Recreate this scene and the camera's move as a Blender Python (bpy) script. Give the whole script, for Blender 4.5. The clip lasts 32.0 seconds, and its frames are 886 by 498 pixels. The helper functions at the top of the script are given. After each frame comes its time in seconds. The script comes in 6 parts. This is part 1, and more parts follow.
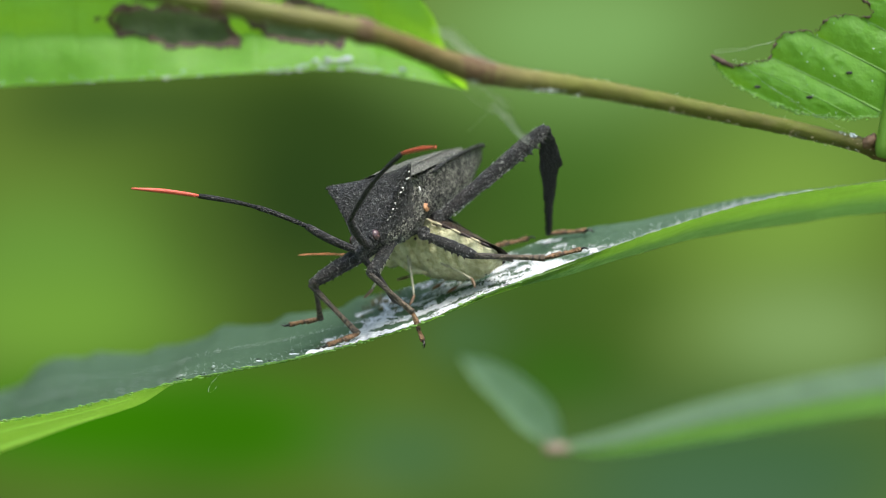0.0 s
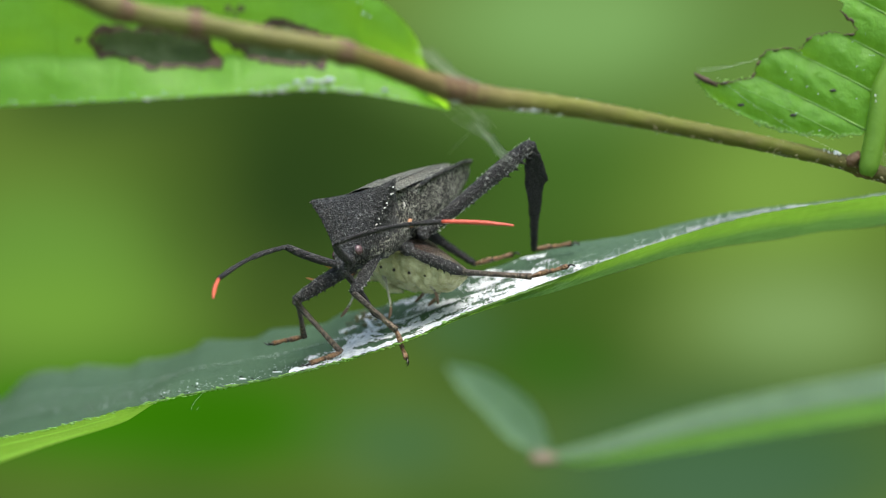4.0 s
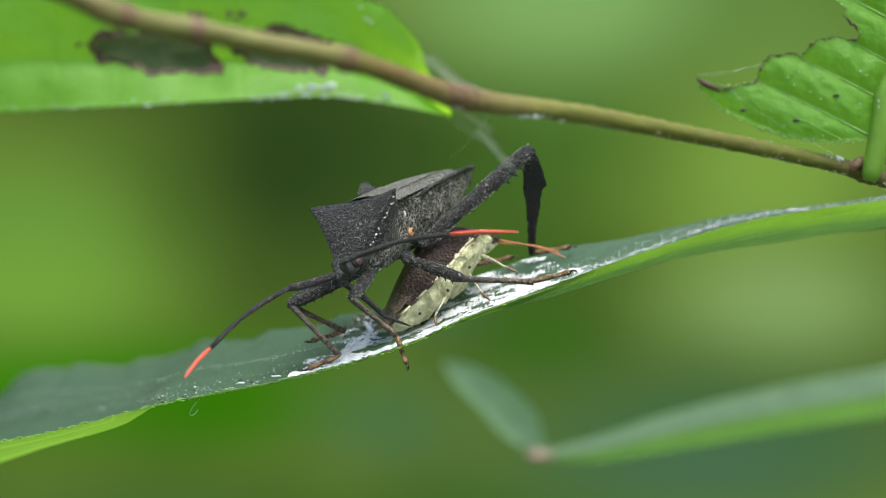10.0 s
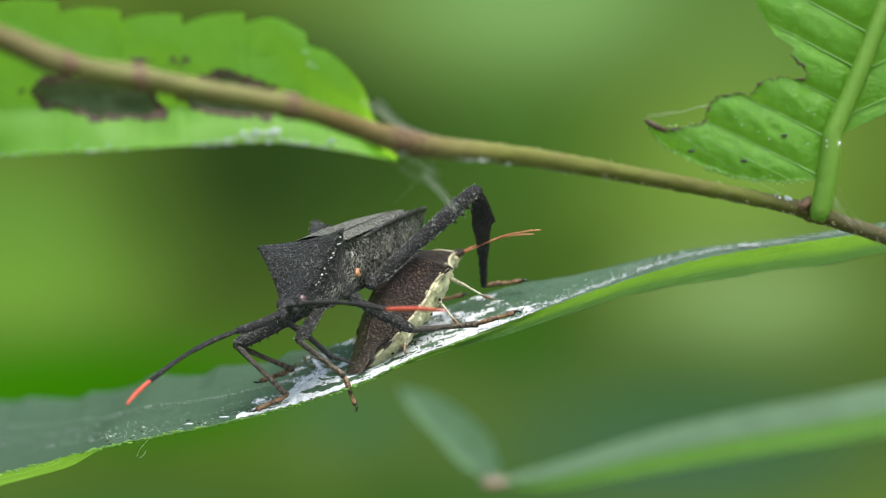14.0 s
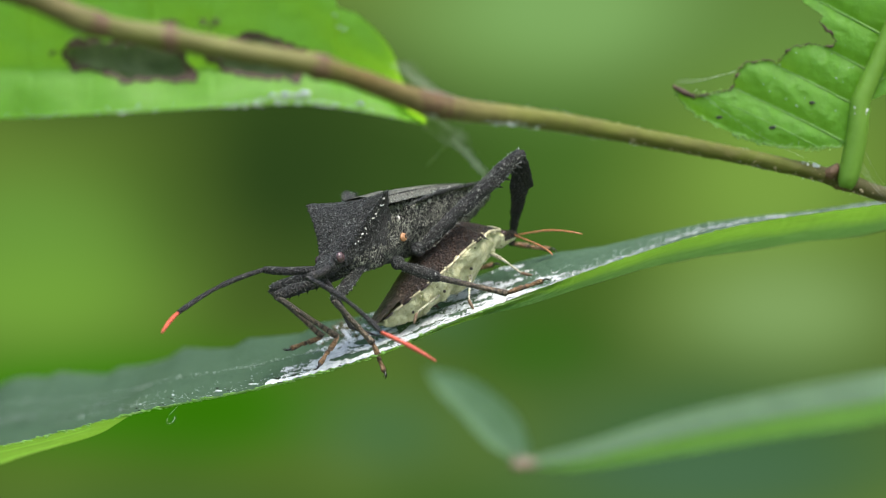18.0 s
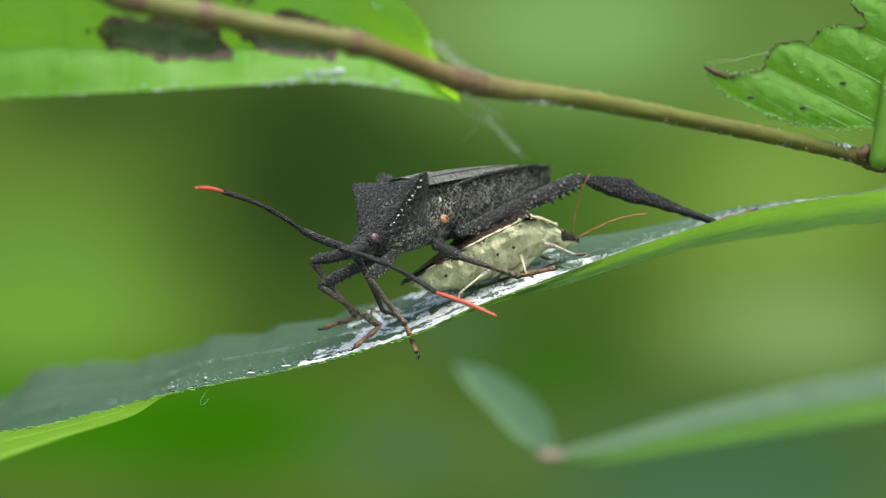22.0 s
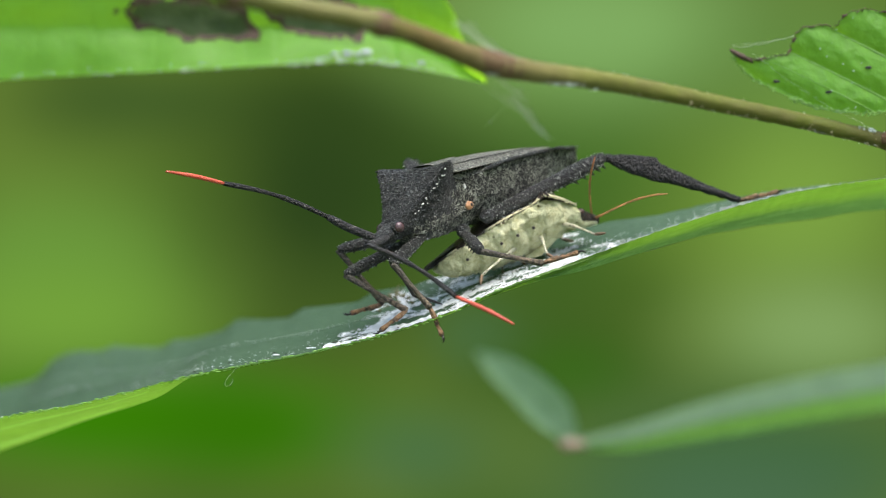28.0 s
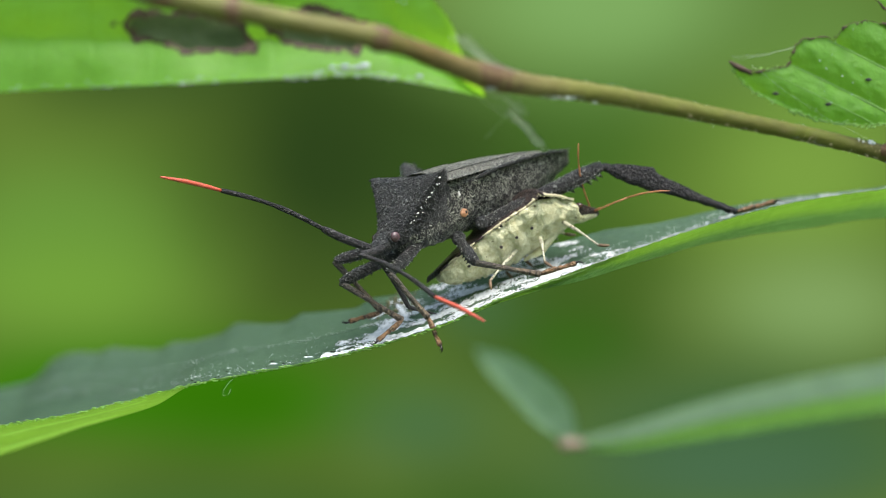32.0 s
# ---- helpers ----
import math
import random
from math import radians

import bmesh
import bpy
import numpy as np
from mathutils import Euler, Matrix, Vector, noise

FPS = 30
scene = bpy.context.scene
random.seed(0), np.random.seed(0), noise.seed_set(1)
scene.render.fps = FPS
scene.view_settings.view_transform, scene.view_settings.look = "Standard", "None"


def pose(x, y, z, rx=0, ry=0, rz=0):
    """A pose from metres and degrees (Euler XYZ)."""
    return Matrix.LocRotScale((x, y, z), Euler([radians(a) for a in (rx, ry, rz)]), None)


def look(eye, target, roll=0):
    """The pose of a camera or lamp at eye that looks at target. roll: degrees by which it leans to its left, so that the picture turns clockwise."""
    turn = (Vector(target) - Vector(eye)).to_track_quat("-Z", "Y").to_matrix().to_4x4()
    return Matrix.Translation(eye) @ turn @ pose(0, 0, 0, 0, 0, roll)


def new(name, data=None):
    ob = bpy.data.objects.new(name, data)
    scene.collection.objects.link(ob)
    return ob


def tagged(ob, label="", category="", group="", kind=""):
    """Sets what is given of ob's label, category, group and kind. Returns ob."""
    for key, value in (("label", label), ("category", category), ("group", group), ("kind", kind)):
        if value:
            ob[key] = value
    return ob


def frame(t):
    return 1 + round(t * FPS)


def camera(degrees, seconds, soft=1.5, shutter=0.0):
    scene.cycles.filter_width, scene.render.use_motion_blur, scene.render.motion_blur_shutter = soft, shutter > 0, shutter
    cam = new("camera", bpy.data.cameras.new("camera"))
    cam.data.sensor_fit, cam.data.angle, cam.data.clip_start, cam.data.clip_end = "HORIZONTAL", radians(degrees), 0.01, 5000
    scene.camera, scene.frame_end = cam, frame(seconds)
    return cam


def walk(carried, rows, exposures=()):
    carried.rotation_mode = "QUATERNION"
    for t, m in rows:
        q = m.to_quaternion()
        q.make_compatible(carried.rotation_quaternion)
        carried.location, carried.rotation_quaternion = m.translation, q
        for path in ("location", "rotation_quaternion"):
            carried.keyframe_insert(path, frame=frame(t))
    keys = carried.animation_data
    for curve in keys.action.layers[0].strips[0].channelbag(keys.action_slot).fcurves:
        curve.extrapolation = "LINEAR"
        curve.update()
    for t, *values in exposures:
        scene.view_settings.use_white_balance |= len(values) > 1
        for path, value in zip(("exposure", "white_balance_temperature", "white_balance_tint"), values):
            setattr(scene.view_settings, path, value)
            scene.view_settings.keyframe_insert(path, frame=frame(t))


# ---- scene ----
cam = camera(12.8, 32.0, soft=0.95, shutter=0.4)
cam.data.dof.use_dof = True
cam.data.dof.focus_distance = 0.294
cam.data.dof.aperture_fstop = 30.0


def aim(x, y, z, pan, tilt, roll):
    """Pose of the camera: millimetres from its rest place, degrees of pan, tilt and lean."""
    eye = Vector((x, y - 300.0, z)) * 0.001
    p, a = radians(pan), radians(tilt)
    return look(eye, eye + Vector((math.sin(p) * math.cos(a), math.cos(p) * math.cos(a), math.sin(a))), roll)


walk(cam, [(t, aim(*row)) for t, *row in [
    (0, 0.53, -0.49, 0.21, 0.146, 0.039, -0.167), (0.5, 0.78, -0.26, -0.02, 0.120, 0.071, -0.169), (1, 0.85, -0.17, 0.30, 0.169, 0.051, -0.209),
    (1.5, 0.84, -0.05, 0.68, 0.213, 0.015, -0.230), (2, 0.76, 0.21, 0.66, 0.271, 0.060, -0.262), (2.5, 1.01, 0.25, 1.13, 0.292, 0.028, -0.350),
    (3, 1.05, 0.28, 1.27, 0.289, 0.041, -0.336), (3.5, 1.55, 0.09, 2.00, 0.214, -0.125, -0.240), (5.5, 0.26, 0.80, 3.22, 0.404, -0.225, -0.454),
    (6, 0.26, 1.08, 3.19, 0.425, -0.216, -0.565), (6.5, 0.02, 1.33, 3.52, 0.450, -0.288, -0.435), (7, 0.51, 1.26, 5.14, 0.326, -0.556, -0.319),
    (7.5, 0.71, 1.39, 5.57, 0.350, -0.591, -0.278), (8, 0.56, 1.38, 5.29, 0.339, -0.577, -0.232), (8.5, 0.81, 1.40, 4.46, 0.335, -0.478, -0.158),
    (9, 0.69, 1.27, 6.15, 0.360, -0.776, 0.053), (9.5, 1.04, 1.46, 5.67, 0.361, -0.711, -0.039), (10, 0.20, 1.67, 4.91, 0.452, -0.566, -0.100),
    (10.5, 0.85, 2.05, 6.39, 0.458, -0.731, -0.102), (11, 0.98, 2.07, 6.93, 0.436, -0.832, -0.028), (11.5, 1.85, 1.97, 8.02, 0.351, -1.066, 0.173),
    (12, 1.82, 2.45, 7.99, 0.464, -0.960, 0.078), (12.5, 1.96, 2.91, 6.36, 0.653, -0.533, -0.302), (13, 2.29, 2.31, 9.85, 0.539, -1.078, -0.062),
    (13.5, 1.97, 2.40, 8.39, 0.631, -0.980, -0.026), (14, 1.99, 2.66, 8.67, 0.858, -0.727, -0.305), (14.5, 2.65, 2.36, 8.11, 0.751, -0.670, -0.239),
    (16.5, 2.91, 1.84, 7.03, 0.433, -0.699, 0.160), (17, 1.84, 2.11, 5.72, 0.636, -0.326, -0.286), (17.5, 2.02, 1.87, 5.61, 0.472, -0.413, -0.238),
    (18, 2.16, 1.74, 4.77, 0.403, -0.428, -0.204), (18.5, 1.34, 1.70, 3.34, 0.482, -0.078, -0.392), (19, 1.15, 1.36, 3.50, 0.451, -0.183, -0.299),
    (19.5, 0.14, 1.25, 2.69, 0.409, -0.095, -0.352), (20, 1.42, 1.19, 2.68, 0.299, -0.090, -0.355), (20.5, 0.90, 1.07, 1.52, 0.231, 0.040, -0.296),
    (21, 0.37, 0.80, 1.50, 0.237, -0.015, -0.238), (21.5, 0.63, 0.61, 1.93, 0.158, -0.123, -0.171), (22, 0.73, 0.55, 1.45, 0.215, -0.043, -0.242),
    (22.5, 0.29, 0.16, 1.38, 0.083, -0.132, -0.033), (23, 0.28, 0.11, 0.18, 0.133, 0.081, -0.129), (23.5, 0.62, 0.02, 0.65, 0.060, -0.005, -0.117),
    (24, 0.73, -0.11, 0.53, -0.007, -0.046, -0.038), (24.5, 0.32, -0.02, 0.29, 0.049, -0.001, -0.036), (25, 0.67, -0.06, 0.10, -0.014, -0.007, 0.007),
    (25.5, 0.54, -0.09, 0.03, -0.015, -0.014, 0.019), (27.5, 0.17, 0.12, -0.03, 0.009, 0.000, -0.009), (28, -0.03, 0.00, -0.03, -0.000, -0.000, 0.000),
    (28.5, 0.26, -0.04, -0.05, -0.037, 0.004, 0.010), (29, 0.46, -0.12, 0.16, -0.094, -0.058, 0.068), (29.5, -0.05, -0.04, 0.29, 0.026, -0.049, -0.005),
    (30, -0.27, -0.11, 0.88, 0.008, -0.165, 0.066), (30.5, -0.17, 0.12, 1.12, 0.048, -0.136, -0.037), (31, -0.45, 0.16, 1.74, 0.092, -0.162, -0.083),
    (31.5, -0.25, 0.30, 3.33, 0.030, -0.511, 0.138), (32, 0.38, 0.58, 3.19, -0.056, -0.487, 0.182)
]])

# ---- world, sun ----
world = bpy.data.worlds.new("world")
scene.world = world
world.use_nodes = True
wt = world.node_tree
wt.nodes.clear()
sky = wt.nodes.new("ShaderNodeTexSky")
sky.sky_type, sky.sun_disc = 'NISHITA', False
sky.sun_elevation, sky.sun_rotation = radians(67), radians(144)
sky.air_density, sky.dust_density, sky.ozone_density = 0.9, 4.0, 0.9
bg = wt.nodes.new("ShaderNodeBackground")
bg.inputs["Strength"].default_value = 0.15
wo = wt.nodes.new("ShaderNodeOutputWorld")
wt.links.new(sky.outputs[0], bg.inputs[0])
wt.links.new(bg.outputs[0], wo.inputs[0])
sun = new("sun", bpy.data.lights.new("sun", 'SUN'))
sun.data.energy, sun.data.angle, sun.data.color = 1.5, radians(40), (1.0, 0.975, 0.94)
sun.matrix_world = look((0.22, -0.30, 0.9), (0, 0, 0))
scene.view_settings.exposure = 1.35

MM = 0.001

# ---- materials ----


class Nodes:
    """Short hand for building one node material."""

    def __init__(self, name, rough=0.6, spec=0.5, metal=0.0):
        self.m = bpy.data.materials.new(name)
        self.m.use_nodes = True
        self.t = self.m.node_tree
        self.b = self.t.nodes["Principled BSDF"]
        self.out = self.t.nodes["Material Output"]
        self.b.inputs["Roughness"].default_value = rough
        self.b.inputs["Specular IOR Level"].default_value = spec
        self.b.inputs["Metallic"].default_value = metal
        self.co = self.t.nodes.new("ShaderNodeTexCoord").outputs["Object"]

    def noise(self, scale, detail=3.0, rough=0.6, stretch=None, warp=0.0):
        n = self.t.nodes.new("ShaderNodeTexNoise")
        n.inputs["Distortion"].default_value = warp
        n.inputs["Scale"].default_value, n.inputs["Detail"].default_value = scale, detail
        n.inputs["Roughness"].default_value = rough
        src = self.co
        if stretch:
            mp = self.t.nodes.new("ShaderNodeMapping")
            mp.inputs["Scale"].default_value = stretch
            self.t.links.new(self.co, mp.inputs[0])
            src = mp.outputs[0]
        self.t.links.new(src, n.inputs["Vector"])
        return n.outputs["Fac"]

    def voronoi(self, scale):
        n = self.t.nodes.new("ShaderNodeTexVoronoi")
        n.inputs["Scale"].default_value = scale
        self.t.links.new(self.co, n.inputs["Vector"])
        return n.outputs["Distance"]

    def axis(self, k, lo, hi):
        """0 to 1 along one axis of the object's own space, in metres."""
        sep, rng = self.t.nodes.new("ShaderNodeSeparateXYZ"), self.t.nodes.new("ShaderNodeMapRange")
        rng.inputs[1].default_value, rng.inputs[2].default_value = lo, hi
        self.t.links.new(self.co, sep.inputs[0])
        self.t.links.new(sep.outputs[k], rng.inputs[0])
        return rng.outputs[0]

    def ramp(self, fac, stops):
        r = self.t.nodes.new("ShaderNodeValToRGB")
        els = r.color_ramp.elements
        while len(els) < len(stops):
            els.new(0.5)
        for e, (p, c) in zip(els, stops):
            e.position, e.color = p, (*c, 1) if len(c) == 3 else c
        self.t.links.new(fac, r.inputs[0])
        return r.outputs["Color"]

    def mix(self, fac, a, b, mode='MIX'):
        n = self.t.nodes.new("ShaderNodeMix")
        n.data_type, n.blend_type = 'RGBA', mode
        for sock, v in ((n.inputs[0], fac), (n.inputs[6], a), (n.inputs[7], b)):
            if isinstance(v, (int, float)):
                sock.default_value = v
            elif isinstance(v, tuple):
                sock.default_value = (*v, 1)
            else:
                self.t.links.new(v, sock)
        return n.outputs[2]

    def color(self, c):
        if isinstance(c, tuple):
            self.b.inputs["Base Color"].default_value = (*c, 1)
        else:
            self.t.links.new(c, self.b.inputs["Base Color"])
        return self

    def bump(self, fac, dist, strength=1.0):
        n = self.t.nodes.new("ShaderNodeBump")
        n.inputs["Distance"].default_value, n.inputs["Strength"].default_value = dist, strength
        self.t.links.new(fac, n.inputs["Height"])
        self.t.links.new(n.outputs[0], self.b.inputs["Normal"])
        return self

    def rough(self, fac, lo, hi):
        n = self.t.nodes.new("ShaderNodeMapRange")
        n.inputs[3].default_value, n.inputs[4].default_value = lo, hi
        self.t.links.new(fac, n.inputs[0])
        self.t.links.new(n.outputs[0], self.b.inputs["Roughness"])
        return self

    def translucent(self, c, share):
        tr = self.t.nodes.new("ShaderNodeBsdfTranslucent")
        if isinstance(c, tuple):
            tr.inputs[0].default_value = (*c, 1)
        else:
            self.t.links.new(c, tr.inputs[0])
        mx = self.t.nodes.new("ShaderNodeMixShader")
        mx.inputs[0].default_value = share
        self.t.links.new(self.b.outputs[0], mx.inputs[1])
        self.t.links.new(tr.outputs[0], mx.inputs[2])
        self.t.links.new(mx.outputs[0], self.out.inputs[0])
        return self


def cuticle(name, dark, mid, pale, grain=2600, specks=0.56, rough=0.62, relief=0.0003, pits=(0.15, 0.55), edge=0.07, warp=0.0, lengthwise=None, lines=None):
    """Insect skin: dusty tone at large scale, dark pits and pale raised grains at small scale."""
    n = Nodes(name, rough)
    big, fine, cells = n.noise(420, 5, 0.65), n.noise(grain, 5, 0.75, None, warp), n.voronoi(grain * 1.3)
    base = n.mix(n.ramp(big, [(0.36, (0, 0, 0)), (0.64, (1, 1, 1))]), dark, mid)
    base = n.mix(n.ramp(cells, [(pits[0], (1, 1, 1)), (pits[1], (0, 0, 0))]), tuple(0.4 * v for v in dark), base)
    spots = n.ramp(fine, [(specks, (0, 0, 0)), (specks + edge, (1, 1, 1))])
    col = n.mix(spots, base, pale)
    if lines:
        scale, tone = lines
        wavy = n.ramp(n.noise(scale, 1.5, 0.5, None, 1.2), [(0.44, (0, 0, 0)), (0.49, (1, 1, 1)), (0.51, (1, 1, 1)), (0.56, (0, 0, 0))])
        patchy = n.ramp(n.noise(700, 3), [(0.33, (0, 0, 0)), (0.52, (1, 1, 1))])
        col = n.mix(n.mix(1.0, wavy, patchy, 'MULTIPLY'), col, tone)
    if lengthwise:
        lo, hi, tone = lengthwise
        col = n.mix(n.ramp(n.axis(0, lo, hi), [(0.0, (0.8, 0.8, 0.8)), (1.0, (0, 0, 0))]), col, tone)
    n.color(col).rough(fine, rough - 0.15, rough + 0.15)
    height = n.mix(0.5, n.ramp(fine, [(0.3, (0, 0, 0)), (0.7, (1, 1, 1))]), n.ramp(cells, [(0.0, (0, 0, 0)), (0.5, (1, 1, 1))]))
    n.bump(height, relief, 1.0)
    return n.m


SHELL = cuticle("granular_black_cuticle", (0.028, 0.032, 0.031), (0.066, 0.073, 0.071), (0.19, 0.205, 0.195), 4200, 0.57, 0.5, 0.0004, (0.3, 0.55), 0.05)
SHELL_SIDE = cuticle("mottled_grey_black_side", (0.014, 0.016, 0.013), (0.066, 0.071, 0.058), (0.38, 0.40, 0.33), 4400, 0.55, 0.58, 0.0006, (0.25, 0.5), 0.05, 0.8, None, (2300, (0.46, 0.48, 0.39)))
SHELL_LEG = cuticle("black_leg_cuticle", (0.015, 0.017, 0.016), (0.044, 0.048, 0.046), (0.34, 0.355, 0.32), 3600, 0.585, 0.56, 0.0004, (0.25, 0.55), 0.05, 0.8)
SHELL_DARK = cuticle("deep_black_cuticle", (0.006, 0.006, 0.007), (0.016, 0.016, 0.017), (0.09, 0.09, 0.09), 2600, 0.62)
WING = cuticle("grey_brown_wing_leather", (0.095, 0.10, 0.08), (0.19, 0.195, 0.155), (0.42, 0.43, 0.36), 4400, 0.56, 0.58, 0.0004, (0.35, 0.7), 0.05, 0.4, None, (3200, (0.30, 0.31, 0.26)))
MEMBRANE = cuticle("dark_wing_membrane", (0.045, 0.045, 0.037), (0.10, 0.10, 0.083), (0.24, 0.245, 0.205), 2800, 0.6, 0.4)
TIBIA = cuticle("brown_tibia", (0.085, 0.062, 0.040), (0.18, 0.135, 0.085), (0.34, 0.29, 0.21), 3200, 0.57, 0.55, 0.0002, (0.4, 0.8), 0.07, 0.0, (0.0008, 0.0042, (0.035, 0.034, 0.030)))
TARSUS = cuticle("reddish_brown_tarsus", (0.11, 0.058, 0.022), (0.25, 0.14, 0.062), (0.40, 0.27, 0.16), 2600, 0.6, 0.5, 0.0002, (0.4, 0.8))
CLAW = Nodes("black_claw", 0.35).color((0.012, 0.01, 0.009)).m
ANT_BLACK = cuticle("black_feeler", (0.014, 0.014, 0.015), (0.036, 0.036, 0.037), (0.14, 0.14, 0.135), 3200, 0.58)
n_ = Nodes("orange_red_feeler_tip", 0.45)
n_.color(n_.mix(n_.noise(900, 2), (0.40, 0.05, 0.028), (0.56, 0.11, 0.065))).bump(n_.noise(5000, 2), 0.00005)
ANT_RED = n_.m
PALE = Nodes("whitish_granule", 0.7).color((0.62, 0.62, 0.58)).m
n_ = Nodes("rusty_orange_gland", 0.55)
ORANGE = n_.color(n_.mix(n_.noise(2600, 2), (0.27, 0.12, 0.05), (0.46, 0.26, 0.13))).bump(n_.noise(3000), 0.0001).m
n_ = Nodes("dull_red_compound_eye", 0.25)
EYE = n_.color(n_.mix(n_.voronoi(9000), (0.02, 0.012, 0.013), (0.10, 0.06, 0.065))).m

# the brown shield bug
BACK = cuticle("brown_punctate_back", (0.026, 0.014, 0.008), (0.062, 0.033, 0.018), (0.26, 0.19, 0.13), 2800, 0.63, 0.42, 0.0003, (0.3, 0.65), 0.04)
FILM = cuticle("smoky_film_wing", (0.036, 0.026, 0.017), (0.075, 0.055, 0.036), (0.17, 0.14, 0.1), 2000, 0.62, 0.4, 0.0002, (0.4, 0.8))
n_ = Nodes("pale_cream_belly", 0.5)
big_, fine_ = n_.noise(300, 3), n_.noise(4200, 3)
pits_ = n_.ramp(n_.voronoi(900), [(0.06, (0.12, 0.10, 0.05)), (0.10, (1, 1, 1))])
mott_ = n_.ramp(n_.noise(1500, 4, 0.7), [(0.38, (0.7, 0.68, 0.56)), (0.6, (1.0, 1.0, 1.0))])
n_.color(n_.mix(1.0, n_.mix(1.0, n_.mix(big_, (0.56, 0.56, 0.32), (0.8, 0.8, 0.54)), mott_, 'MULTIPLY'), pits_, 'MULTIPLY')).bump(n_.mix(0.5, fine_, n_.noise(900, 4, 0.65)), 0.0004, 1.0).translucent((0.55, 0.6, 0.25), 0.12)
BELLY = n_.m
n_ = Nodes("cream_margin", 0.5)
MARGIN = n_.color(n_.mix(n_.noise(900), (0.40, 0.37, 0.22), (0.58, 0.55, 0.36))).bump(n_.noise(3500), 0.0001).m
MARGIN_DARK = Nodes("dark_margin_spot", 0.45).color((0.02, 0.012, 0.01)).m
n_ = Nodes("speckled_pale_leg", 0.5)
n_.color(n_.mix(n_.ramp(n_.voronoi(3400), [(0.26, (1, 1, 1)), (0.36, (0, 0, 0))]), (0.42, 0.41, 0.29), (0.07, 0.05, 0.035)))
PREY_LEG = n_.bump(n_.noise(4000), 0.00006).m
n_ = Nodes("tawny_foot", 0.5)
PREY_FOOT = n_.color(n_.mix(n_.noise(2000), (0.10, 0.06, 0.03), (0.17, 0.105, 0.055))).m
n_ = Nodes("rust_orange_feeler", 0.45)
PREY_ANT = n_.color(n_.mix(n_.noise(1500), (0.34, 0.11, 0.04), (0.46, 0.2, 0.09))).m
PREY_EYE = Nodes("brown_black_eye", 0.25).color((0.05, 0.025, 0.02)).m


def leaf_material(name, dark, light, glow, share, rough, scale=160, fine=2600, bump=0.00015, low=0.75, spec=0.5):
    n = Nodes(name, rough, spec)
    a, b, c = n.noise(scale, 4), n.noise(fine, 3, 0.7), n.noise(scale * 5, 2)
    col = n.mix(a, dark, light)
    col = n.mix(n.ramp(b, [(0.35, (0, 0, 0)), (0.75, (0.35, 0.35, 0.35))]), col, tuple(min(1.0, v * 1.7 + 0.02) for v in light))
    n.color(col).rough(c, rough - 0.08, rough + 0.12).bump(b, bump, 0.6)
    return n.translucent(n.mix(a, tuple(low * v for v in glow), glow), share).m


LEAF_TOP = leaf_material("grey_green_leaf_top", (0.024, 0.056, 0.032), (0.052, 0.10, 0.058), (0.10, 0.20, 0.04), 0.2, 0.58, 120, 1800, 0.0004, 0.75, 0.22)


def under_material():
    """Leaf underside: glossy bright green that turns darker, blotched with pale down, towards its lower rim."""
    n = Nodes("bright_leaf_underside", 0.34)
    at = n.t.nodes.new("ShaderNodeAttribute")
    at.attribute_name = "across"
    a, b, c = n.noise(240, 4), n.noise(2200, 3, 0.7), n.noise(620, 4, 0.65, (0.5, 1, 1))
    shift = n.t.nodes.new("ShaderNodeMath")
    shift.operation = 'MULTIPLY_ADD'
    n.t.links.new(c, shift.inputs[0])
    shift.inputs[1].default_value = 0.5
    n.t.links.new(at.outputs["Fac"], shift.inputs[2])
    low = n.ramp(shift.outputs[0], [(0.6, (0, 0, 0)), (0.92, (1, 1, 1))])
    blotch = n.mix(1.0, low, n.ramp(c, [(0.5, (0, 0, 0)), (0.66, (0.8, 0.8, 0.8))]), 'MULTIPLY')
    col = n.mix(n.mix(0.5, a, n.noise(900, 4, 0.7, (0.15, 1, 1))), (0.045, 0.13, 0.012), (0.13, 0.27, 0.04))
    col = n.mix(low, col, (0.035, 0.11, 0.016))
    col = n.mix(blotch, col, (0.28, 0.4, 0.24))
    n.color(col).rough(c, 0.28, 0.5).bump(n.mix(0.5, c, b), 0.0006, 0.7)
    glow = n.mix(low, n.mix(a, (0.09, 0.2, 0.014), (0.2, 0.42, 0.035)), (0.06, 0.15, 0.03))
    return n.translucent(glow, 0.52).m


LEAF_UNDER = under_material()
LEAF_LIT = leaf_material("sunlit_leaf_from_below", (0.10, 0.31, 0.02), (0.17, 0.42, 0.05), (0.42, 0.84, 0.035), 0.6, 0.42, 170, 1500, 0.0003)
LEAF_LIT_B = leaf_material("sunlit_leaf_lobe", (0.075, 0.24, 0.018), (0.13, 0.33, 0.035), (0.34, 0.68, 0.03), 0.55, 0.42, 260, 1500, 0.0004)
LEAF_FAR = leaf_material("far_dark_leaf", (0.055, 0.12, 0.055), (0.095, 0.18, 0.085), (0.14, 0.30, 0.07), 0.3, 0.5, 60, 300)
# brighter copy of the far leaf green, its light put into the colour
LEAF_FAR_LIT = leaf_material("far_leaf_painted_lit", (0.07, 0.2, 0.012), (0.10, 0.27, 0.02), (0.19, 0.42, 0.025), 0.55, 0.6, 50, 300)
VEIN_LOW = leaf_material("light_green_vein", (0.18, 0.36, 0.09), (0.26, 0.46, 0.14), (0.45, 0.74, 0.14), 0.5, 0.5)
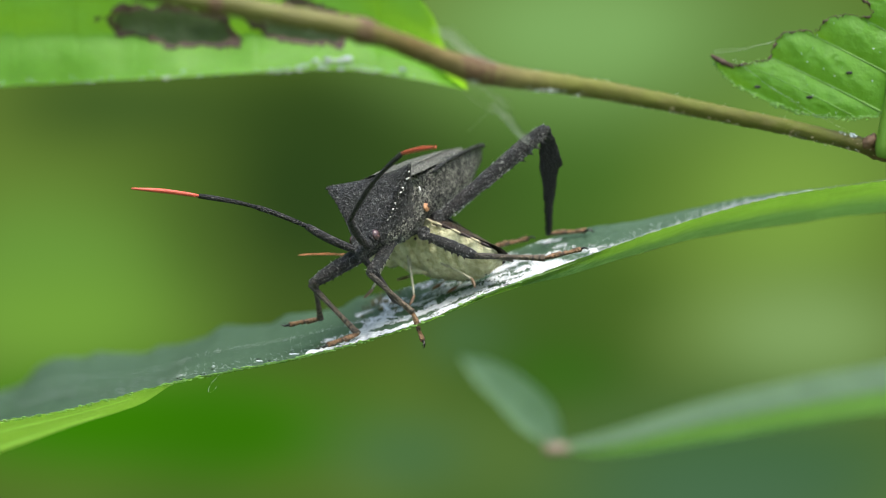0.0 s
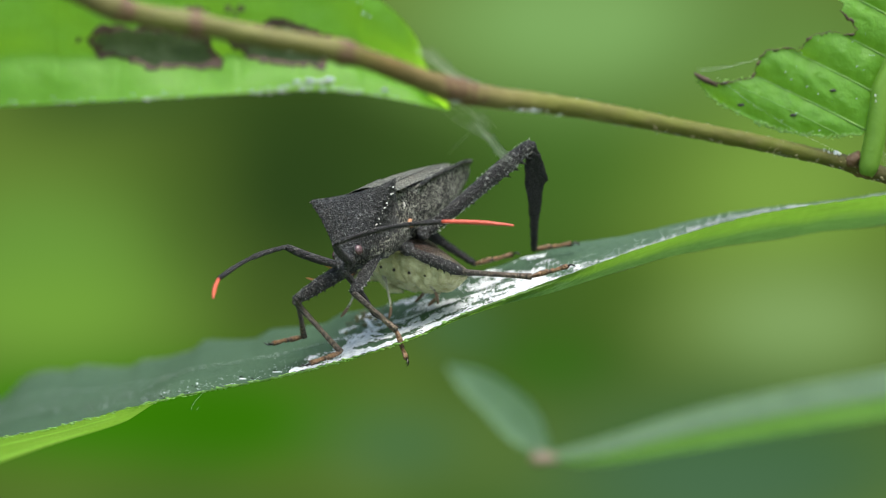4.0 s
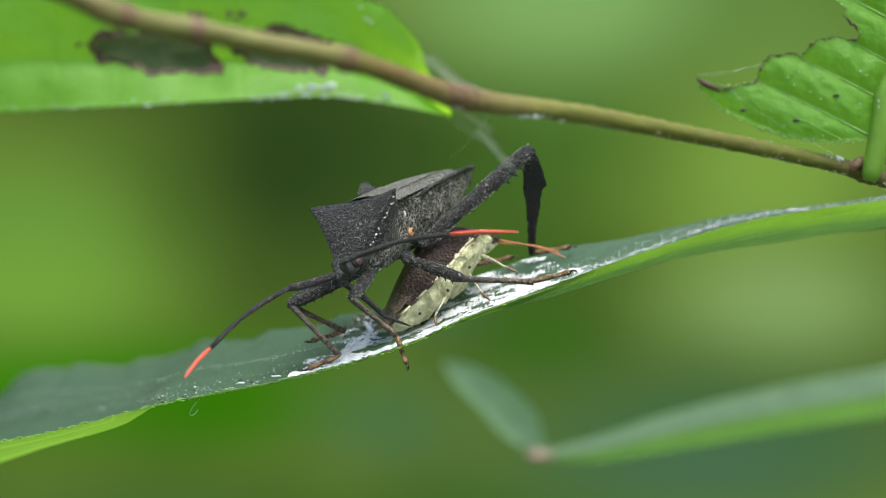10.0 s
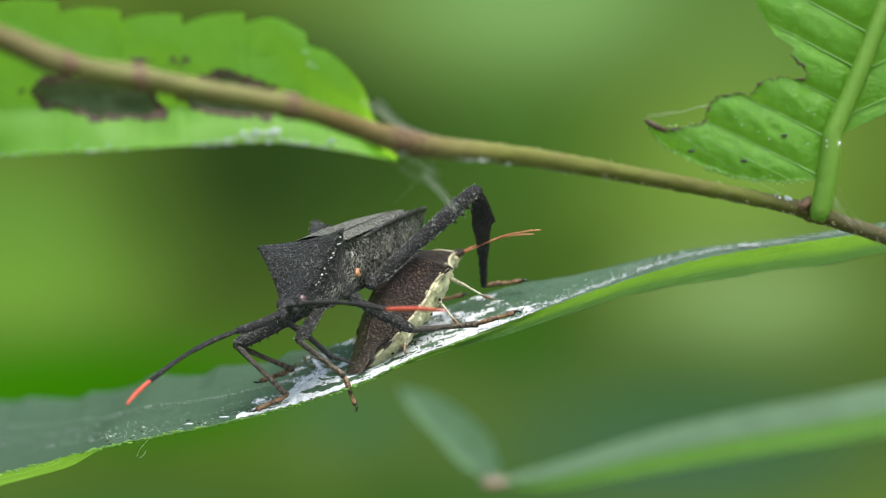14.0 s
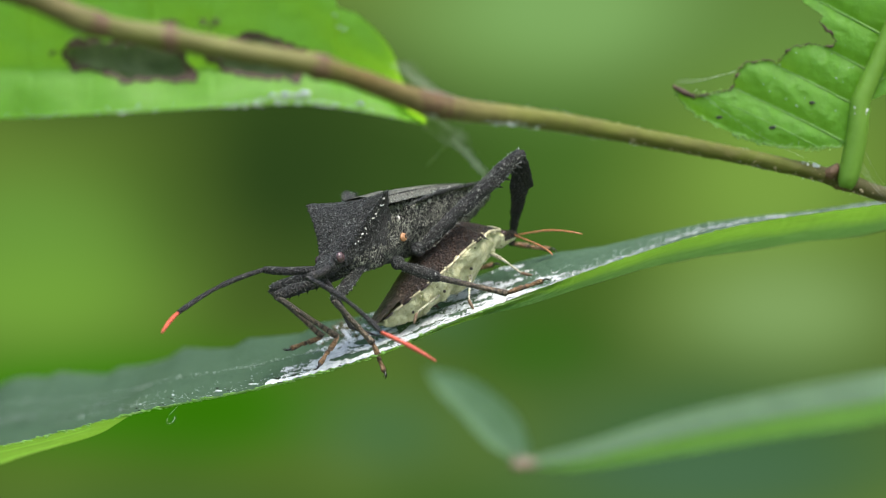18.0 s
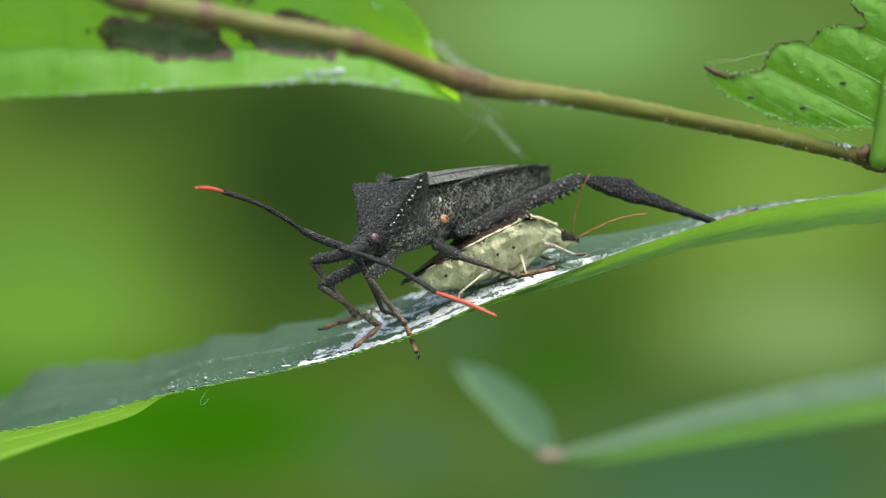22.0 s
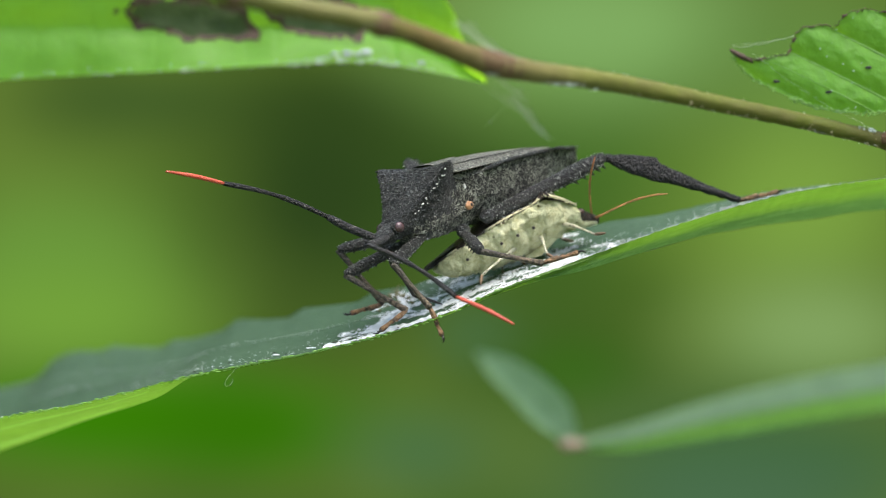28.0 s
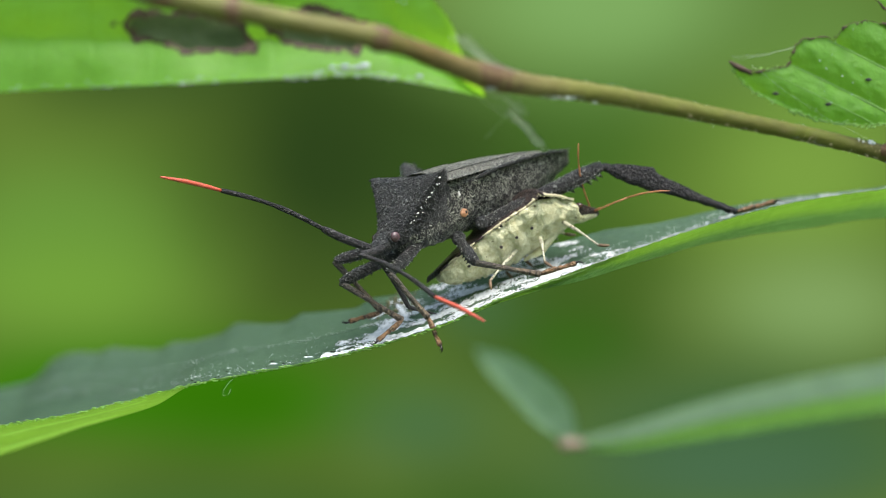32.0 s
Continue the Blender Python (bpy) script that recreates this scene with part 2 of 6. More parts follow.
LIP = leaf_material("whitish_lip", (0.16, 0.27, 0.12), (0.36, 0.46, 0.30), (0.28, 0.42, 0.18), 0.4, 0.45, 500, 2600, 0.0002, 0.6)
LEAF_RIB = leaf_material("grey_green_rib", (0.045, 0.085, 0.05), (0.08, 0.13, 0.085), (0.10, 0.20, 0.04), 0.2, 0.5, 300)
RIB_UNDER = leaf_material("soft_green_rib", (0.11, 0.24, 0.05), (0.18, 0.34, 0.09), (0.23, 0.46, 0.06), 0.52, 0.5, 120)
n_ = Nodes("dead_brown_leaf_rim", 0.75)
DEAD = n_.color(n_.mix(n_.noise(700, 4), (0.028, 0.018, 0.010), (0.08, 0.05, 0.026))).bump(n_.noise(1500, 4), 0.0003).m
HOLE_SHEET = leaf_material("dark_hole_sheet", (0.035, 0.055, 0.02), (0.055, 0.085, 0.03), (0.08, 0.14, 0.04), 0.25, 0.7, 300)
n_ = Nodes("olive_brown_bark", 0.6, 0.3)
sep_ = n_.t.nodes.new("ShaderNodeSeparateXYZ")
n_.t.links.new(n_.co, sep_.inputs[0])
rng_ = n_.t.nodes.new("ShaderNodeMapRange")
rng_.inputs[1].default_value, rng_.inputs[2].default_value = -0.044, 0.056
n_.t.links.new(sep_.outputs[0], rng_.inputs[0])
kind_ = n_.ramp(rng_.outputs[0], [(0.0, (0.12, 0.12, 0.03)), (0.24, (0.13, 0.115, 0.04)), (0.28, (0.12, 0.13, 0.03)), (0.395, (0.13, 0.13, 0.03)), (0.43, (0.13, 0.095, 0.03)),
                               (0.48, (0.16, 0.13, 0.055)), (0.54, (0.125, 0.135, 0.026)), (0.64, (0.085, 0.10, 0.012)), (0.72, (0.072, 0.09, 0.007)), (0.775, (0.066, 0.062, 0.015)), (0.85, (0.10, 0.095, 0.05))])
n_.color(n_.mix(n_.ramp(n_.noise(260, 4, 0.65, (1, 3, 3)), [(0.4, (0, 0, 0)), (0.68, (0.5, 0.5, 0.5))]), kind_, (0.09, 0.075, 0.025)))
BARK = n_.bump(n_.noise(1200, 4, 0.6, (0.4, 1, 1)), 0.0002).m
n_ = Nodes("red_brown_node_bark", 0.6)
BARK_RED = n_.color(n_.mix(n_.noise(500, 3), (0.07, 0.038, 0.018), (0.13, 0.078, 0.034))).bump(n_.noise(1500), 0.0003).m
n_ = Nodes("pinkish_brown_node", 0.7)
NODE = n_.color(n_.mix(n_.noise(300, 3), (0.13, 0.09, 0.06), (0.26, 0.19, 0.14))).bump(n_.noise(600), 0.0003).m
n_ = Nodes("lenticel", 0.7)
LENTICEL = n_.color((0.42, 0.36, 0.22)).m
n_ = Nodes("green_petiole", 0.45)
PETIOLE = n_.color(n_.mix(n_.noise(300, 3), (0.12, 0.27, 0.025), (0.20, 0.38, 0.05))).bump(n_.noise(2200), 0.00008).translucent((0.2, 0.45, 0.05), 0.25).m
n_ = Nodes("white_flaky_crust", 0.75)
CRUST = n_.color(n_.mix(n_.ramp(n_.noise(1500, 4, 0.7), [(0.35, (0, 0, 0)), (0.6, (1, 1, 1))]), (0.44, 0.51, 0.51), (0.79, 0.83, 0.83))).bump(n_.noise(2500, 4, 0.7), 0.0004).m
n_ = Nodes("thin_white_smear", 0.7)
n_.color((0.42, 0.50, 0.48))
mx_, tp_ = n_.t.nodes.new("ShaderNodeMixShader"), n_.t.nodes.new("ShaderNodeBsdfTransparent")
n_.t.links.new(n_.ramp(n_.noise(2200, 4, 0.7), [(0.42, (0.0, 0.0, 0.0)), (0.7, (0.6, 0.6, 0.6))]), mx_.inputs[0])
n_.t.links.new(tp_.outputs[0], mx_.inputs[1])
n_.t.links.new(n_.b.outputs[0], mx_.inputs[2])
n_.t.links.new(mx_.outputs[0], n_.out.inputs[0])
CRUST_FILM = n_.m
HAIR = Nodes("white_plant_hair", 0.5).color((0.7, 0.75, 0.68)).m
n_ = Nodes("spider_silk", 0.5)
SILK = n_.color((0.7, 0.74, 0.7)).translucent((0.6, 0.65, 0.6), 0.4).m
n_ = Nodes("olive_crumb", 0.8)
CRUMB = n_.color(n_.mix(n_.noise(2500, 3), (0.05, 0.05, 0.02), (0.2, 0.19, 0.09))).m
SPECK = Nodes("dark_frass", 0.8).color((0.02, 0.025, 0.015)).m
n_ = Nodes("forest_litter", 0.9)
GROUND = n_.color(n_.mix(n_.noise(9, 5), (0.03, 0.06, 0.015), (0.09, 0.13, 0.03))).bump(n_.noise(30, 4), 0.02).m


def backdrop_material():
    """Distant out-of-focus foliage: self-glowing sheet with lit and shaded greens painted as soft patches."""
    n = Nodes("glowing_distant_foliage", 1.0, 0.0)
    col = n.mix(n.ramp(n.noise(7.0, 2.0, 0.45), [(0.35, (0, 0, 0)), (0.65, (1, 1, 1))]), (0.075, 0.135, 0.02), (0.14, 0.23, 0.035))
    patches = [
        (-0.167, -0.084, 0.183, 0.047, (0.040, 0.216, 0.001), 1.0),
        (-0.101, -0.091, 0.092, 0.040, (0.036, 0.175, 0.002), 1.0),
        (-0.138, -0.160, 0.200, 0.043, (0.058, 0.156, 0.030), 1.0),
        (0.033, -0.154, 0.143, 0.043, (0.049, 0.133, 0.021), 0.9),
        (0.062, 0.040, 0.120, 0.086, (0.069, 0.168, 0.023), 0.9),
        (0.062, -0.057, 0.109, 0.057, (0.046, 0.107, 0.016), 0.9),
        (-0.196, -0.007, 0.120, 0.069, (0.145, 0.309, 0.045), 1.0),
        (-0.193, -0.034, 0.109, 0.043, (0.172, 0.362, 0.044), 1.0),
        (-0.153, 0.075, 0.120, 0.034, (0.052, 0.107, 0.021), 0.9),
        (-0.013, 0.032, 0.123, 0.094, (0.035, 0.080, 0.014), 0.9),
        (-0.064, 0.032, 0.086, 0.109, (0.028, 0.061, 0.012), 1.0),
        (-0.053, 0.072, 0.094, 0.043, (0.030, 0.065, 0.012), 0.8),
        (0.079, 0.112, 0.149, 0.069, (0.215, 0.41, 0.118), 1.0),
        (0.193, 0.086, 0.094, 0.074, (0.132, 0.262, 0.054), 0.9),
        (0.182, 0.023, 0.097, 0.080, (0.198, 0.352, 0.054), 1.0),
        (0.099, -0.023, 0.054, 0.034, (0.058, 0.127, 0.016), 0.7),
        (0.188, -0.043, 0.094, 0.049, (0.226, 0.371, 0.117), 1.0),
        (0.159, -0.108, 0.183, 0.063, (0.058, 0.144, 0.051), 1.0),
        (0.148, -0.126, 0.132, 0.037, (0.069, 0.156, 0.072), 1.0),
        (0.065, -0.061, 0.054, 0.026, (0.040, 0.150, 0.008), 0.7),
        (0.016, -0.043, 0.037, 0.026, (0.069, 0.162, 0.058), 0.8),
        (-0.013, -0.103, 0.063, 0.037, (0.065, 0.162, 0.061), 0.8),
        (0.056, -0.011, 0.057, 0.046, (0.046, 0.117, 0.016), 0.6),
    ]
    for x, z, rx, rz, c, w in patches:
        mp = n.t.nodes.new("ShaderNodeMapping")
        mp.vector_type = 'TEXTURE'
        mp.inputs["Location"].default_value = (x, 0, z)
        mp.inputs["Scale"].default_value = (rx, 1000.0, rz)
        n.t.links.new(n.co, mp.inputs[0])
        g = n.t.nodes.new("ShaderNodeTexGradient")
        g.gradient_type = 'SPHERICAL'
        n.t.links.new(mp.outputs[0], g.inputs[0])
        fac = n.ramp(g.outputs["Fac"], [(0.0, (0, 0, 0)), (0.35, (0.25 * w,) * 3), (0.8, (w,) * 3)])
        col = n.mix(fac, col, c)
    # the sheet gives its own light; sun and sky don't reach its colour
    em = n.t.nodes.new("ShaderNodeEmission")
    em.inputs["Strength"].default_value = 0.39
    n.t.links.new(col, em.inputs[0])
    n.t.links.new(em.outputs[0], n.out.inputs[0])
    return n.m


BACKDROP = backdrop_material()

# ---- mesh helpers (all shapes are drawn in millimetres) ----


def part(name, bm, material, parent=None, label="", smooth=True):
    """Links a bmesh, drawn in millimetres, as one mesh object under a thing or part."""
    me = bpy.data.meshes.new(name)
    bm.to_mesh(me)
    bm.free()
    me.transform(Matrix.Scale(MM, 4))
    for m in (material if isinstance(material, (list, tuple)) else [material]):
        me.materials.append(m)
    if smooth:
        me.polygons.foreach_set("use_smooth", [True] * len(me.polygons))
    ob = new(name, me)
    ob.parent = parent
    return tagged(ob, label=label)


def thing(name, label, category, group="", kind=""):
    return tagged(new(name), label, category, group, kind)


def lerp(x, knots):
    """Smooth value between knots (x, v)."""
    if x <= knots[0][0]:
        return knots[0][1]
    for i in range(len(knots) - 1):
        (a, va), (b, vb) = knots[i], knots[i + 1]
        if x <= b:
            f = (x - a) / (b - a)
            va0 = knots[i - 1] if i else knots[i]
            vb1 = knots[i + 2] if i + 2 < len(knots) else knots[i + 1]
            ma = (vb - va0[1]) / (b - va0[0]) * (b - a)
            mb = (vb1[1] - va) / (vb1[0] - a) * (b - a)
            f2, f3 = f * f, f * f * f
            return (2 * f3 - 3 * f2 + 1) * va + (f3 - 2 * f2 + f) * ma + (3 * f2 - 2 * f3) * vb + (f3 - f2) * mb
    return knots[-1][1]


def ragged(x, knots):
    """Straight-line value between knots (x, v)."""
    if x <= knots[0][0]:
        return knots[0][1]
    for (p, vp), (q, vq) in zip(knots, knots[1:]):
        if x <= q:
            return vp + (vq - vp) * (x - p) / (q - p)
    return knots[-1][1]


def loft(rings, closed=True, caps=True):
    """Skin over rings of equal numbers of points."""
    bm = bmesh.new()
    vs = [[bm.verts.new(p) for p in r] for r in rings]
    k = len(rings[0])
    for a, b in zip(vs, vs[1:]):
        for i in range(k if closed else k - 1):
            j = (i + 1) % k
            bm.faces.new((a[i], b[i], b[j], a[j]))
    if caps and closed:
        bm.faces.new(vs[0])
        bm.faces.new(vs[-1][::-1])
    bmesh.ops.recalc_face_normals(bm, faces=bm.faces)
    return bm


def tube(points, radii, sides=10, squash=1.0, bm=None):
    """A tube along points; squash flattens it in its second axis."""
    points = [Vector(p) for p in points]
    rings, ref = [], None
    for i, p in enumerate(points):
        d = (points[min(i + 1, len(points) - 1)] - points[max(i - 1, 0)]).normalized()
        if ref is None:
            ref = d.orthogonal().normalized()
        ref = (ref - d * ref.dot(d)).normalized()
        oth = d.cross(ref)
        r = radii[i] if isinstance(radii, (list, tuple)) else radii
        rings.append([p + ref * (r * math.cos(2 * math.pi * k / sides)) + oth * (r * squash * math.sin(2 * math.pi * k / sides)) for k in range(sides)])
    made = loft(rings)
    if bm is None:
        return made
    me = bpy.data.meshes.new("join")
    made.to_mesh(me)
    made.free()
    bm.from_mesh(me)
    bpy.data.meshes.remove(me)
    return bm


def blob(centre, size, bm=None, detail=2):
    bm = bm or bmesh.new()
    bmesh.ops.create_icosphere(bm, subdivisions=detail, radius=1.0, matrix=Matrix.LocRotScale(centre, None, size))
    return bm


def roughen(bm, amount, scale, along=None):
    bm.normal_update()
    for v in bm.verts:
        v.co += v.normal * (noise.noise(v.co * scale) * amount)
    return bm


def mirrored(half, k=3):
    """A closed ring from a half profile of (y, z), top to bottom, with k steps between the points."""
    pts = []
    for (a, b) in zip(half, half[1:]):
        for s in range(k):
            f = s / k
            pts.append((a[0] + (b[0] - a[0]) * f, a[1] + (b[1] - a[1]) * f))
    pts.append(half[-1])
    left = [(y, z) for y, z in pts]
    right = [(-y, z) for y, z in reversed(pts) if y > 1e-6]
    return left + right


def body_loft(stations, steps=5, k=3):
    """Body shell from stations (x, half profile); the profiles have equal numbers of points."""
    m = len(stations[0][1])
    x0, x1 = stations[0][0], stations[-1][0]
    order = sorted(stations, key=lambda s: s[0])
    total = steps * (len(stations) - 1)
    rings = []
    for i in range(total + 1):
        x = x0 + (x1 - x0) * i / total
        half = [(lerp(x, [(s[0], s[1][j][0]) for s in order]), lerp(x, [(s[0], s[1][j][1]) for s in order])) for j in range(m)]
        half[0] = (0.0, half[0][1])
        half[-1] = (max(0.0, half[-1][0]), half[-1][1])
        rings.append([(x, y, z) for y, z in mirrored(half, k)])
    return loft(rings)

# ---- setting: ground and distance ----
def build_setting():
    bm = bmesh.new()
    bmesh.ops.create_grid(bm, x_segments=60, y_segments=60, size=60000.0)
    for v in bm.verts:
        v.co.z = -700 + 25 * noise.noise(v.co * 0.0009)
    tagged(part("ground", bm, GROUND), "green and brown forest floor in shade", "ground", kind="structure")
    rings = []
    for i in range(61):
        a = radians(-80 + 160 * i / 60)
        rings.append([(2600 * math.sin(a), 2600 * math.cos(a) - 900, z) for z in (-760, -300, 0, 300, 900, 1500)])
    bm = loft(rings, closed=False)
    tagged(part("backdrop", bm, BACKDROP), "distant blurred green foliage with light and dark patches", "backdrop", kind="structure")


build_setting()

# ---- the leaf that carries the insects ----
NEAR_Y = [(-39, -7), (-0.2, -7), (9.1, -6), (17.9, -4.5), (25.2, -3.5), (33.4, -2), (41.4, 0), (60, 4)]
NEAR_Z = [(-60, -18), (-39.2, -14.0), (-32.9, -12.5), (-26.6, -11.4), (-18.2, -9.3), (-7.7, -7.2), (-0.2, -5.0), (4.0, -3.1), (9.1, -1.2),
          (12.7, 0.1), (17.9, 1.9), (25.2, 4.0), (33.4, 5.3), (41.4, 6.2), (60, 7.5)]
FAR_Y = [(-60, 68), (-36, 60), (-26, 50), (-18, 38), (-14.5, 31), (-8, 20), (-1.1, 13), (12.2, 10), (18.9, 12), (26.4, 15), (42.4, 19), (60, 23)]
FAR_Z = [(-60, -18.5), (-38.5, -12.3), (-33.7, -9.5), (-28, -8.9), (-22, -8.0), (-18, -6.5), (-14.5, -5.9), (-8, -4.4), (-1.1, -2.5),
         (5.1, -0.3), (12.2, 1.95), (16.8, 2.65), (21.9, 3.75), (26.4, 4.6), (34.3, 5.45), (42.4, 6.6), (60, 8.1)]
CURL_Y = [(-60, 28), (-37.8, 23), (-33.1, 18), (-28, 11), (-21.7, 0), (-18.3, -6.6), (-0.2, -6.8), (7, -6.0), (9.1, -5.4), (12.7, -3), (18.9, 4), (23.4, 9), (33.8, 14), (60, 18)]
CURL_Z = [(-60, -25), (-37.8, -17.1), (-33.1, -15.4), (-28, -13.5), (-21.7, -11.3), (-18.3, -9.4), (-7.8, -7.3), (-0.2, -5.1), (4, -3.4), (7.5, -2.3), (10, -1.75), (12, -1.2), (14, -0.6), (18, 0.5),
          (20.5, 1.1), (24.5, 1.8), (29, 2.35), (33, 2.95), (36, 3.2), (41.8, 4.2), (60, 6)]


def edge_at(x):
    """The ragged near edge."""
    return Vector((x, lerp(x, NEAR_Y) + 0.25 * noise.noise((x * 1.7, 3, 0)) + 0.12 * noise.noise((x * 6, 9, 0)), lerp(x, NEAR_Z) + 0.10 * noise.noise((x * 2.5, 0, 5))))


def keel_at(x):
    """The fold between the near half and the far half of the blade."""
    e = edge_at(x)
    return Vector((x, lerp(x, CURL_Y), min(lerp(x, CURL_Z), e.z - 0.10)))


def leaf_top(x, f):
    """Point of the upper side, f from 0 at the keel to 1 at the far edge."""
    s = ((x + 60.9) / 6.0) % 1.0
    scallop = 0.7 * (min(1.0, s / 0.22) - s) - 0.2 if x < -2 else 0.04 * abs(math.sin(x * 1.3)) - 0.03
    base = keel_at(x)
    ny, nz = base.y, base.z
    fy, fz = lerp(x, FAR_Y), lerp(x, FAR_Z)
    sag = -0.35 * math.sin(math.pi * f) + 0.25 * math.exp(-((f - 0.5) / 0.06) ** 2) * (1 if x < 8 else 0.3)
    rim = scallop * f ** 5
    sag += 0.10 * noise.noise((x * 0.35, f * 4, 1)) + 0.05 * noise.noise((x * 1.4, f * 11, 4))
    return Vector((x, ny + (fy - ny) * f, nz + (fz - nz) * f + sag * min(1, 6 * f, 6 * (1 - f)) + rim))


def top_from_edge(x, f):
    """Point of the upper side, f from 0 where it shows over the near edge to 1 at the far edge."""
    low, high = keel_at(x).z, lerp(x, FAR_Z)
    start = min(0.9, max(0.0, (edge_at(x).z - low) / (high - low)))
    return leaf_top(x, start + (1 - start) * f)


def build_main_leaf():
    leaf = thing("leaf", "long blue-green serrated leaf with torn near edge and white crust", "leaf")
    xs = [-58 + 112 * i / 420 for i in range(421)]
    bm = loft([[leaf_top(x, f / 36) for f in range(37)] for x in xs], closed=False)
    part("blade", bm, LEAF_TOP, leaf)
    rows = []
    for x in xs:
        a, b = edge_at(x), keel_at(x) + Vector((0, -0.01, 0))
        rows.append([a.lerp(b, k / 24) + Vector((0, (-0.75 * math.sin(math.pi * k / 24) + 0.22 * noise.noise((x * 0.45, k * 0.22, 2)) + 0.1 * noise.noise((x * 1.6, k * 0.5, 6))) * min(1.0, (a.z - b.z) * 0.5), 0)) for k in range(25)])

    # the raised near half: green tissue with pale ribs towards the tip
    def band(x, k):
        if x < -20 - 0.25 * k:
            return "rib" if 8 <= k < 10 else ("lower_rib" if 19 <= k < 22 else "")
        return ""

    sheets = {"": bmesh.new(), "rib": bmesh.new(), "lower_rib": bmesh.new()}
    across = {kind: bm.verts.layers.float.new("across") for kind, bm in sheets.items()}
    made = {}

    def corner_of(kind, i, k):
        if (kind, i, k) not in made:
            v = sheets[kind].verts.new(rows[i][k])
            v[across[kind]] = k / 24 if xs[i] > 9 else k / 24 * max(0.0, (xs[i] - 3) / 6)
            made[kind, i, k] = v
        return made[kind, i, k]

    for i in range(len(xs) - 1):
        for k in range(24):
            kind = band(xs[i], k)
            sheets[kind].faces.new([corner_of(kind, p, q) for p, q in ((i, k), (i + 1, k), (i + 1, k + 1), (i, k + 1))])
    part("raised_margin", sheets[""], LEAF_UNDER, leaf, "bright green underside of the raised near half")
    part("rib", sheets["rib"], RIB_UNDER, leaf, "light green rib")
    part("rib", sheets["lower_rib"], RIB_UNDER, leaf, "light green rib")
    pts = [keel_at(13 + 38 * i / 150) + Vector((0, -0.05, 0.04 + 0.08 * noise.noise((i * 0.12, 0, 3)))) for i in range(151)]
    part("lip", tube(pts, [0.02 + 0.13 * max(0.0, noise.noise((i * 0.055, 4, 0)) + 0.35) * min(1.0, i / 20) for i in range(151)], 8), LIP, leaf, "pale whitish lower lip")
    pts = [leaf_top(-56 + 84 * i / 119, 0.5) + Vector((0, 0, -0.01)) for i in range(120)]
    part("midrib", tube(pts, 0.05, 6), LEAF_RIB, leaf)
    # torn, lighter edge beads
    bm = bmesh.new()
    rng = random.Random(4)
    for i in range(300):
        x = rng.choice((rng.uniform(-40, -9), rng.uniform(-40, 8), rng.uniform(-20, 6)))
        p = edge_at(x) + Vector((0, rng.uniform(-0.1, 0.15), rng.uniform(-0.14, 0.05)))
        blob(p, Vector((rng.uniform(0.08, 0.26), 0.08, rng.uniform(0.03, 0.075))), bm, 1)
    tagged(part("torn_edge", bm, VEIN_LOW, leaf, "ragged yellow-green bitten edge"), kind="stuff")
    # white crust: a thick flaking layer over a thin film
    for name, material, label, ease, lift in (("white_film", CRUST_FILM, "thin greyish-white smear", 0.14, 0.02), ("white_crust", CRUST, "chalky white flaking residue", 0.0, 0.04)):
        verts, faces, cells = [], [], {}

        def corner(i, j):
            if (i, j) not in cells:
                x, f = -9.0 + i * 0.07, j * 0.0105
                p = top_from_edge(x, f)
                p.z += lift + 0.07 * max(0, noise.noise((x * 2.2, f * 30, 2))) + 0.03 * noise.noise((x * 7, f * 80, 3))
                cells[i, j] = len(verts)
                verts.append(p)
            return cells[i, j]

        for i in range(470):
            x = -9.0 + i * 0.07
            reach = lerp(x, [(-9, 0.1), (-7, 0.42), (-4, 0.72), (0, 0.8), (5, 0.85), (9, 0.78), (12, 0.62), (16, 0.42), (20, 0.24), (24, 0.1)])
            for j in range(94):
                f = j * 0.0105
                if f > reach * 1.25:
                    break
                v = noise.noise((x * 0.5 + f * 4, f * 8, 7)) + 0.55 * noise.noise((x * 1.5 + f * 8, f * 22, 1)) + 0.42 * noise.noise((x * 4.5, f * 50, 5)) + 0.3 * noise.noise((x * 10, f * 90, 8))
                gap = 0.5 * math.exp(-((f - 0.2 - 0.03 * math.sin(x)) / 0.04) ** 2) * (1 if -5 < x < 6 else 0.3)
                lim = -0.22 - 0.35 * math.exp(-f / 0.06) + gap + 0.7 * max(0, f / reach - 0.4) + 0.62 * max(0.0, (x - 8) / 7) + 0.3 * max(0.0, (-5 - x) / 4)
                if v > lim - ease * min(1.0, max(0.0, (17 - x) / 7)):
                    faces.append((corner(i, j), corner(i + 1, j), corner(i + 1, j + 1), corner(i, j + 1)))
        me = bpy.data.meshes.new(name)
        me.from_pydata(verts, [], faces)
        bm = bmesh.new()
        bm.from_mesh(me)
        bpy.data.meshes.remove(me)
        tagged(part(name, bm, material, leaf, label), kind="stuff")
    # scattered white flecks and frass
    for name, mat, count, lo, hi, size, seed in (("white_dusting", CRUST, 1500, -36, 40, 0.055, 1), ("white_dusting", CRUST, 500, 8, 32, 0.075, 5), ("frass", SPECK, 60, -34, 0, 0.13, 2)):
        bm = bmesh.new()
        rng = random.Random(seed)
        for i in range(count):
            x = rng.uniform(lo, hi)
            f = min(0.9, abs(rng.gauss(0, 0.22 if x < 10 else 0.12))) if name == "white_dusting" else min(0.8, abs(rng.gauss(0.08, 0.07)))
            if name == "white_dusting" and rng.random() < 0.25 and x < 8:
                f = rng.gauss(0.5, 0.02)
            s = size * rng.uniform(0.25, 1.0)
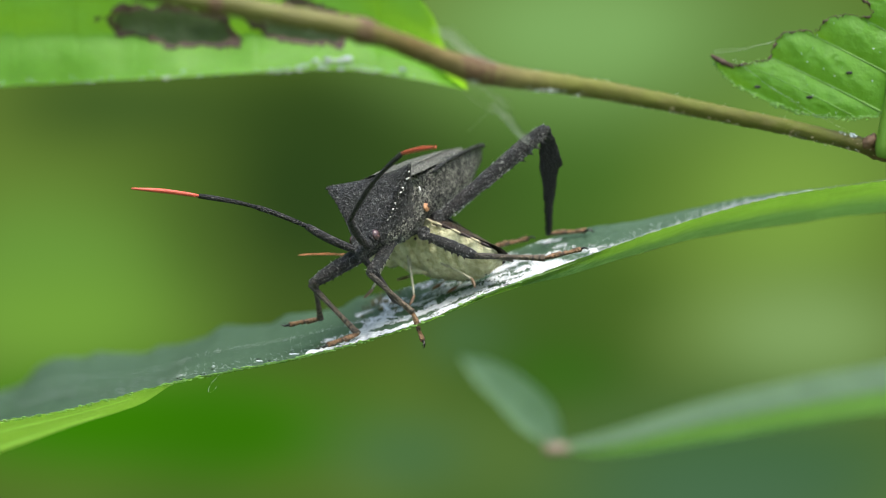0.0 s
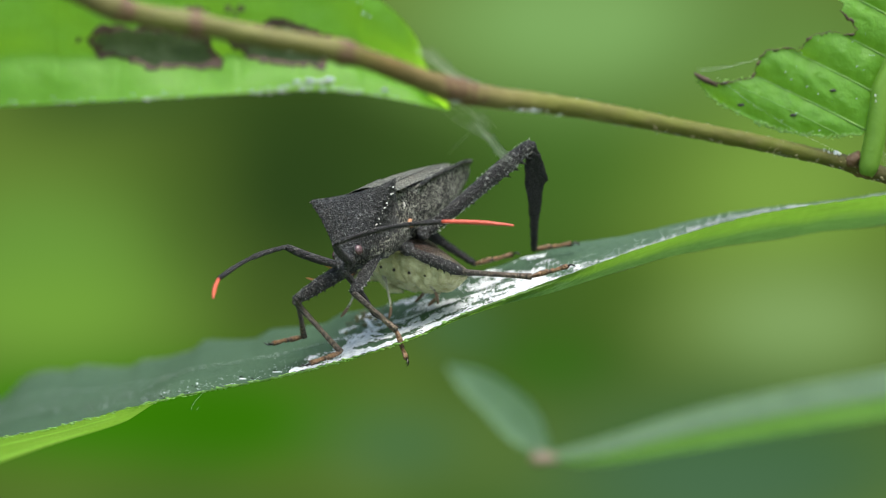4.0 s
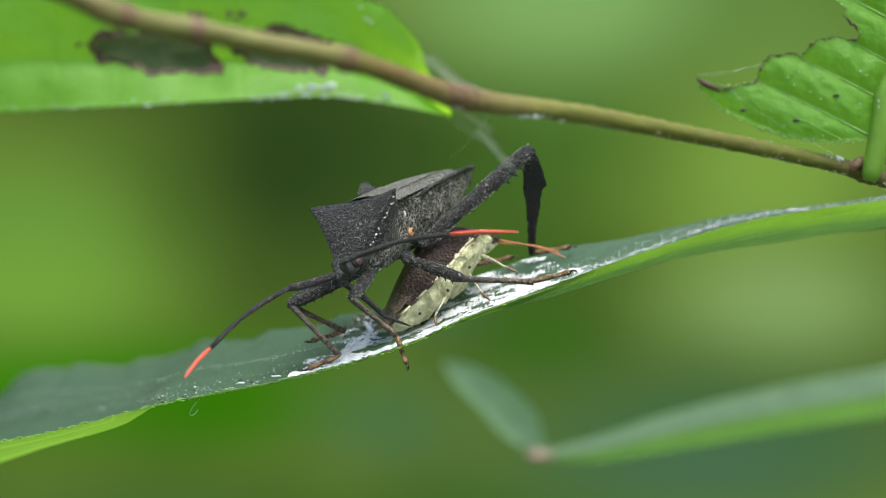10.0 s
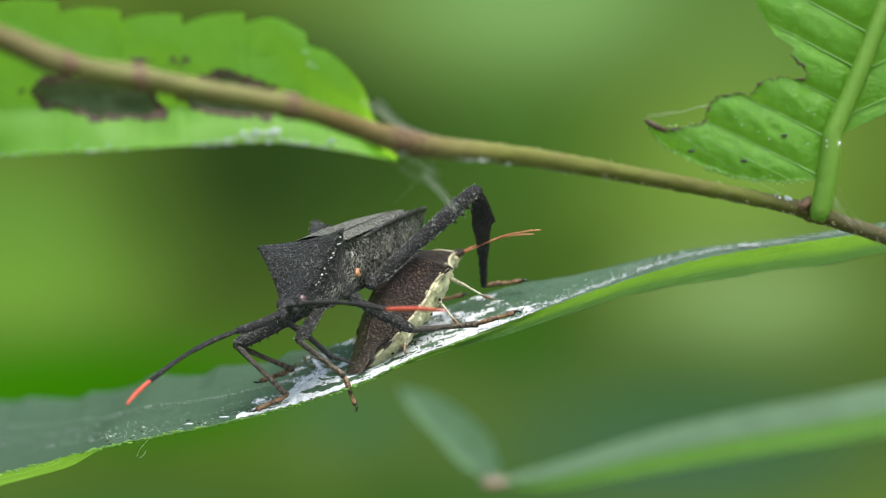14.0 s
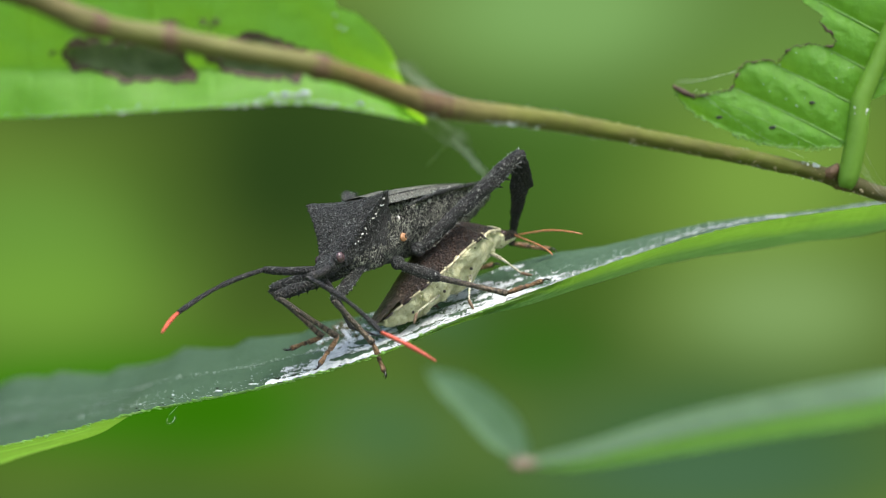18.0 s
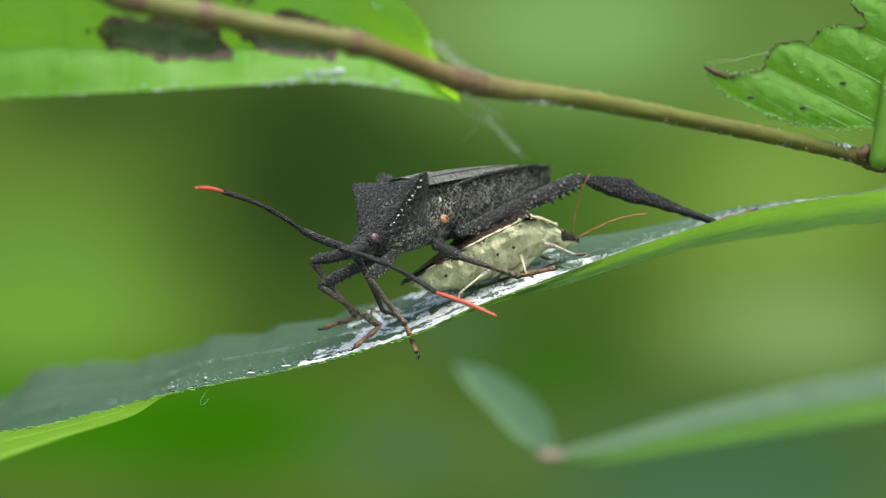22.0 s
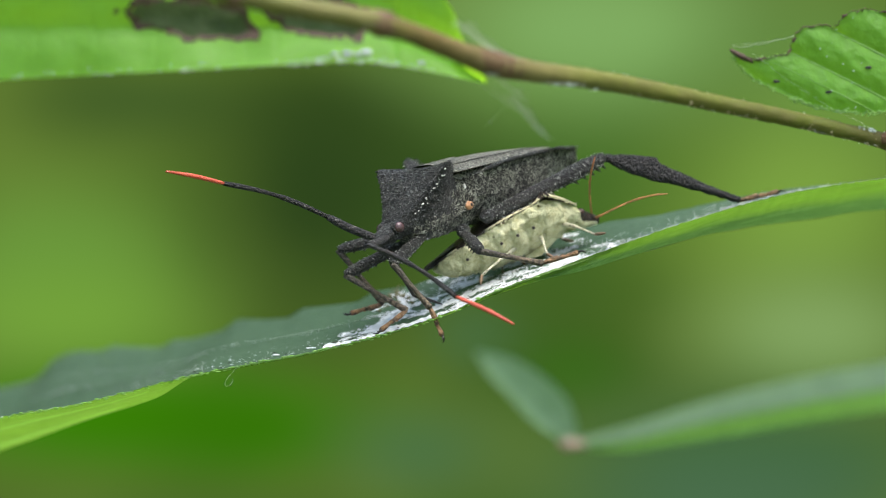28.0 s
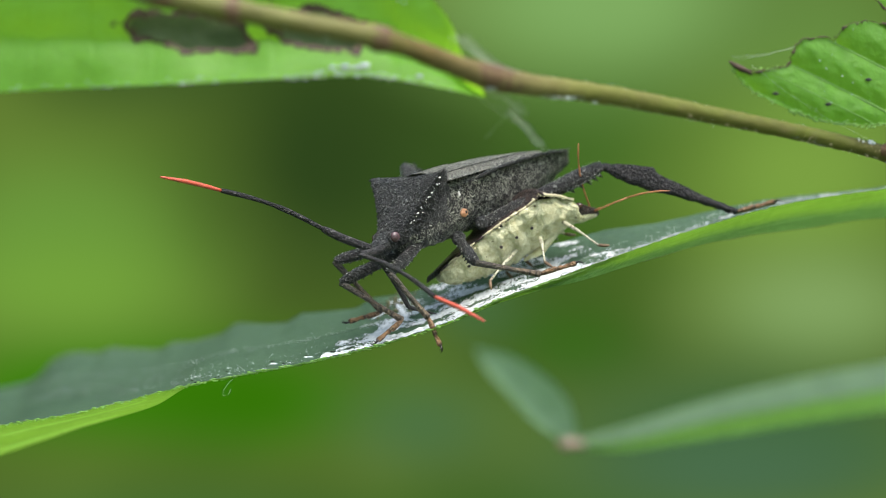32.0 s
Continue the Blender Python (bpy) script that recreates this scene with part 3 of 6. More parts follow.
            blob(top_from_edge(x, f) + Vector((0, 0, 0.03)), Vector((s * rng.uniform(0.8, 2.2), s, s * 0.5)), bm, 1)
        tagged(part(name, bm, mat, leaf), kind="stuff")
    for x, f, s in ((-12.6, 0.10, 0.28), (-9.9, 0.1, 0.45), (-18.8, 0.14, 0.14), (30.5, 0.12, 0.5), (31.4, 0.1, 0.35), (-16.3, 0.2, 0.12)):
        part("white_drop", roughen(blob(top_from_edge(x, f) + Vector((0, 0, 0.04)), Vector((s, 0.25, 0.07)), None, 2), 0.06, 4), CRUST, leaf, "dried white drop")
    bm = bmesh.new()
    rng = random.Random(14)
    for i in range(46):
        x, f = rng.gauss(-3.6, 0.9), rng.gauss(0.75, 0.1)
        s = rng.uniform(0.07, 0.2)
        blob(top_from_edge(x, f) + Vector((0, 0, 0.1 + rng.uniform(0, 0.2))), Vector((s, s, s * 0.8)), bm, 1)
    tagged(part("crumb_litter", roughen(bm, 0.05, 6), CRUMB, leaf, "olive-brown crumbs"), kind="stuff")
    # hairs
    bm = bmesh.new()
    rng = random.Random(8)
    for i in range(900):
        x = rng.uniform(-38, 46)
        f = rng.choice((0.0, 0.0, 0.5, 0.5, rng.random() * 0.5))
        p = top_from_edge(x, f) if f else edge_at(x)
        d = Vector((rng.uniform(-0.6, 0.6), rng.uniform(-0.6, 0.1), rng.uniform(0.3, 1))) * rng.uniform(0.1, 0.4)
        if f == 0.0:
            d *= 0.5
            d.z -= 0.12
        w = Vector((0.016, 0, 0.008))
        vs = [bm.verts.new(p - w), bm.verts.new(p + w), bm.verts.new(p + d)]
        bm.faces.new(vs)
    tagged(part("hair_down", bm, HAIR, leaf), kind="stuff")
    bm = bmesh.new()
    for x, dx in ((-15.2, -0.9),):
        p = edge_at(x) if x < 0 else leaf_top(x, 0.9)
        pts = [p + Vector((dx * s / 12 - 0.6 * math.sin(s * 0.35), -0.3, (-1.5 if x < 0 else 1.1) * math.sin(s / 12 * 2.4))) for s in range(13)]
        tube(pts, 0.004, 4, 1.0, bm)
    tagged(part("loose_fibre", bm, HAIR, leaf), kind="stuff")


build_main_leaf()

# ---- twig ----
TWIG = [(-44, -58, 25), (-26.1, -50, 19.6), (-22.2, -47, 18.5), (-18.4, -45, 16.9), (-12.9, -43, 15.9), (-4.1, -41, 14.7), (3.2, -33, 12.6),
        (10.6, -26, 11.1), (18.7, -20, 9.5), (27.1, -15.5, 7.9), (32.6, -12.7, 6.8), (35.6, -11.5, 5.8), (38.6, -10, 4.9), (47, -4, 1.4), (62, 4, -5)]
TWIG_Y, TWIG_Z = [(a, b) for a, b, c in TWIG], [(a, c) for a, b, c in TWIG]


def twig_at(x):
    return Vector((x, lerp(x, TWIG_Y), lerp(x, TWIG_Z) + lerp(x, [(-44, 0.45), (-19, 0.5), (-12.9, 0.5), (-9, 0.22), (-3.8, 0.06), (4, -0.02), (11, 0.62), (18, 0.92), (26, 1.0), (31, 0.9), (36, 0.85), (47, 0.6)])))


def twig_radius(x):
    r = lerp(x, [(-44, 0.9), (-18, 0.78), (-4, 0.7), (5, 0.74), (18, 0.62), (33, 0.56), (62, 0.6)])
    for c, h, w in ((-4.1, 0.17, 0.9), (-14, 0.12, 0.8), (3.6, 0.13, 1.6), (33.2, 0.18, 1.0), (-19, 0.12, 1.0)):
        r += h * math.exp(-((x - c) / w) ** 2)
    return r


def build_twig():
    twig = thing("twig", "slender olive-brown twig with pale specks and swollen nodes", "twig")
    xs = [-44 + 106 * i / 260 for i in range(261)]
    part("stem", roughen(tube([twig_at(x) for x in xs], [twig_radius(x) for x in xs], 14), 0.08, 1.6), BARK, twig)
    for c, w in ((-4.1, 0.8), (-13.6, 0.9), (-18.2, 1.0), (3.4, 1.8), (33.0, 1.1), (45, 9)):
        ys = [c - w + 2 * w * i / 14 for i in range(15)]
        part("bark_patch", roughen(tube([twig_at(x) for x in ys], [twig_radius(x) * (0.9 + 0.16 * math.sin(math.pi * i / 14)) for i, x in enumerate(ys)], 12), 0.12, 2.2), BARK_RED, twig, "reddish-brown swelling")
    bud = twig_at(32.2)
    part("bud_scale", roughen(tube([bud + Vector((-0.5, -0.45, -0.1)), bud + Vector((-0.1, -0.6, 0.15)), bud + Vector((0.35, -0.65, 0.55)), bud + Vector((0.5, -0.6, 0.95))], [0.25, 0.5, 0.38, 0.08], 10), 0.1, 3), BARK_RED, twig, "dark red-brown pointed bud scale")
    bm = bmesh.new()
    rng = random.Random(3)
    for i in range(240):
        x = rng.uniform(5, 46)
        a = rng.uniform(2.3, 5.2)
        p = twig_at(x) + Vector((0, math.sin(a) * 0.98, math.cos(a) * 0.98)) * twig_radius(x)
        s = rng.uniform(0.03, 0.09)
        blob(p, Vector((s * 1.5, s, s)), bm, 1)
    tagged(part("pale_lenticel_speckling", bm, LENTICEL, twig, "pale dots on the bark"), kind="stuff")
    for x, dz, s in ((10.7, -0.5, 0.34), (8.9, -0.55, 0.3), (8.4, -0.5, 0.42), (7.8, -0.55, 0.3), (3.3, -0.75, 0.3), (31.0, 0.5, 0.25), (9.5, -0.45, 0.2), (30.2, 0.5, 0.12), (7, -0.6, 0.2)):
        bm = bmesh.new()
        for q in range(9):
            o = Vector((rng.uniform(-0.3, 0.3), rng.uniform(-0.5, -0.2), rng.uniform(-0.12, 0.12)))
            blob(twig_at(x) + Vector((0, 0, dz)) + o, Vector((s * 0.7, s * 0.5, s * 0.5)) * rng.uniform(0.5, 1), bm, 1)
        part("silk_tuft", roughen(bm, 0.06, 6), CRUST, twig, "white silky tuft")
    bm = bmesh.new()
    for i in range(700):
        x = rng.uniform(-20, 52)
        a = rng.uniform(0, 2 * math.pi)
        o = Vector((0, math.sin(a), math.cos(a)))
        p = twig_at(x) + o * twig_radius(x)
        d = o * rng.uniform(0.08, 0.25) + Vector((rng.uniform(-0.2, 0.2), 0, 0))
        bm.faces.new([bm.verts.new(p - Vector((0.014, 0, 0))), bm.verts.new(p + Vector((0.014, 0, 0))), bm.verts.new(p + d)])
    tagged(part("hair_down", bm, HAIR, twig), kind="stuff")


build_twig()

# ---- the chewed leaf above ----
UP_TOP_Z = [(-45, 26), (-28.4, 23.3), (-18.2, 21.7), (-12.6, 21.1), (-5.6, 21.0), (-3.6, 20.1), (-0.7, 17.8), (0.6, 16.2), (1.3, 14.5), (2.9, 11.6)]
UP_LOW_Z = [(-45, 10.5), (-29.2, 11.4), (-23.5, 11.7), (-16.5, 12.0), (-11.1, 12.3), (-4.8, 12.5), (-0.6, 11.9), (2.9, 11.2)]


def upper_leaf(x, f):
    """f from 0 at the lower edge to 1 at the upper serrated edge."""
    lo, hi = lerp(x, UP_LOW_Z), lerp(x, UP_TOP_Z)
    tooth = ((x + 40) / 4.1) % 1.0
    hi -= 0.75 * (1 - tooth) ** 3 * (1 if x < -2 else 0.4)
    fold = 0.30
    amp = 1.35 * min(1.0, max(0.15, (x + 26) / 10))
    y = -33.5 - amp + (amp * f / fold if f < fold else amp - 1.8 * (f - fold))
    y += 0.3 * max(0.0, x + 7.5)
    z = lo + (hi - lo) * f
    return Vector((x, y + 0.35 * noise.noise((x * 0.3, f * 3, 2)) + 0.3 * math.exp(-((f - fold) / 0.1) ** 2), z))


def hole_depth(p):
    """Below 0 inside the two eaten holes."""
    worst = 9.0
    for cx, cz, rx, rz in ((-17.0, 15.45, 3.8, 1.08), (-8.2, 15.65, 2.9, 1.2)):
        d = math.hypot((p.x - cx) / rx, (p.z - cz + 0.12 * (p.x - cx)) / rz) - 1 + 0.28 * noise.noise((p.x * 0.9, 0, p.z * 0.9)) + 0.15 * noise.noise((p.x * 2.4, 5, p.z * 2.4))
        worst = min(worst, d * rz)
    return worst


def build_upper_leaf():
    leaf = thing("chewed_leaf", "bright green serrated leaf above, with brown-rimmed chewed holes", "leaf")
    bm, rim = bmesh.new(), bmesh.new()
    nx, nf = 380, 84
    grid, rgrid = {}, {}
    pts = [[upper_leaf(-44 + 46.9 * i / nx, j / nf) for j in range(nf + 1)] for i in range(nx + 1)]

    def vert(store, mesh, i, j, lift):
        if (i, j) not in store:
            store[i, j] = mesh.verts.new(pts[i][j] + Vector((0, lift, 0)))
        return store[i, j]

    for i in range(nx):
        for j in range(nf):
            c = (pts[i][j] + pts[i + 1][j + 1]) / 2
            d = hole_depth(c)
            quad = ((i, j), (i + 1, j), (i + 1, j + 1), (i, j + 1))
            if d > 0:
                bm.faces.new([vert(grid, bm, a, b, 0) for a, b in quad])
            if -0.02 < d < 0.30 + 0.25 * noise.noise((c.x, 3, c.z)):
                rim.faces.new([vert(rgrid, rim, a, b, -0.09 + 0.1 * noise.noise((c.x * 3, 1, c.z * 3))) for a, b in quad])
    part("blade", bm, LEAF_LIT, leaf)
    # a thin dark grey-green sheet closes each hole from behind
    for cx, cz, rx, rz in ((-17.0, 15.45, 4.1, 1.3), (-8.2, 15.65, 3.1, 1.4)):
        rows = [[Vector((cx + rx * r / 6 * math.cos(2 * math.pi * k / 28), -32.4, cz + rz * r / 6 * math.sin(2 * math.pi * k / 28) - 0.12 * rx * r / 6 * math.cos(2 * math.pi * k / 28))) for k in range(28)] for r in (0.05, 1, 2, 3, 4, 5, 6)]
        part("hole_sheet", roughen(loft(rows, closed=True, caps=False), 0.2, 0.8), HOLE_SHEET, leaf, "thin dark grey-green sheet behind the hole")
    part("dead_rim", rim, DEAD, leaf, "dry dark brown tissue round the holes")
    bm = bmesh.new()
    rng = random.Random(5)
    for i in range(150):
        x = rng.choice((rng.uniform(-40, 2), rng.gauss(-6, 2.5)))
        if x > 2:
            continue
        p = upper_leaf(x, rng.uniform(0, 0.05)) + Vector((0, -0.15, rng.uniform(-0.15, 0.05)))
        s = rng.uniform(0.02, 0.06)
        blob(p, Vector((s * 2, s, s)), bm, 1)
    for x, f, s in ((-6.5, 0.08, 0.28), (-5.2, 0.09, 0.3), (-5.8, 0.07, 0.22), (-7.3, 0.07, 0.2), (-1.5, 0.08, 0.2), (-17.5, 0.0, 0.12), (-2.5, 0.80, 0.10), (-2.9, 0.81, 0.12), (-3.2, 0.82, 0.1)):
        blob(upper_leaf(x, f) + Vector((0, -0.2, 0)), Vector((s * 1.3, 0.2, s * 0.5)), bm, 2)
    tagged(part("white_scale_dust", bm, CRUST, leaf, "whitish dots and scale along the edge"), kind="stuff")
    bm = bmesh.new()
    for i in range(26):
        p = Vector((rng.choice((-14.2, -11.6)) + rng.gauss(0, 0.5), -35.2, 17.9 + rng.gauss(0, 0.25)))
        blob(p, Vector((0.3, 0.1, 0.16)) * rng.uniform(0.4, 1), bm, 1)
    tagged(part("dead_tufts", bm, DEAD, leaf, "dark dry shreds"), kind="stuff")


build_upper_leaf()

# ---- the pinnate-veined leaf at the right, with its stalk on the twig ----
LOBE_TIP = [(-3.3, 23.8), (-3.1, 22.2), (-2.7, 21.1), (-1.9, 20.6), (-1.75, 22.4), (-0.25, 24.7), (0.25, 24.9), (1.3, 25.2), (2.05, 25.7), (3.1, 27.4), (3.25, 28.2), (3.7, 28.4), (4.75, 29.1),
            (5.75, 30.5), (6.1, 31.6), (6.4, 32.2), (7.0, 32.5), (7.4, 31.9), (7.65, 31.2), (8.3, 31.6), (8.5, 30.1), (12, 27), (18, 27)]
LOBE_ROOT = [(-3.3, 24.6), (-3.25, 25.5), (-3.0, 27.2), (-2.3, 29.2), (-1.55, 30.9), (-0.9, 32.0), (-0.4, 32.9), (0, 33.2), (3.05, 33.8), (6.05, 35.1), (9.55, 36.6), (18, 40)]


def rib_at(a):
    """Point of the midrib, a millimetres below the top."""
    return Vector((38.6 - 0.33 * a - 0.006 * a * a, -14.2 + 0.03 * a, 24.2 - a))


def build_right_leaf():
    leaf = thing("veined_leaf", "bright green chewed leaf with sunken side veins and thick stalk", "leaf")
    def lobe(c, f):
        """Point of the lobe; c counts the lines parallel to the side veins, f runs from rib to tip."""
        x0, x1 = lerp(c, LOBE_ROOT), ragged(c, LOBE_TIP)
        x1 += (0.10 * noise.noise((c * 3.1, 0, 0)) + 0.10 * noise.noise((c * 9, 2, 0))) * min(1.0, (x0 - x1) * 0.3)
        x = x0 + (min(x1, x0 - 0.05) - x0) * f
        bulge = 0.42 * abs(math.sin(c * math.pi / 3.05)) * min(1.0, 3 * f + 0.3)
        return Vector((x, -14.1 - 0.3 * (32.5 - x) - bulge + 0.12 * noise.noise((c * 0.9, x * 0.9, 3)), 10.6 + c + 0.5 * (32.4 - x) - 0.004 * (32.4 - x) ** 2))

    part("blade", loft([[lobe(-3.28 + 19.2 * i / 220, j / 40) for j in range(41)] for i in range(221)], closed=False), LEAF_LIT_B, leaf)
    rows = []
    for i in range(90):
        a = -6 + 17.2 * i / 89
        start = rib_at(a)
        w = 11.0 if a < 8 else max(0.3, 11.0 * (1 - ((a - 8) / 3.4) ** 2))
        w += 0.15 * noise.noise((a * 4, 8, 0))
        rows.append([start + Vector((0.93, -0.15, 0.30)) * (w * j / 24) + Vector((0, -0.22 * abs(math.sin((a + 0.1 * w * j / 24) * math.pi / 3.3)), 0)) for j in range(25)])
    part("blade_half", loft(rows, closed=False), LEAF_LIT_B, leaf, "far half of the blade")
    for c, r, f1 in ((-1.35, 0.045, 0.93), (0, 0.10, 0.96), (3.05, 0.10, 0.95), (6.08, 0.11, 0.9), (9.2, 0.12, 0.95), (12.2, 0.12, 0.95)):
        pts = [lobe(c, f1 * s / 14) + Vector((0, -0.02, 0)) for s in range(15)]
        part("side_vein", tube(pts, [r * (1 - 0.05 * s) for s in range(15)], 6), VEIN_LOW, leaf, "light green side vein")
    for k in range(-1, 4):
        a = 3.3 * k
        pts = [rib_at(a) + Vector((0.93, -0.15, 0.30)) * (9 * s / 14) + Vector((0, -0.08, 0.06 * s)) for s in range(15)]
        part("side_vein", tube(pts, 0.07, 6), VEIN_LOW, leaf, "light green side vein")
    pts = [rib_at(-7 + 18 * i / 30) + Vector((0, -0.45, 0)) for i in range(31)] + [rib_at(11.0).lerp(Vector((33.2, -13.2, 6.95)), (i / 12)) + Vector((0.15 * math.sin(i / 12 * 3.1), -0.45, 0)) for i in range(1, 13)]
    part("stalk", tube(pts, [0.46 + 0.008 * i for i in range(31)] + [0.7 + 0.08 * math.sin(i / 12 * 2.9) - 0.3 * max(0, i - 10.5) ** 2 * 0.35 for i in range(1, 13)], 14), PETIOLE, leaf, "swollen bright green leaf stalk running on as the rib")
    bm = bmesh.new()
    rng = random.Random(11)
    edge = []
    for i in range(150):
        c = -1.8 + 9.6 * i / 149
        edge.append(lobe(c, 1.0) + Vector((0.05 * rng.gauss(0, 1), -0.12, 0.05 * rng.gauss(0, 1))))
    tube(edge, [0.025 + 0.17 * max(0.0, noise.noise((i * 0.13, 0, 3)) + 0.1) for i in range(150)], 6, 1.0, bm)
    tip = lobe(-1.9, 1.0)
    tube([tip + Vector((1.5, -0.1, -0.75)), tip + Vector((0.7, -0.12, -0.35)), tip + Vector((0, -0.1, 0.05)), tip + Vector((-0.15, 0, 0.2))], [0.1, 0.24, 0.15, 0.06], 6, 1.0, bm)
    tagged(part("dead_edge", bm, DEAD, leaf, "dry brown chewed edge"), kind="stuff")
    for c, f in ((-1.6, 0.38), (1.6, 0.35), (-2.6, 0.62)):
        part("dark_spot", blob(lobe(c, f) + Vector((0, -0.1, 0)), Vector((0.26, 0.06, 0.12)), None, 2), SPECK, leaf, "small dark brown spot")
    bm = bmesh.new()
    for i in range(60):
        p = rib_at(12.0 - rng.random() * 0.4) + Vector((rng.uniform(-0.1, 0.8), -0.95, rng.uniform(-0.2, 0.35)))
        blob(p, Vector((0.12, 0.06, 0.12)) * rng.uniform(0.4, 1.2), bm, 1)
    for i in range(90):
        p = rib_at(rng.uniform(3.5, 8.5)) + Vector((rng.uniform(0.05, 0.35), -0.75, 0))
        blob(p, Vector((0.07, 0.05, 0.12)) * rng.uniform(0.4, 1.1), bm, 1)
    for i in range(34):
        c, f = rng.uniform(-3.2, 7), rng.random()
        if c < -2 or rng.random() < 0.3:
            f = rng.choice((0.0, 1.0, f))
        s = rng.uniform(0.015, 0.045)
        blob(lobe(c, f) + Vector((0, -0.1, 0)), Vector((s * 1.8, s * 0.5, s)), bm, 1)
    tagged(part("white_fluff", bm, CRUST, leaf), kind="stuff")
    bm = bmesh.new()
    for i in range(260):
        c = -3.28 + 2.9 * (i / 260) ** 2
        p = lobe(c, rng.choice((0.0, 0.0, 1.0))) + Vector((rng.gauss(0, 0.1), -0.08, rng.gauss(0, 0.08)))
        s = rng.uniform(0.02, 0.075)
        blob(p, Vector((s * 2.2, s * 0.5, s)), bm, 1)
    tagged(part("frilled_edge", bm, VEIN_LOW, leaf, "pale crinkled lower edge"), kind="stuff")


build_right_leaf()

# ---- spider silk between twig and insect ----
def build_silk():
    silk = tagged(thing("spider_web", "thin torn strands of spider silk under the twig", "web"), kind="stuff")
    bm = bmesh.new()
    rng = random.Random(21)
    for a, b, count, spread, sag in (((3.9, -31, 11.8), (7.2, -26, 8.2), 3, 0.3, 0.3), ((1.8, -34, 12.2), (6.4, -26, 9.2), 4, 0.8, 0.5), ((5.4, -29, 11.4), (3.4, -25, 8.6), 1, 0.5, 0.2), ((1.2, -36, 15.2), (5.2, -31, 12.7), 18, 0.5, 0.35),
                                 ((22, -19.5, 14.0), (31, -14.4, 8.6), 1, 0.2, 0.4), ((25.5, -16, 15.4), (20.6, -18, 14.4), 2, 0.3, 0.2), ((33.6, -13.5, 10.5), (36.4, -11.6, 6.2), 9, 0.5, 0.25), ((9.2, -27, 11.6), (10, -26, 12.6), 1, 0.3, 0), ((4.7, -28, 10.4), (7.1, -26, 7.9), 13, 0.2, 0.12), ((2.6, -32, 12.4), (5.8, -28, 10.2), 8, 0.4, 0.15), ((6.2, -26, 8.6), (7.6, -25, 7.5), 4, 0.25, 0.1)):
        for i in range(count):
            p = Vector(a) + Vector((rng.gauss(0, spread), rng.gauss(0, spread), rng.gauss(0, spread * 0.4)))
            q = Vector(b) + Vector((rng.gauss(0, spread * 0.5), rng.gauss(0, spread), rng.gauss(0, spread * 0.4)))
            pts = [p.lerp(q, s / 9) + Vector((0, 0, -sag * math.sin(math.pi * s / 9) + 0.04 * rng.gauss(0, 1))) for s in range(10)]
            tube(pts, rng.uniform(0.003, 0.007), 4, 1.0, bm)
    part("silk", bm, SILK, silk)


build_silk()

# ---- out-of-focus leaves behind ----
def blade_leaf(name, label, spine, widths, lean, material, folds=0.25, lit=None):
    """A leaf along a spine; lean is the direction of its width."""
    leaf = thing(name, label, "leaf", "leaves behind")
    lean = Vector(lean).normalized()
    n = len(spine)
    xs = [i / (n - 1) for i in range(n)]
    kx, ky, kz = ([(u, p[c]) for u, p in zip(xs, spine)] for c in range(3))
    kw = [(u, w) for u, w in zip(xs, widths)]
    top, low = [], []
    for i in range(61):
        u = i / 60
        p, w = Vector((lerp(u, kx), lerp(u, ky), lerp(u, kz))), max(0.02, lerp(u, kw))
        top.append([p + lean * (w * j / 10) + Vector((0, 0, folds * w * (j / 10) ** 2)) for j in range(11)])
        low.append([p - lean * (w * 0.9 * j / 10) + Vector((0, 0, folds * w * (j / 10) ** 2)) for j in range(11)])
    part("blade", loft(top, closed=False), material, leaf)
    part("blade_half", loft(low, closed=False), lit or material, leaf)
    part("midrib", tube([Vector((lerp(i / 30, kx), lerp(i / 30, ky), lerp(i / 30, kz) - 0.1)) for i in range(31)], [0.22 - 0.005 * i for i in range(31)], 8), material, leaf)
    return leaf


blade_leaf("leaf_behind", "short dark blue-green leaf, soft, pointing upward", [(13.2, 93, -19.4), (11.0, 96, -17.2), (8.4, 101, -14.6), (5.6, 105, -12.4), (3.3, 108, -10.6)],
           [0.5, 2.1, 2.1, 1.5, 0.1], (0.75, -0.2, 0.62), LEAF_FAR)
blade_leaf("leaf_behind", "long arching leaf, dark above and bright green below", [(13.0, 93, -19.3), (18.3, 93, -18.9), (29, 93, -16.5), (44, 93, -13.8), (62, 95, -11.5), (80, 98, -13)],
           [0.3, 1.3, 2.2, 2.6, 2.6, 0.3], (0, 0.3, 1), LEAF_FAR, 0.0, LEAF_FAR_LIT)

node = thing("stem_node", "pinkish-brown soft stem node between two leaves", "stem")
part("bud", roughen(blob((12.9, 92.4, -19.5), Vector((1.3, 0.6, 0.55)), None, 3), 0.3, 0.8), NODE, node)

# ---- the large dark leaf-footed bug ----
def swept(length, radii, k=14, sides=10, bow=0.0, squash=1.0):
    """A limb segment along x from 0 to its length; radii are knots over 0..1."""
    pts = [(length * i / k, 0, bow * math.sin(math.pi * i / k)) for i in range(k + 1)]
    return tube(pts, [lerp(i / k, radii) for i in range(k + 1)], sides, squash)


def add_spines(bm, length, radius, spots, size, down=-1):
    for u in spots:
        x = length * u
        base = Vector((x, 0, down * radius(u) * 0.85))
        tube([base, base + Vector((0.22 * size, 0, down * size * 0.5)), base + Vector((0.5 * size, 0, down * size))], [size * 0.46, size * 0.24, 0.01], 6, 0.7, bm)
    return bm


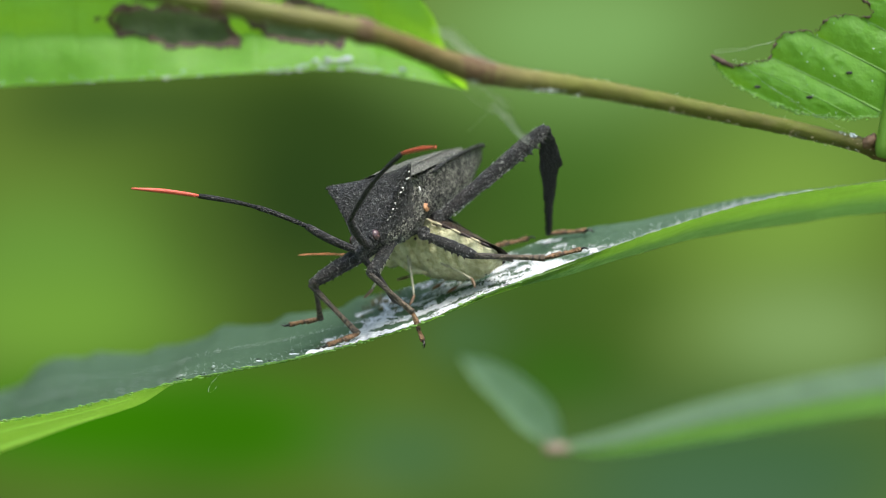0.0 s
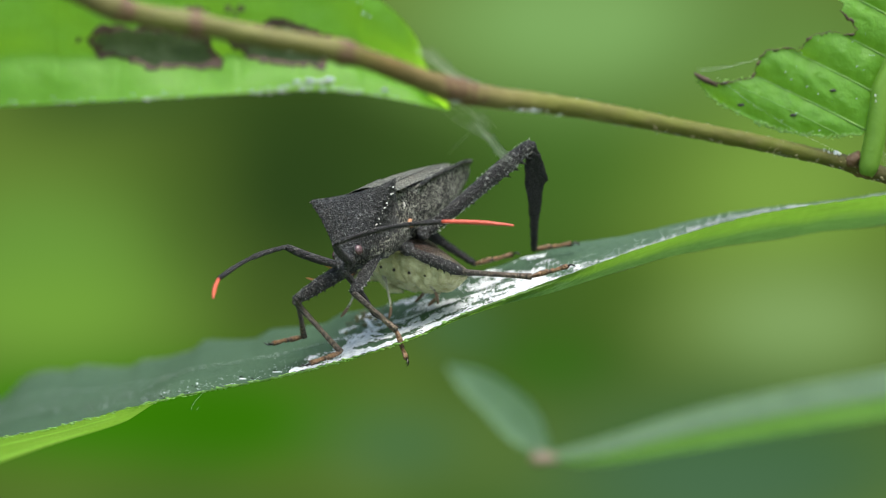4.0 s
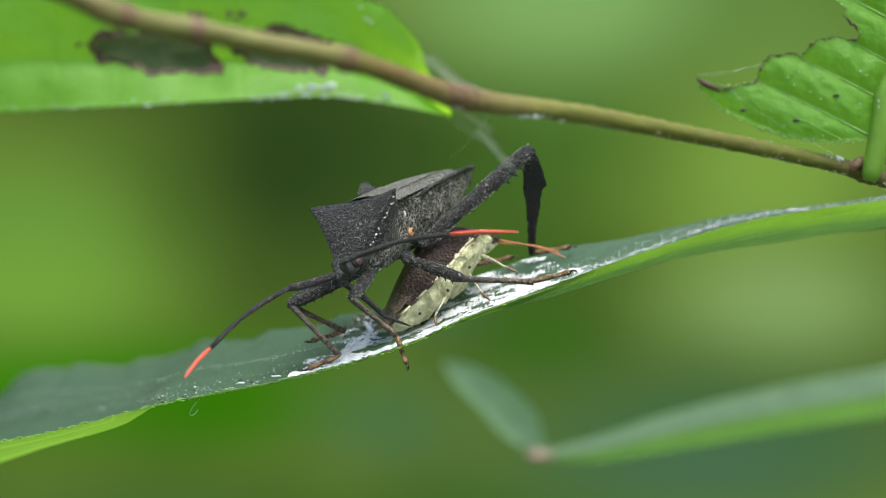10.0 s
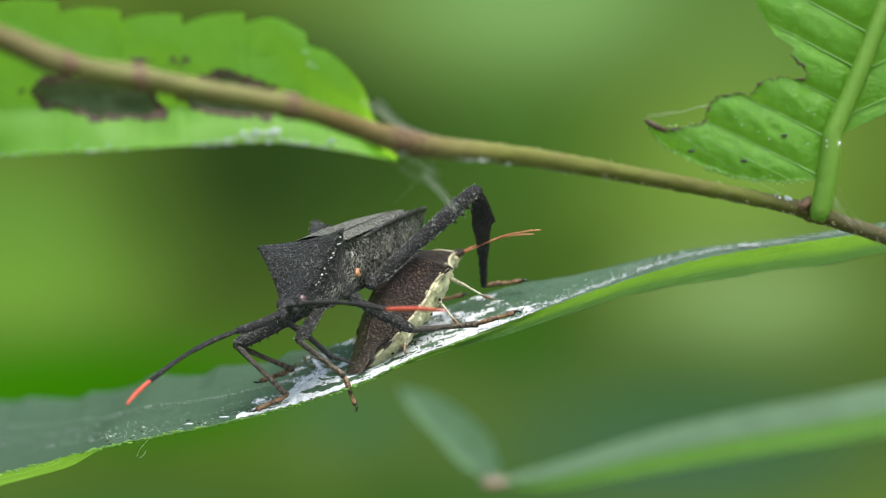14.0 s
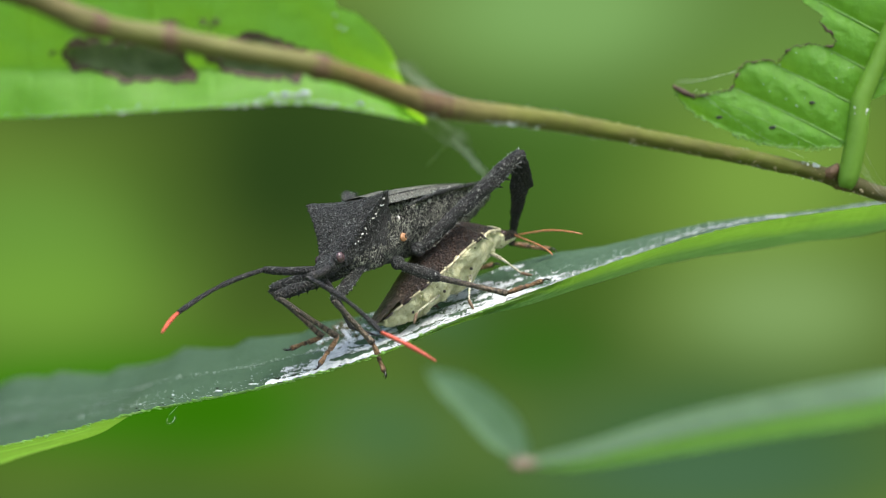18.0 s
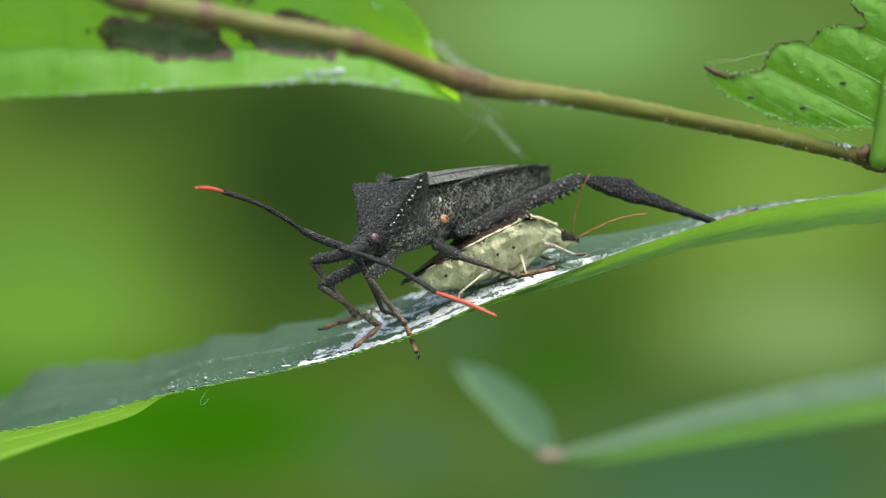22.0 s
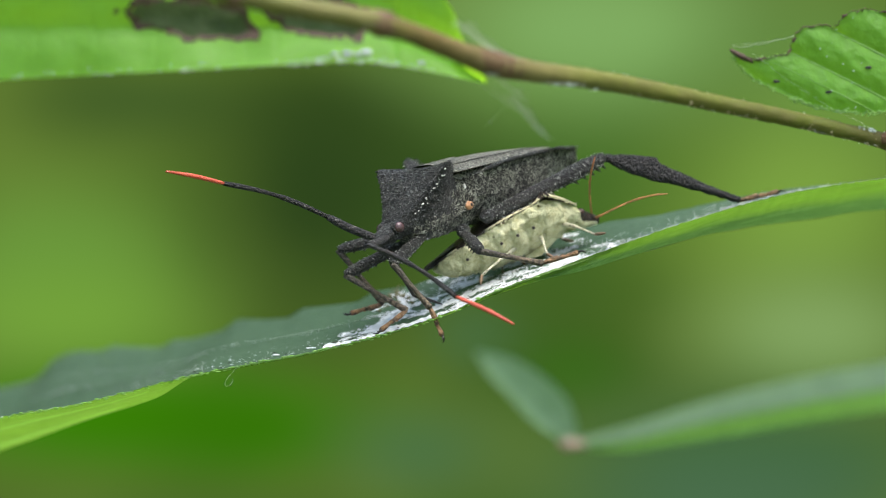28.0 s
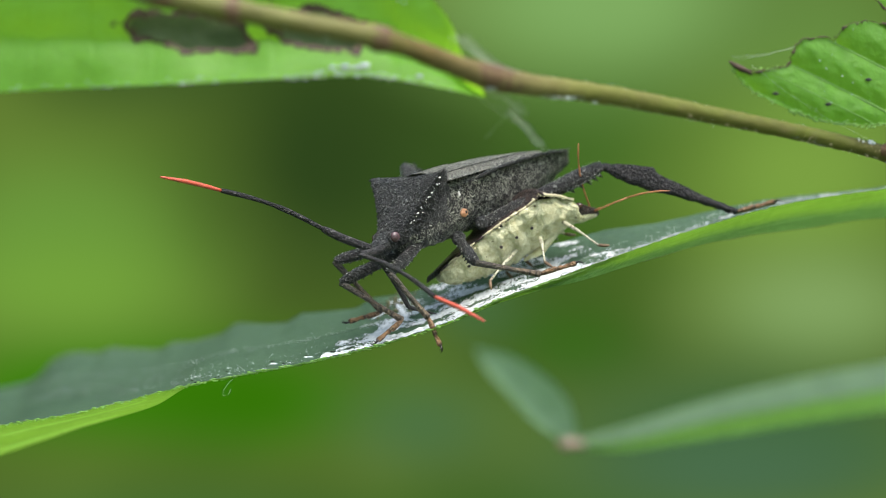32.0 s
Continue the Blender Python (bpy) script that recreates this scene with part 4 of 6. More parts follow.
def foot_mesh(length):
    """Three-jointed tarsus with two claws."""
    bm = tube([(0, 0, 0), (length * 0.2, 0, 0.03), (length * 0.42, 0, 0.05), (length * 0.44, 0, 0.02), (length * 0.56, 0, 0.03), (length * 0.6, 0, 0.0), (length * 0.8, 0, 0.05), (length * 0.92, 0, 0.03), (length * 0.97, 0, 0.0)],
              [0.13, 0.2, 0.22, 0.14, 0.2, 0.13, 0.19, 0.22, 0.1], 8)
    return bm


def claw_mesh(length):
    bm = bmesh.new()
    for s in (-1, 1):
        tube([(length * 0.93, 0.08 * s, 0.03), (length * 1.02, 0.25 * s, 0.1), (length * 1.1, 0.34 * s, -0.02), (length * 1.12, 0.36 * s, -0.18)], [0.09, 0.07, 0.045, 0.01], 6, 1.0, bm)
    return bm


def hind_tibia_mesh(length):
    """Tibia with the leaf-like plate along its first half."""
    rings = []
    for i in range(41):
        u = i / 40
        up = lerp(u, [(0, 0.25), (0.06, 0.42), (0.14, 0.7), (0.26, 1.02), (0.35, 1.2), (0.375, 0.92), (0.44, 0.78), (0.58, 0.64), (0.72, 0.42), (1, 0.26)])
        dn = lerp(u, [(0, 0.25), (0.06, 0.4), (0.16, 0.58), (0.36, 0.64), (0.46, 0.5), (0.56, 0.42), (0.7, 0.32), (1, 0.25)])
        up += 0.025 * math.sin(u * 55 + 3 * math.sin(u * 9)) * (1 if u < 0.55 else 0.5)
        dn += 0.03 * math.sin(u * 47 + 4 * math.sin(u * 7))
        th = lerp(u, [(0, 0.22), (0.2, 0.2), (0.5, 0.22), (1, 0.24)])
        ring = []
        for k in range(14):
            a = 2 * math.pi * k / 14
            c, s = math.cos(a), math.sin(a)
            ring.append((length * u, th * c * (1 if abs(s) < 0.6 else 0.7), (up if s > 0 else dn) * s))
        rings.append(ring)
    return loft(rings)


SEED = bmesh.new()
bmesh.ops.create_icosphere(SEED, subdivisions=1, radius=1.0)
SEED.verts.index_update()
GRAIN_V, GRAIN_F = [v.co.copy() for v in SEED.verts], [[v.index for v in f.verts] for f in SEED.faces]
SEED.free()


def grains(spots):
    """Many small round grains, spots of (place, size), in one mesh."""
    verts, faces = [], []
    for p, size in spots:
        k = len(verts)
        verts.extend((p[0] + v.x * size[0], p[1] + v.y * size[1], p[2] + v.z * size[2]) for v in GRAIN_V)
        faces.extend([k + i for i in f] for f in GRAIN_F)
    me = bpy.data.meshes.new("grains")
    me.from_pydata(verts, [], faces)
    bm = bmesh.new()
    bm.from_mesh(me)
    bpy.data.meshes.remove(me)
    return bm


def granules(count, sampler, size, seed):
    rng = random.Random(seed)
    spots = []
    for i in range(count):
        p, s = sampler(rng), size * rng.uniform(0.4, 1.3) * (1.6 if rng.random() < 0.08 else 1.0)
        spots.append((p, (s * rng.uniform(0.8, 1.5), s, s * 0.8)))
    return grains(spots)


def bristle_mesh(count, length, radius, size, seed, lean=0.5, width=0.014):
    """Short hairs standing off a limb that runs along x."""
    bm = bmesh.new()
    rng = random.Random(seed)
    for i in range(count):
        u, w = rng.random(), rng.uniform(0, 6.28)
        r, h = radius(u) * 0.97, size * rng.uniform(0.5, 1.3)
        p = Vector((length * u, r * math.cos(w), r * math.sin(w)))
        q = p + Vector((lean * h, h * math.cos(w), h * math.sin(w)))
        bm.faces.new([bm.verts.new(p - Vector((width, 0, 0))), bm.verts.new(p + Vector((width, 0, 0))), bm.verts.new(q)])
    return bm


PRONOTUM = [
    (6.9, [(0, -0.20), (0.7, -0.24), (1.15, -0.45), (1.15, -1.0), (0.9, -1.5)]),
    (6.2, [(0, 0.25), (0.9, 0.2), (1.5, -0.1), (1.4, -1.0), (1.0, -1.6)]),
    (5.0, [(0, 1.15), (1.2, 1.15), (2.25, 0.95), (2.0, -0.5), (1.5, -1.6)]),
    (4.0, [(0, 1.95), (1.6, 2.05), (3.0, 2.0), (2.4, 0.2), (1.9, -1.5)]),
    (3.2, [(0, 2.35), (1.9, 2.5), (3.72, 2.9), (2.6, 0.6), (2.1, -1.35)]),
    (2.4, [(0, 2.45), (1.7, 2.55), (3.35, 2.75), (2.5, 0.8), (2.1, -1.2)]),
    (1.7, [(0, 2.35), (1.3, 2.4), (2.75, 2.4), (2.4, 0.8), (2.1, -1.1)]),
]
THORAX = [
    (6.2, [(0, -0.5), (0.9, -0.6), (1.2, -1.1), (1.0, -1.7), (0.5, -2.0), (0, -2.05)]),
    (4.6, [(0, 0.6), (1.5, 0.4), (1.95, -0.9), (1.8, -1.8), (0.9, -2.4), (0, -2.5)]),
    (2.6, [(0, 1.6), (2.0, 1.3), (2.25, -0.4), (2.1, -1.7), (1.2, -2.7), (0, -2.85)]),
    (0.6, [(0, 1.7), (2.2, 1.4), (2.45, -0.1), (2.2, -1.6), (1.2, -2.7), (0, -2.9)]),
    (-1.4, [(0, 1.5), (2.3, 1.2), (2.6, 0.0), (2.2, -1.5), (1.2, -2.5), (0, -2.7)]),
]
ABDOMEN = [
    (0.2, [(0, 1.3), (2.0, 1.2), (2.7, 0.85), (2.4, -0.6), (1.3, -2.1), (0, -2.8)]),
    (-2.5, [(0, 1.3), (2.2, 1.25), (3.2, 1.0), (2.7, -1.2), (1.6, -3.1), (0, -3.4)]),
    (-6.0, [(0, 0.9), (2.2, 0.9), (3.35, 0.65), (2.8, -1.7), (1.7, -3.3), (0, -3.6)]),
    (-9.5, [(0, -0.05), (1.9, 0.05), (2.9, 0.1), (2.1, -1.6), (1.0, -2.9), (0, -3.2)]),
    (-12.2, [(0, -0.9), (1.2, -0.75), (2.0, -0.6), (1.3, -1.9), (0.6, -2.5), (0, -2.7)]),
    (-14.0, [(0, -1.35), (0.6, -1.2), (1.05, -1.1), (0.6, -2.0), (0.25, -2.3), (0, -2.35)]),
]
HEAD = [
    (6.3, [(0, -0.35), (0.6, -0.4), (0.95, -0.8), (0.75, -1.4), (0, -1.75)]),
    (7.2, [(0, -0.30), (0.6, -0.38), (0.98, -0.75), (0.75, -1.45), (0, -1.85)]),
    (8.0, [(0, -0.62), (0.45, -0.66), (0.66, -1.0), (0.5, -1.6), (0, -1.9)]),
    (8.7, [(0, -1.0), (0.32, -1.02), (0.42, -1.25), (0.3, -1.6), (0, -1.75)]),
    (9.1, [(0, -1.3), (0.1, -1.3), (0.14, -1.38), (0.1, -1.48), (0, -1.5)]),
]
SOCKETS = {"left_fore": (4.6, 1.0, -2.0), "right_fore": (4.4, -0.8, -2.4), "left_mid": (1.6, 1.8, -3.0), "right_mid": (2.0, -1.8, -2.2),
        "left_hind": (-1.0, 2.1, -2.7), "right_hind": (-1.2, -2.1, -2.5)}
SEG_LENGTHS = {"left_fore": (4.6, 4.4, 2.5), "right_fore": (5.8, 5.7, 2.8), "left_mid": (5.0, 5.2, 3.0), "right_mid": (6.7, 5.4, 2.8),
           "left_hind": (10.8, 11.0, 3.2), "right_hind": (10.2, 11.0, 3.2)}
FEELER = (4.0, 8.5, 5.3)


def wing_surface(x, y):
    """Height of the folded wings over the back."""
    spine = lerp(x, [(-15.4, -1.25), (-13, -0.75), (-9, 0.4), (-5, 1.3), (-1, 2.0), (2, 2.35)])
    return spine - 0.055 * y * y


def build_bug():
    bug = thing("leaf_footed_bug", "large grey-black leaf-footed bug with orange-tipped feelers", "insect")
    part("pronotum", roughen(body_loft(PRONOTUM, 6, 5), 0.10, 3.2), SHELL, bug, "steep granular black shield with sharp shoulder corners")
    part("thorax", roughen(body_loft(THORAX, 9, 5), 0.2, 2.2), SHELL_SIDE, bug)
    part("abdomen", roughen(body_loft(ABDOMEN, 10, 5), 0.16, 1.8), SHELL_SIDE, bug)
    part("head", roughen(body_loft(HEAD, 6, 4), 0.06, 4), SHELL, bug)
    for s in (1, -1):
        eye = part("eye", blob((7.2, 0.95 * s, -0.72), Vector((0.44, 0.32, 0.43)), None, 3), EYE, bug, "dull red bulging compound eye")
        part("eye_socket", tube([(7.2, 0.72 * s, -0.75), (7.2, 0.95 * s, -0.74)], [0.58, 0.44], 14), SHELL, eye)
        part("feeler_base", tube([(7.9, 0.5 * s, -0.95), (8.35, 0.58 * s, -1.1)], [0.34, 0.3], 10), SHELL, bug)
    # scutellum
    rings = []
    for i in range(13):
        u = i / 12
        x, w = 2.1 - 3.6 * u, 1.9 * (1 - u) + 0.04
        rings.append([(x, y * w, wing_surface(x, y * w) + 0.30 - 0.16 * y * y) for y in (-1, -0.6, -0.2, 0.2, 0.6, 1)])
    part("scutellum", loft(rings, closed=False), WING, bug)
    # folded wings: leathery fore part and dark membrane
    for s, up in ((1, 0.05), (-1, 0.0)):
        rings = []
        for i in range(37):
            u = i / 36
            x = 2.0 - 13.0 * u
            w = lerp(u, [(0, 2.9), (0.2, 3.05), (0.5, 2.75), (0.8, 1.9), (1, 1.0)])
            inner = lerp(u, [(0, 1.6), (0.28, 0.1), (0.5, -0.1), (0.7, 0.7), (1, 0.9)])
            rings.append([(x, s * (inner + (w - inner) * j / 10), wing_surface(x, inner + (w - inner) * j / 10) + up + 0.16 - 0.35 * (j / 10) ** 3 + 0.012 * math.sin(j * 2.1)) for j in range(11)])
        wing = part("forewing", loft(rings, closed=False), WING, bug, "grey-brown leathery forewing")
        for w0 in (0.72,):
            pts = []
            for i in range(25):
                u = i / 26
                x = 2.0 - 13.0 * u
                w = lerp(u, [(0, 2.9), (0.2, 3.05), (0.5, 2.75), (0.8, 1.9), (1, 1.0)]) * w0
                pts.append((x, s * w, wing_surface(x, w) + up + 0.14))
            part("wing_vein", tube(pts, 0.035, 6), MEMBRANE, wing)
        rings = []
        for i in range(25):
            u = i / 24
            x = -5.5 - 9.9 * u
            w = lerp(u, [(0, 2.5), (0.3, 2.2), (0.6, 1.5), (0.85, 0.8), (1, 0.06)])
            rings.append([(x, s * w * j / 8, wing_surface(x, w * j / 8) + up + 0.03 * math.sin(j * 3)) for j in range(-3, 9)])
        part("wing_membrane", loft(rings, closed=False), MEMBRANE, bug, "dark smoky wing tip")
    # flared abdominal edge and side seams
    for s in (1, -1):
        for k in range(6):
            x0 = -1.0 - 2.0 * k
            pts = [(x0 - 2.0 * i / 6, s * (lerp(x0 - 2.0 * i / 6, [(a, h[2][0]) for a, h in ABDOMEN[::-1]]) + 0.10 + 0.05 * math.sin(math.pi * i / 6)), lerp(x0 - 2.0 * i / 6, [(a, h[2][1]) for a, h in ABDOMEN[::-1]])) for i in range(7)]
            part("edge_plate", tube(pts, [0.1, 0.2, 0.22, 0.22, 0.22, 0.2, 0.1], 8, 0.6), SHELL, bug)
    part("gland", roughen(blob((0.85, 2.40, -1.15), Vector((0.38, 0.14, 0.34)), None, 3), 0.08, 5), ORANGE, bug, "rusty orange scent gland spot")
    part("pale_fleck", roughen(blob((0.75, 2.42, 0.35), Vector((0.14, 0.06, 0.2)), None, 2), 0.08, 6), PALE, bug, "small white fleck on the side")
    part("gland_pore", blob((0.70, 2.53, -1.15), Vector((0.11, 0.06, 0.15)), None, 2), CLAW, bug)
    part("gland", roughen(blob((0.85, -2.42, -1.1), Vector((0.38, 0.16, 0.36)), None, 3), 0.08, 5), ORANGE, bug)
    part("snout", tube([(8.75, 0, -1.45), (8.6, 0, -1.8), (8.4, 0, -2.05)], [0.3, 0.32, 0.24], 10), SHELL, bug)
    beak = part("beak", swept(4.4, [(0, 0.26), (0.3, 0.24), (0.8, 0.2), (1, 0.17)], 12, 8, 0.1), SHELL_DARK, bug, "dark piercing beak")
    beak_tip = part("beak_tip", swept(2.4, [(0, 0.17), (0.5, 0.12), (0.9, 0.06), (1, 0.02)], 8, 8), SHELL_DARK, bug)
    # shoulder saw teeth
    for s in (1, -1):
        bm = bmesh.new()
        for k in range(11):
            x = 6.3 - 3.0 * k / 10
            y = lerp(x, [(a, h[2][0]) for a, h in PRONOTUM[::-1]]) * s
            z = lerp(x, [(a, h[2][1]) for a, h in PRONOTUM[::-1]])
            tube([(x, y * 0.97, z), (x + 0.02, y * 1.01, z + 0.03), (x + 0.03, y * 1.02 + 0.03 * s, z + 0.05)], [0.11, 0.07, 0.01], 6, 1.0, bm)
        part("shoulder_saw", bm, SHELL, bug)

    def on_side(rng):
        x = rng.uniform(-9, 5.6)
        a = rng.random()
        st = THORAX if x > -0.6 else ABDOMEN
        j = rng.choice((1, 2, 3))
        kn = lambda c, q: lerp(x, [(t[0], t[1][q][c]) for t in st[::-1]])
        y, z = kn(0, j) * (1 - a) + kn(0, j + 1) * a, kn(1, j) * (1 - a) + kn(1, j + 1) * a
        return Vector((x, rng.choice((1, 1, -1)) * (y + 0.05), z))

    def on_ridge(rng):
        x = rng.uniform(3.4, 6.0)
        y = lerp(x, [(a, h[3][0]) for a, h in PRONOTUM[::-1]])
        y2 = lerp(x, [(a, h[2][0]) for a, h in PRONOTUM[::-1]])
        z = lerp(x, [(a, h[3][1]) for a, h in PRONOTUM[::-1]])
        z2 = lerp(x, [(a, h[2][1]) for a, h in PRONOTUM[::-1]])
        f = min(1.0, max(0.0, rng.gauss(0.72, 0.10)))
        return Vector((x, y + (y2 - y) * f + 0.05, z + (z2 - z) * f))

    def on_shield(rng):
        x, j, a = rng.uniform(1.9, 6.7), rng.choice((0, 1, 2, 2)), rng.random()
        kn = lambda c, q: lerp(x, [(t[0], t[1][q][c]) for t in PRONOTUM[::-1]])
        y, z = kn(0, j) * (1 - a) + kn(0, j + 1) * a, kn(1, j) * (1 - a) + kn(1, j + 1) * a
        return Vector((x, rng.choice((1, -1)) * (y + 0.01), z + 0.01))

    tagged(part("tubercle_grain", granules(2600, on_shield, 0.04, 33), SHELL, bug, "rough black grains of the shield"), kind="stuff")
    tagged(part("pale_granulation", granules(700, on_side, 0.026, 31), PALE, bug, "tiny whitish granules"), kind="stuff")
    tagged(part("pale_ridge_dotting", granules(22, on_ridge, 0.07, 32), PALE, bug, "row of whitish dots on the shield"), kind="stuff")
    # legs
    limbs = {"beak": (beak, beak_tip)}
    for leg, (f, ti, ta) in SEG_LENGTHS.items():
        hind = leg.endswith("hind")
        hip = Vector(SOCKETS[leg])
        part("coxa", roughen(blob(hip + Vector((0, 0, 0.1)), Vector((0.62, 0.55, 0.6)) * (0.95 if hind else 0.9), None, 3), 0.08, 3), SHELL, bug)
        if hind:
            r = [(0, 0.36), (0.1, 0.46), (0.5, 0.58), (0.8, 0.62), (0.94, 0.52), (1, 0.36)]
            bm = roughen(swept(f, r, 26, 14), 0.09, 2.6)
            add_spines(bm, f, lambda u: lerp(u, r), (0.40, 0.52, 0.62), 0.3)
            add_spines(bm, f, lambda u: lerp(u, r), (0.71, 0.785, 0.85, 0.905, 0.95), 0.46)
            femur = part("hind_femur", bm, SHELL_LEG, bug, "thick spiny black thigh")
            part("granule_patch", granules(110, lambda g: Vector((g.uniform(0.5, f - 0.5), math.cos(w_ := g.gauss(-1.2, 0.7)) * 0.6, math.sin(w_) * 0.6)), 0.04, 40), PALE, femur)
            tagged(part("bristle_coat", bristle_mesh(420, f, lambda u: lerp(u, r), 0.16, 44), HAIR, femur), kind="stuff")
            tibia = part("hind_tibia", roughen(hind_tibia_mesh(ti), 0.05, 3), SHELL_DARK, bug, "black tibia with a leaf-like plate")
        else:
            r = [(0, 0.27), (0.15, 0.36), (0.6, 0.46), (0.88, 0.42), (1, 0.27)]
            bm = roughen(swept(f, r, 16, 10), 0.06, 3)
            add_spines(bm, f, lambda u: lerp(u, r), (0.45, 0.58, 0.7, 0.82), 0.24, -1 if leg == "left_mid" else 1)
            femur = part("femur", bm, SHELL_LEG, bug)
            tibia = part("tibia", swept(ti, [(0, 0.24), (0.12, 0.24), (0.5, 0.19), (0.85, 0.22), (1, 0.27)], 14, 8), TIBIA, bug, "slim brown shin")
            bm = bristle_mesh(110, ti, lambda u: 0.2, 0.15, len(limbs) + 50, 0.9)
            tagged(part("bristle_coat", bristle_mesh(120, f, lambda u: lerp(u, r), 0.12, len(limbs) + 70), HAIR, femur), kind="stuff")
            tagged(part("bristle_coat", bm, TIBIA, tibia), kind="stuff")
        foot = part("tarsus", foot_mesh(ta), TARSUS, bug, "reddish-brown jointed foot")
        part("claw", claw_mesh(ta), CLAW, foot)
        limbs[leg] = (femur, tibia, foot)
    for side, arch in (("left_feeler", 1), ("right_feeler", -1)):
        a = part("feeler_scape", swept(FEELER[0], [(0, 0.22), (0.15, 0.3), (0.8, 0.31), (1, 0.24)], 12, 8, 0.12), ANT_BLACK, bug)
        b = part("feeler_shaft", swept(FEELER[1], [(0, 0.17), (0.48, 0.2), (0.5, 0.15), (0.9, 0.2), (1, 0.17)], 20, 8, 0.35 * arch), ANT_BLACK, bug)
        c = part("feeler_tip", swept(FEELER[2], [(0, 0.12), (0.15, 0.15), (0.6, 0.16), (1, 0.07)], 14, 8, 0.08 * arch), ANT_RED, bug, "orange-red feeler tip")
        limbs[side] = (a, b, c)
    return bug, limbs


BUG, SEGMENTS = build_bug()

# ---- the brown shield bug that is being eaten ----
BACK_W = [(-7.2, 0.6), (-6.6, 1.1), (-5, 2.05), (-3, 3.0), (-1, 3.55), (0.4, 3.45), (1.2, 3.6), (1.8, 4.25), (2.1, 4.6), (2.4, 4.0), (3.6, 2.75), (4.7, 1.7)]


def prey_back(x, v):
    """Upper surface; v from -1 to 1 across."""
    w = lerp(x, BACK_W)
    h = lerp(x, [(-7.2, 0.25), (-5, 0.85), (-2, 1.5), (1, 1.85), (2.4, 1.8), (4.0, 0.95), (4.8, 0.3)])
    return Vector((x, w * v, 0.1 + h * (1 - abs(v) ** 2.2) - droop(x)))


BELLY_D = ((-7.0, 0.45), (-6.2, 1.15), (-4.5, 1.75), (-2.5, 2.1), (-0.5, 2.25), (1.5, 2.2), (3.0, 1.9), (4.1, 1.45), (4.8, 1.0))
PREY_LEGS, PREY_FEELERS = [], []


def droop(x):
    """How far the fore body bends down."""
    u = max(0.0, x - 2.0)
    return 0.16 * u * u if u < 2.7 else 1.17 + 0.2 * (u - 2.7)


def sag(bm):
    for v in bm.verts:
        v.co.z -= droop(v.co.x)
    return bm


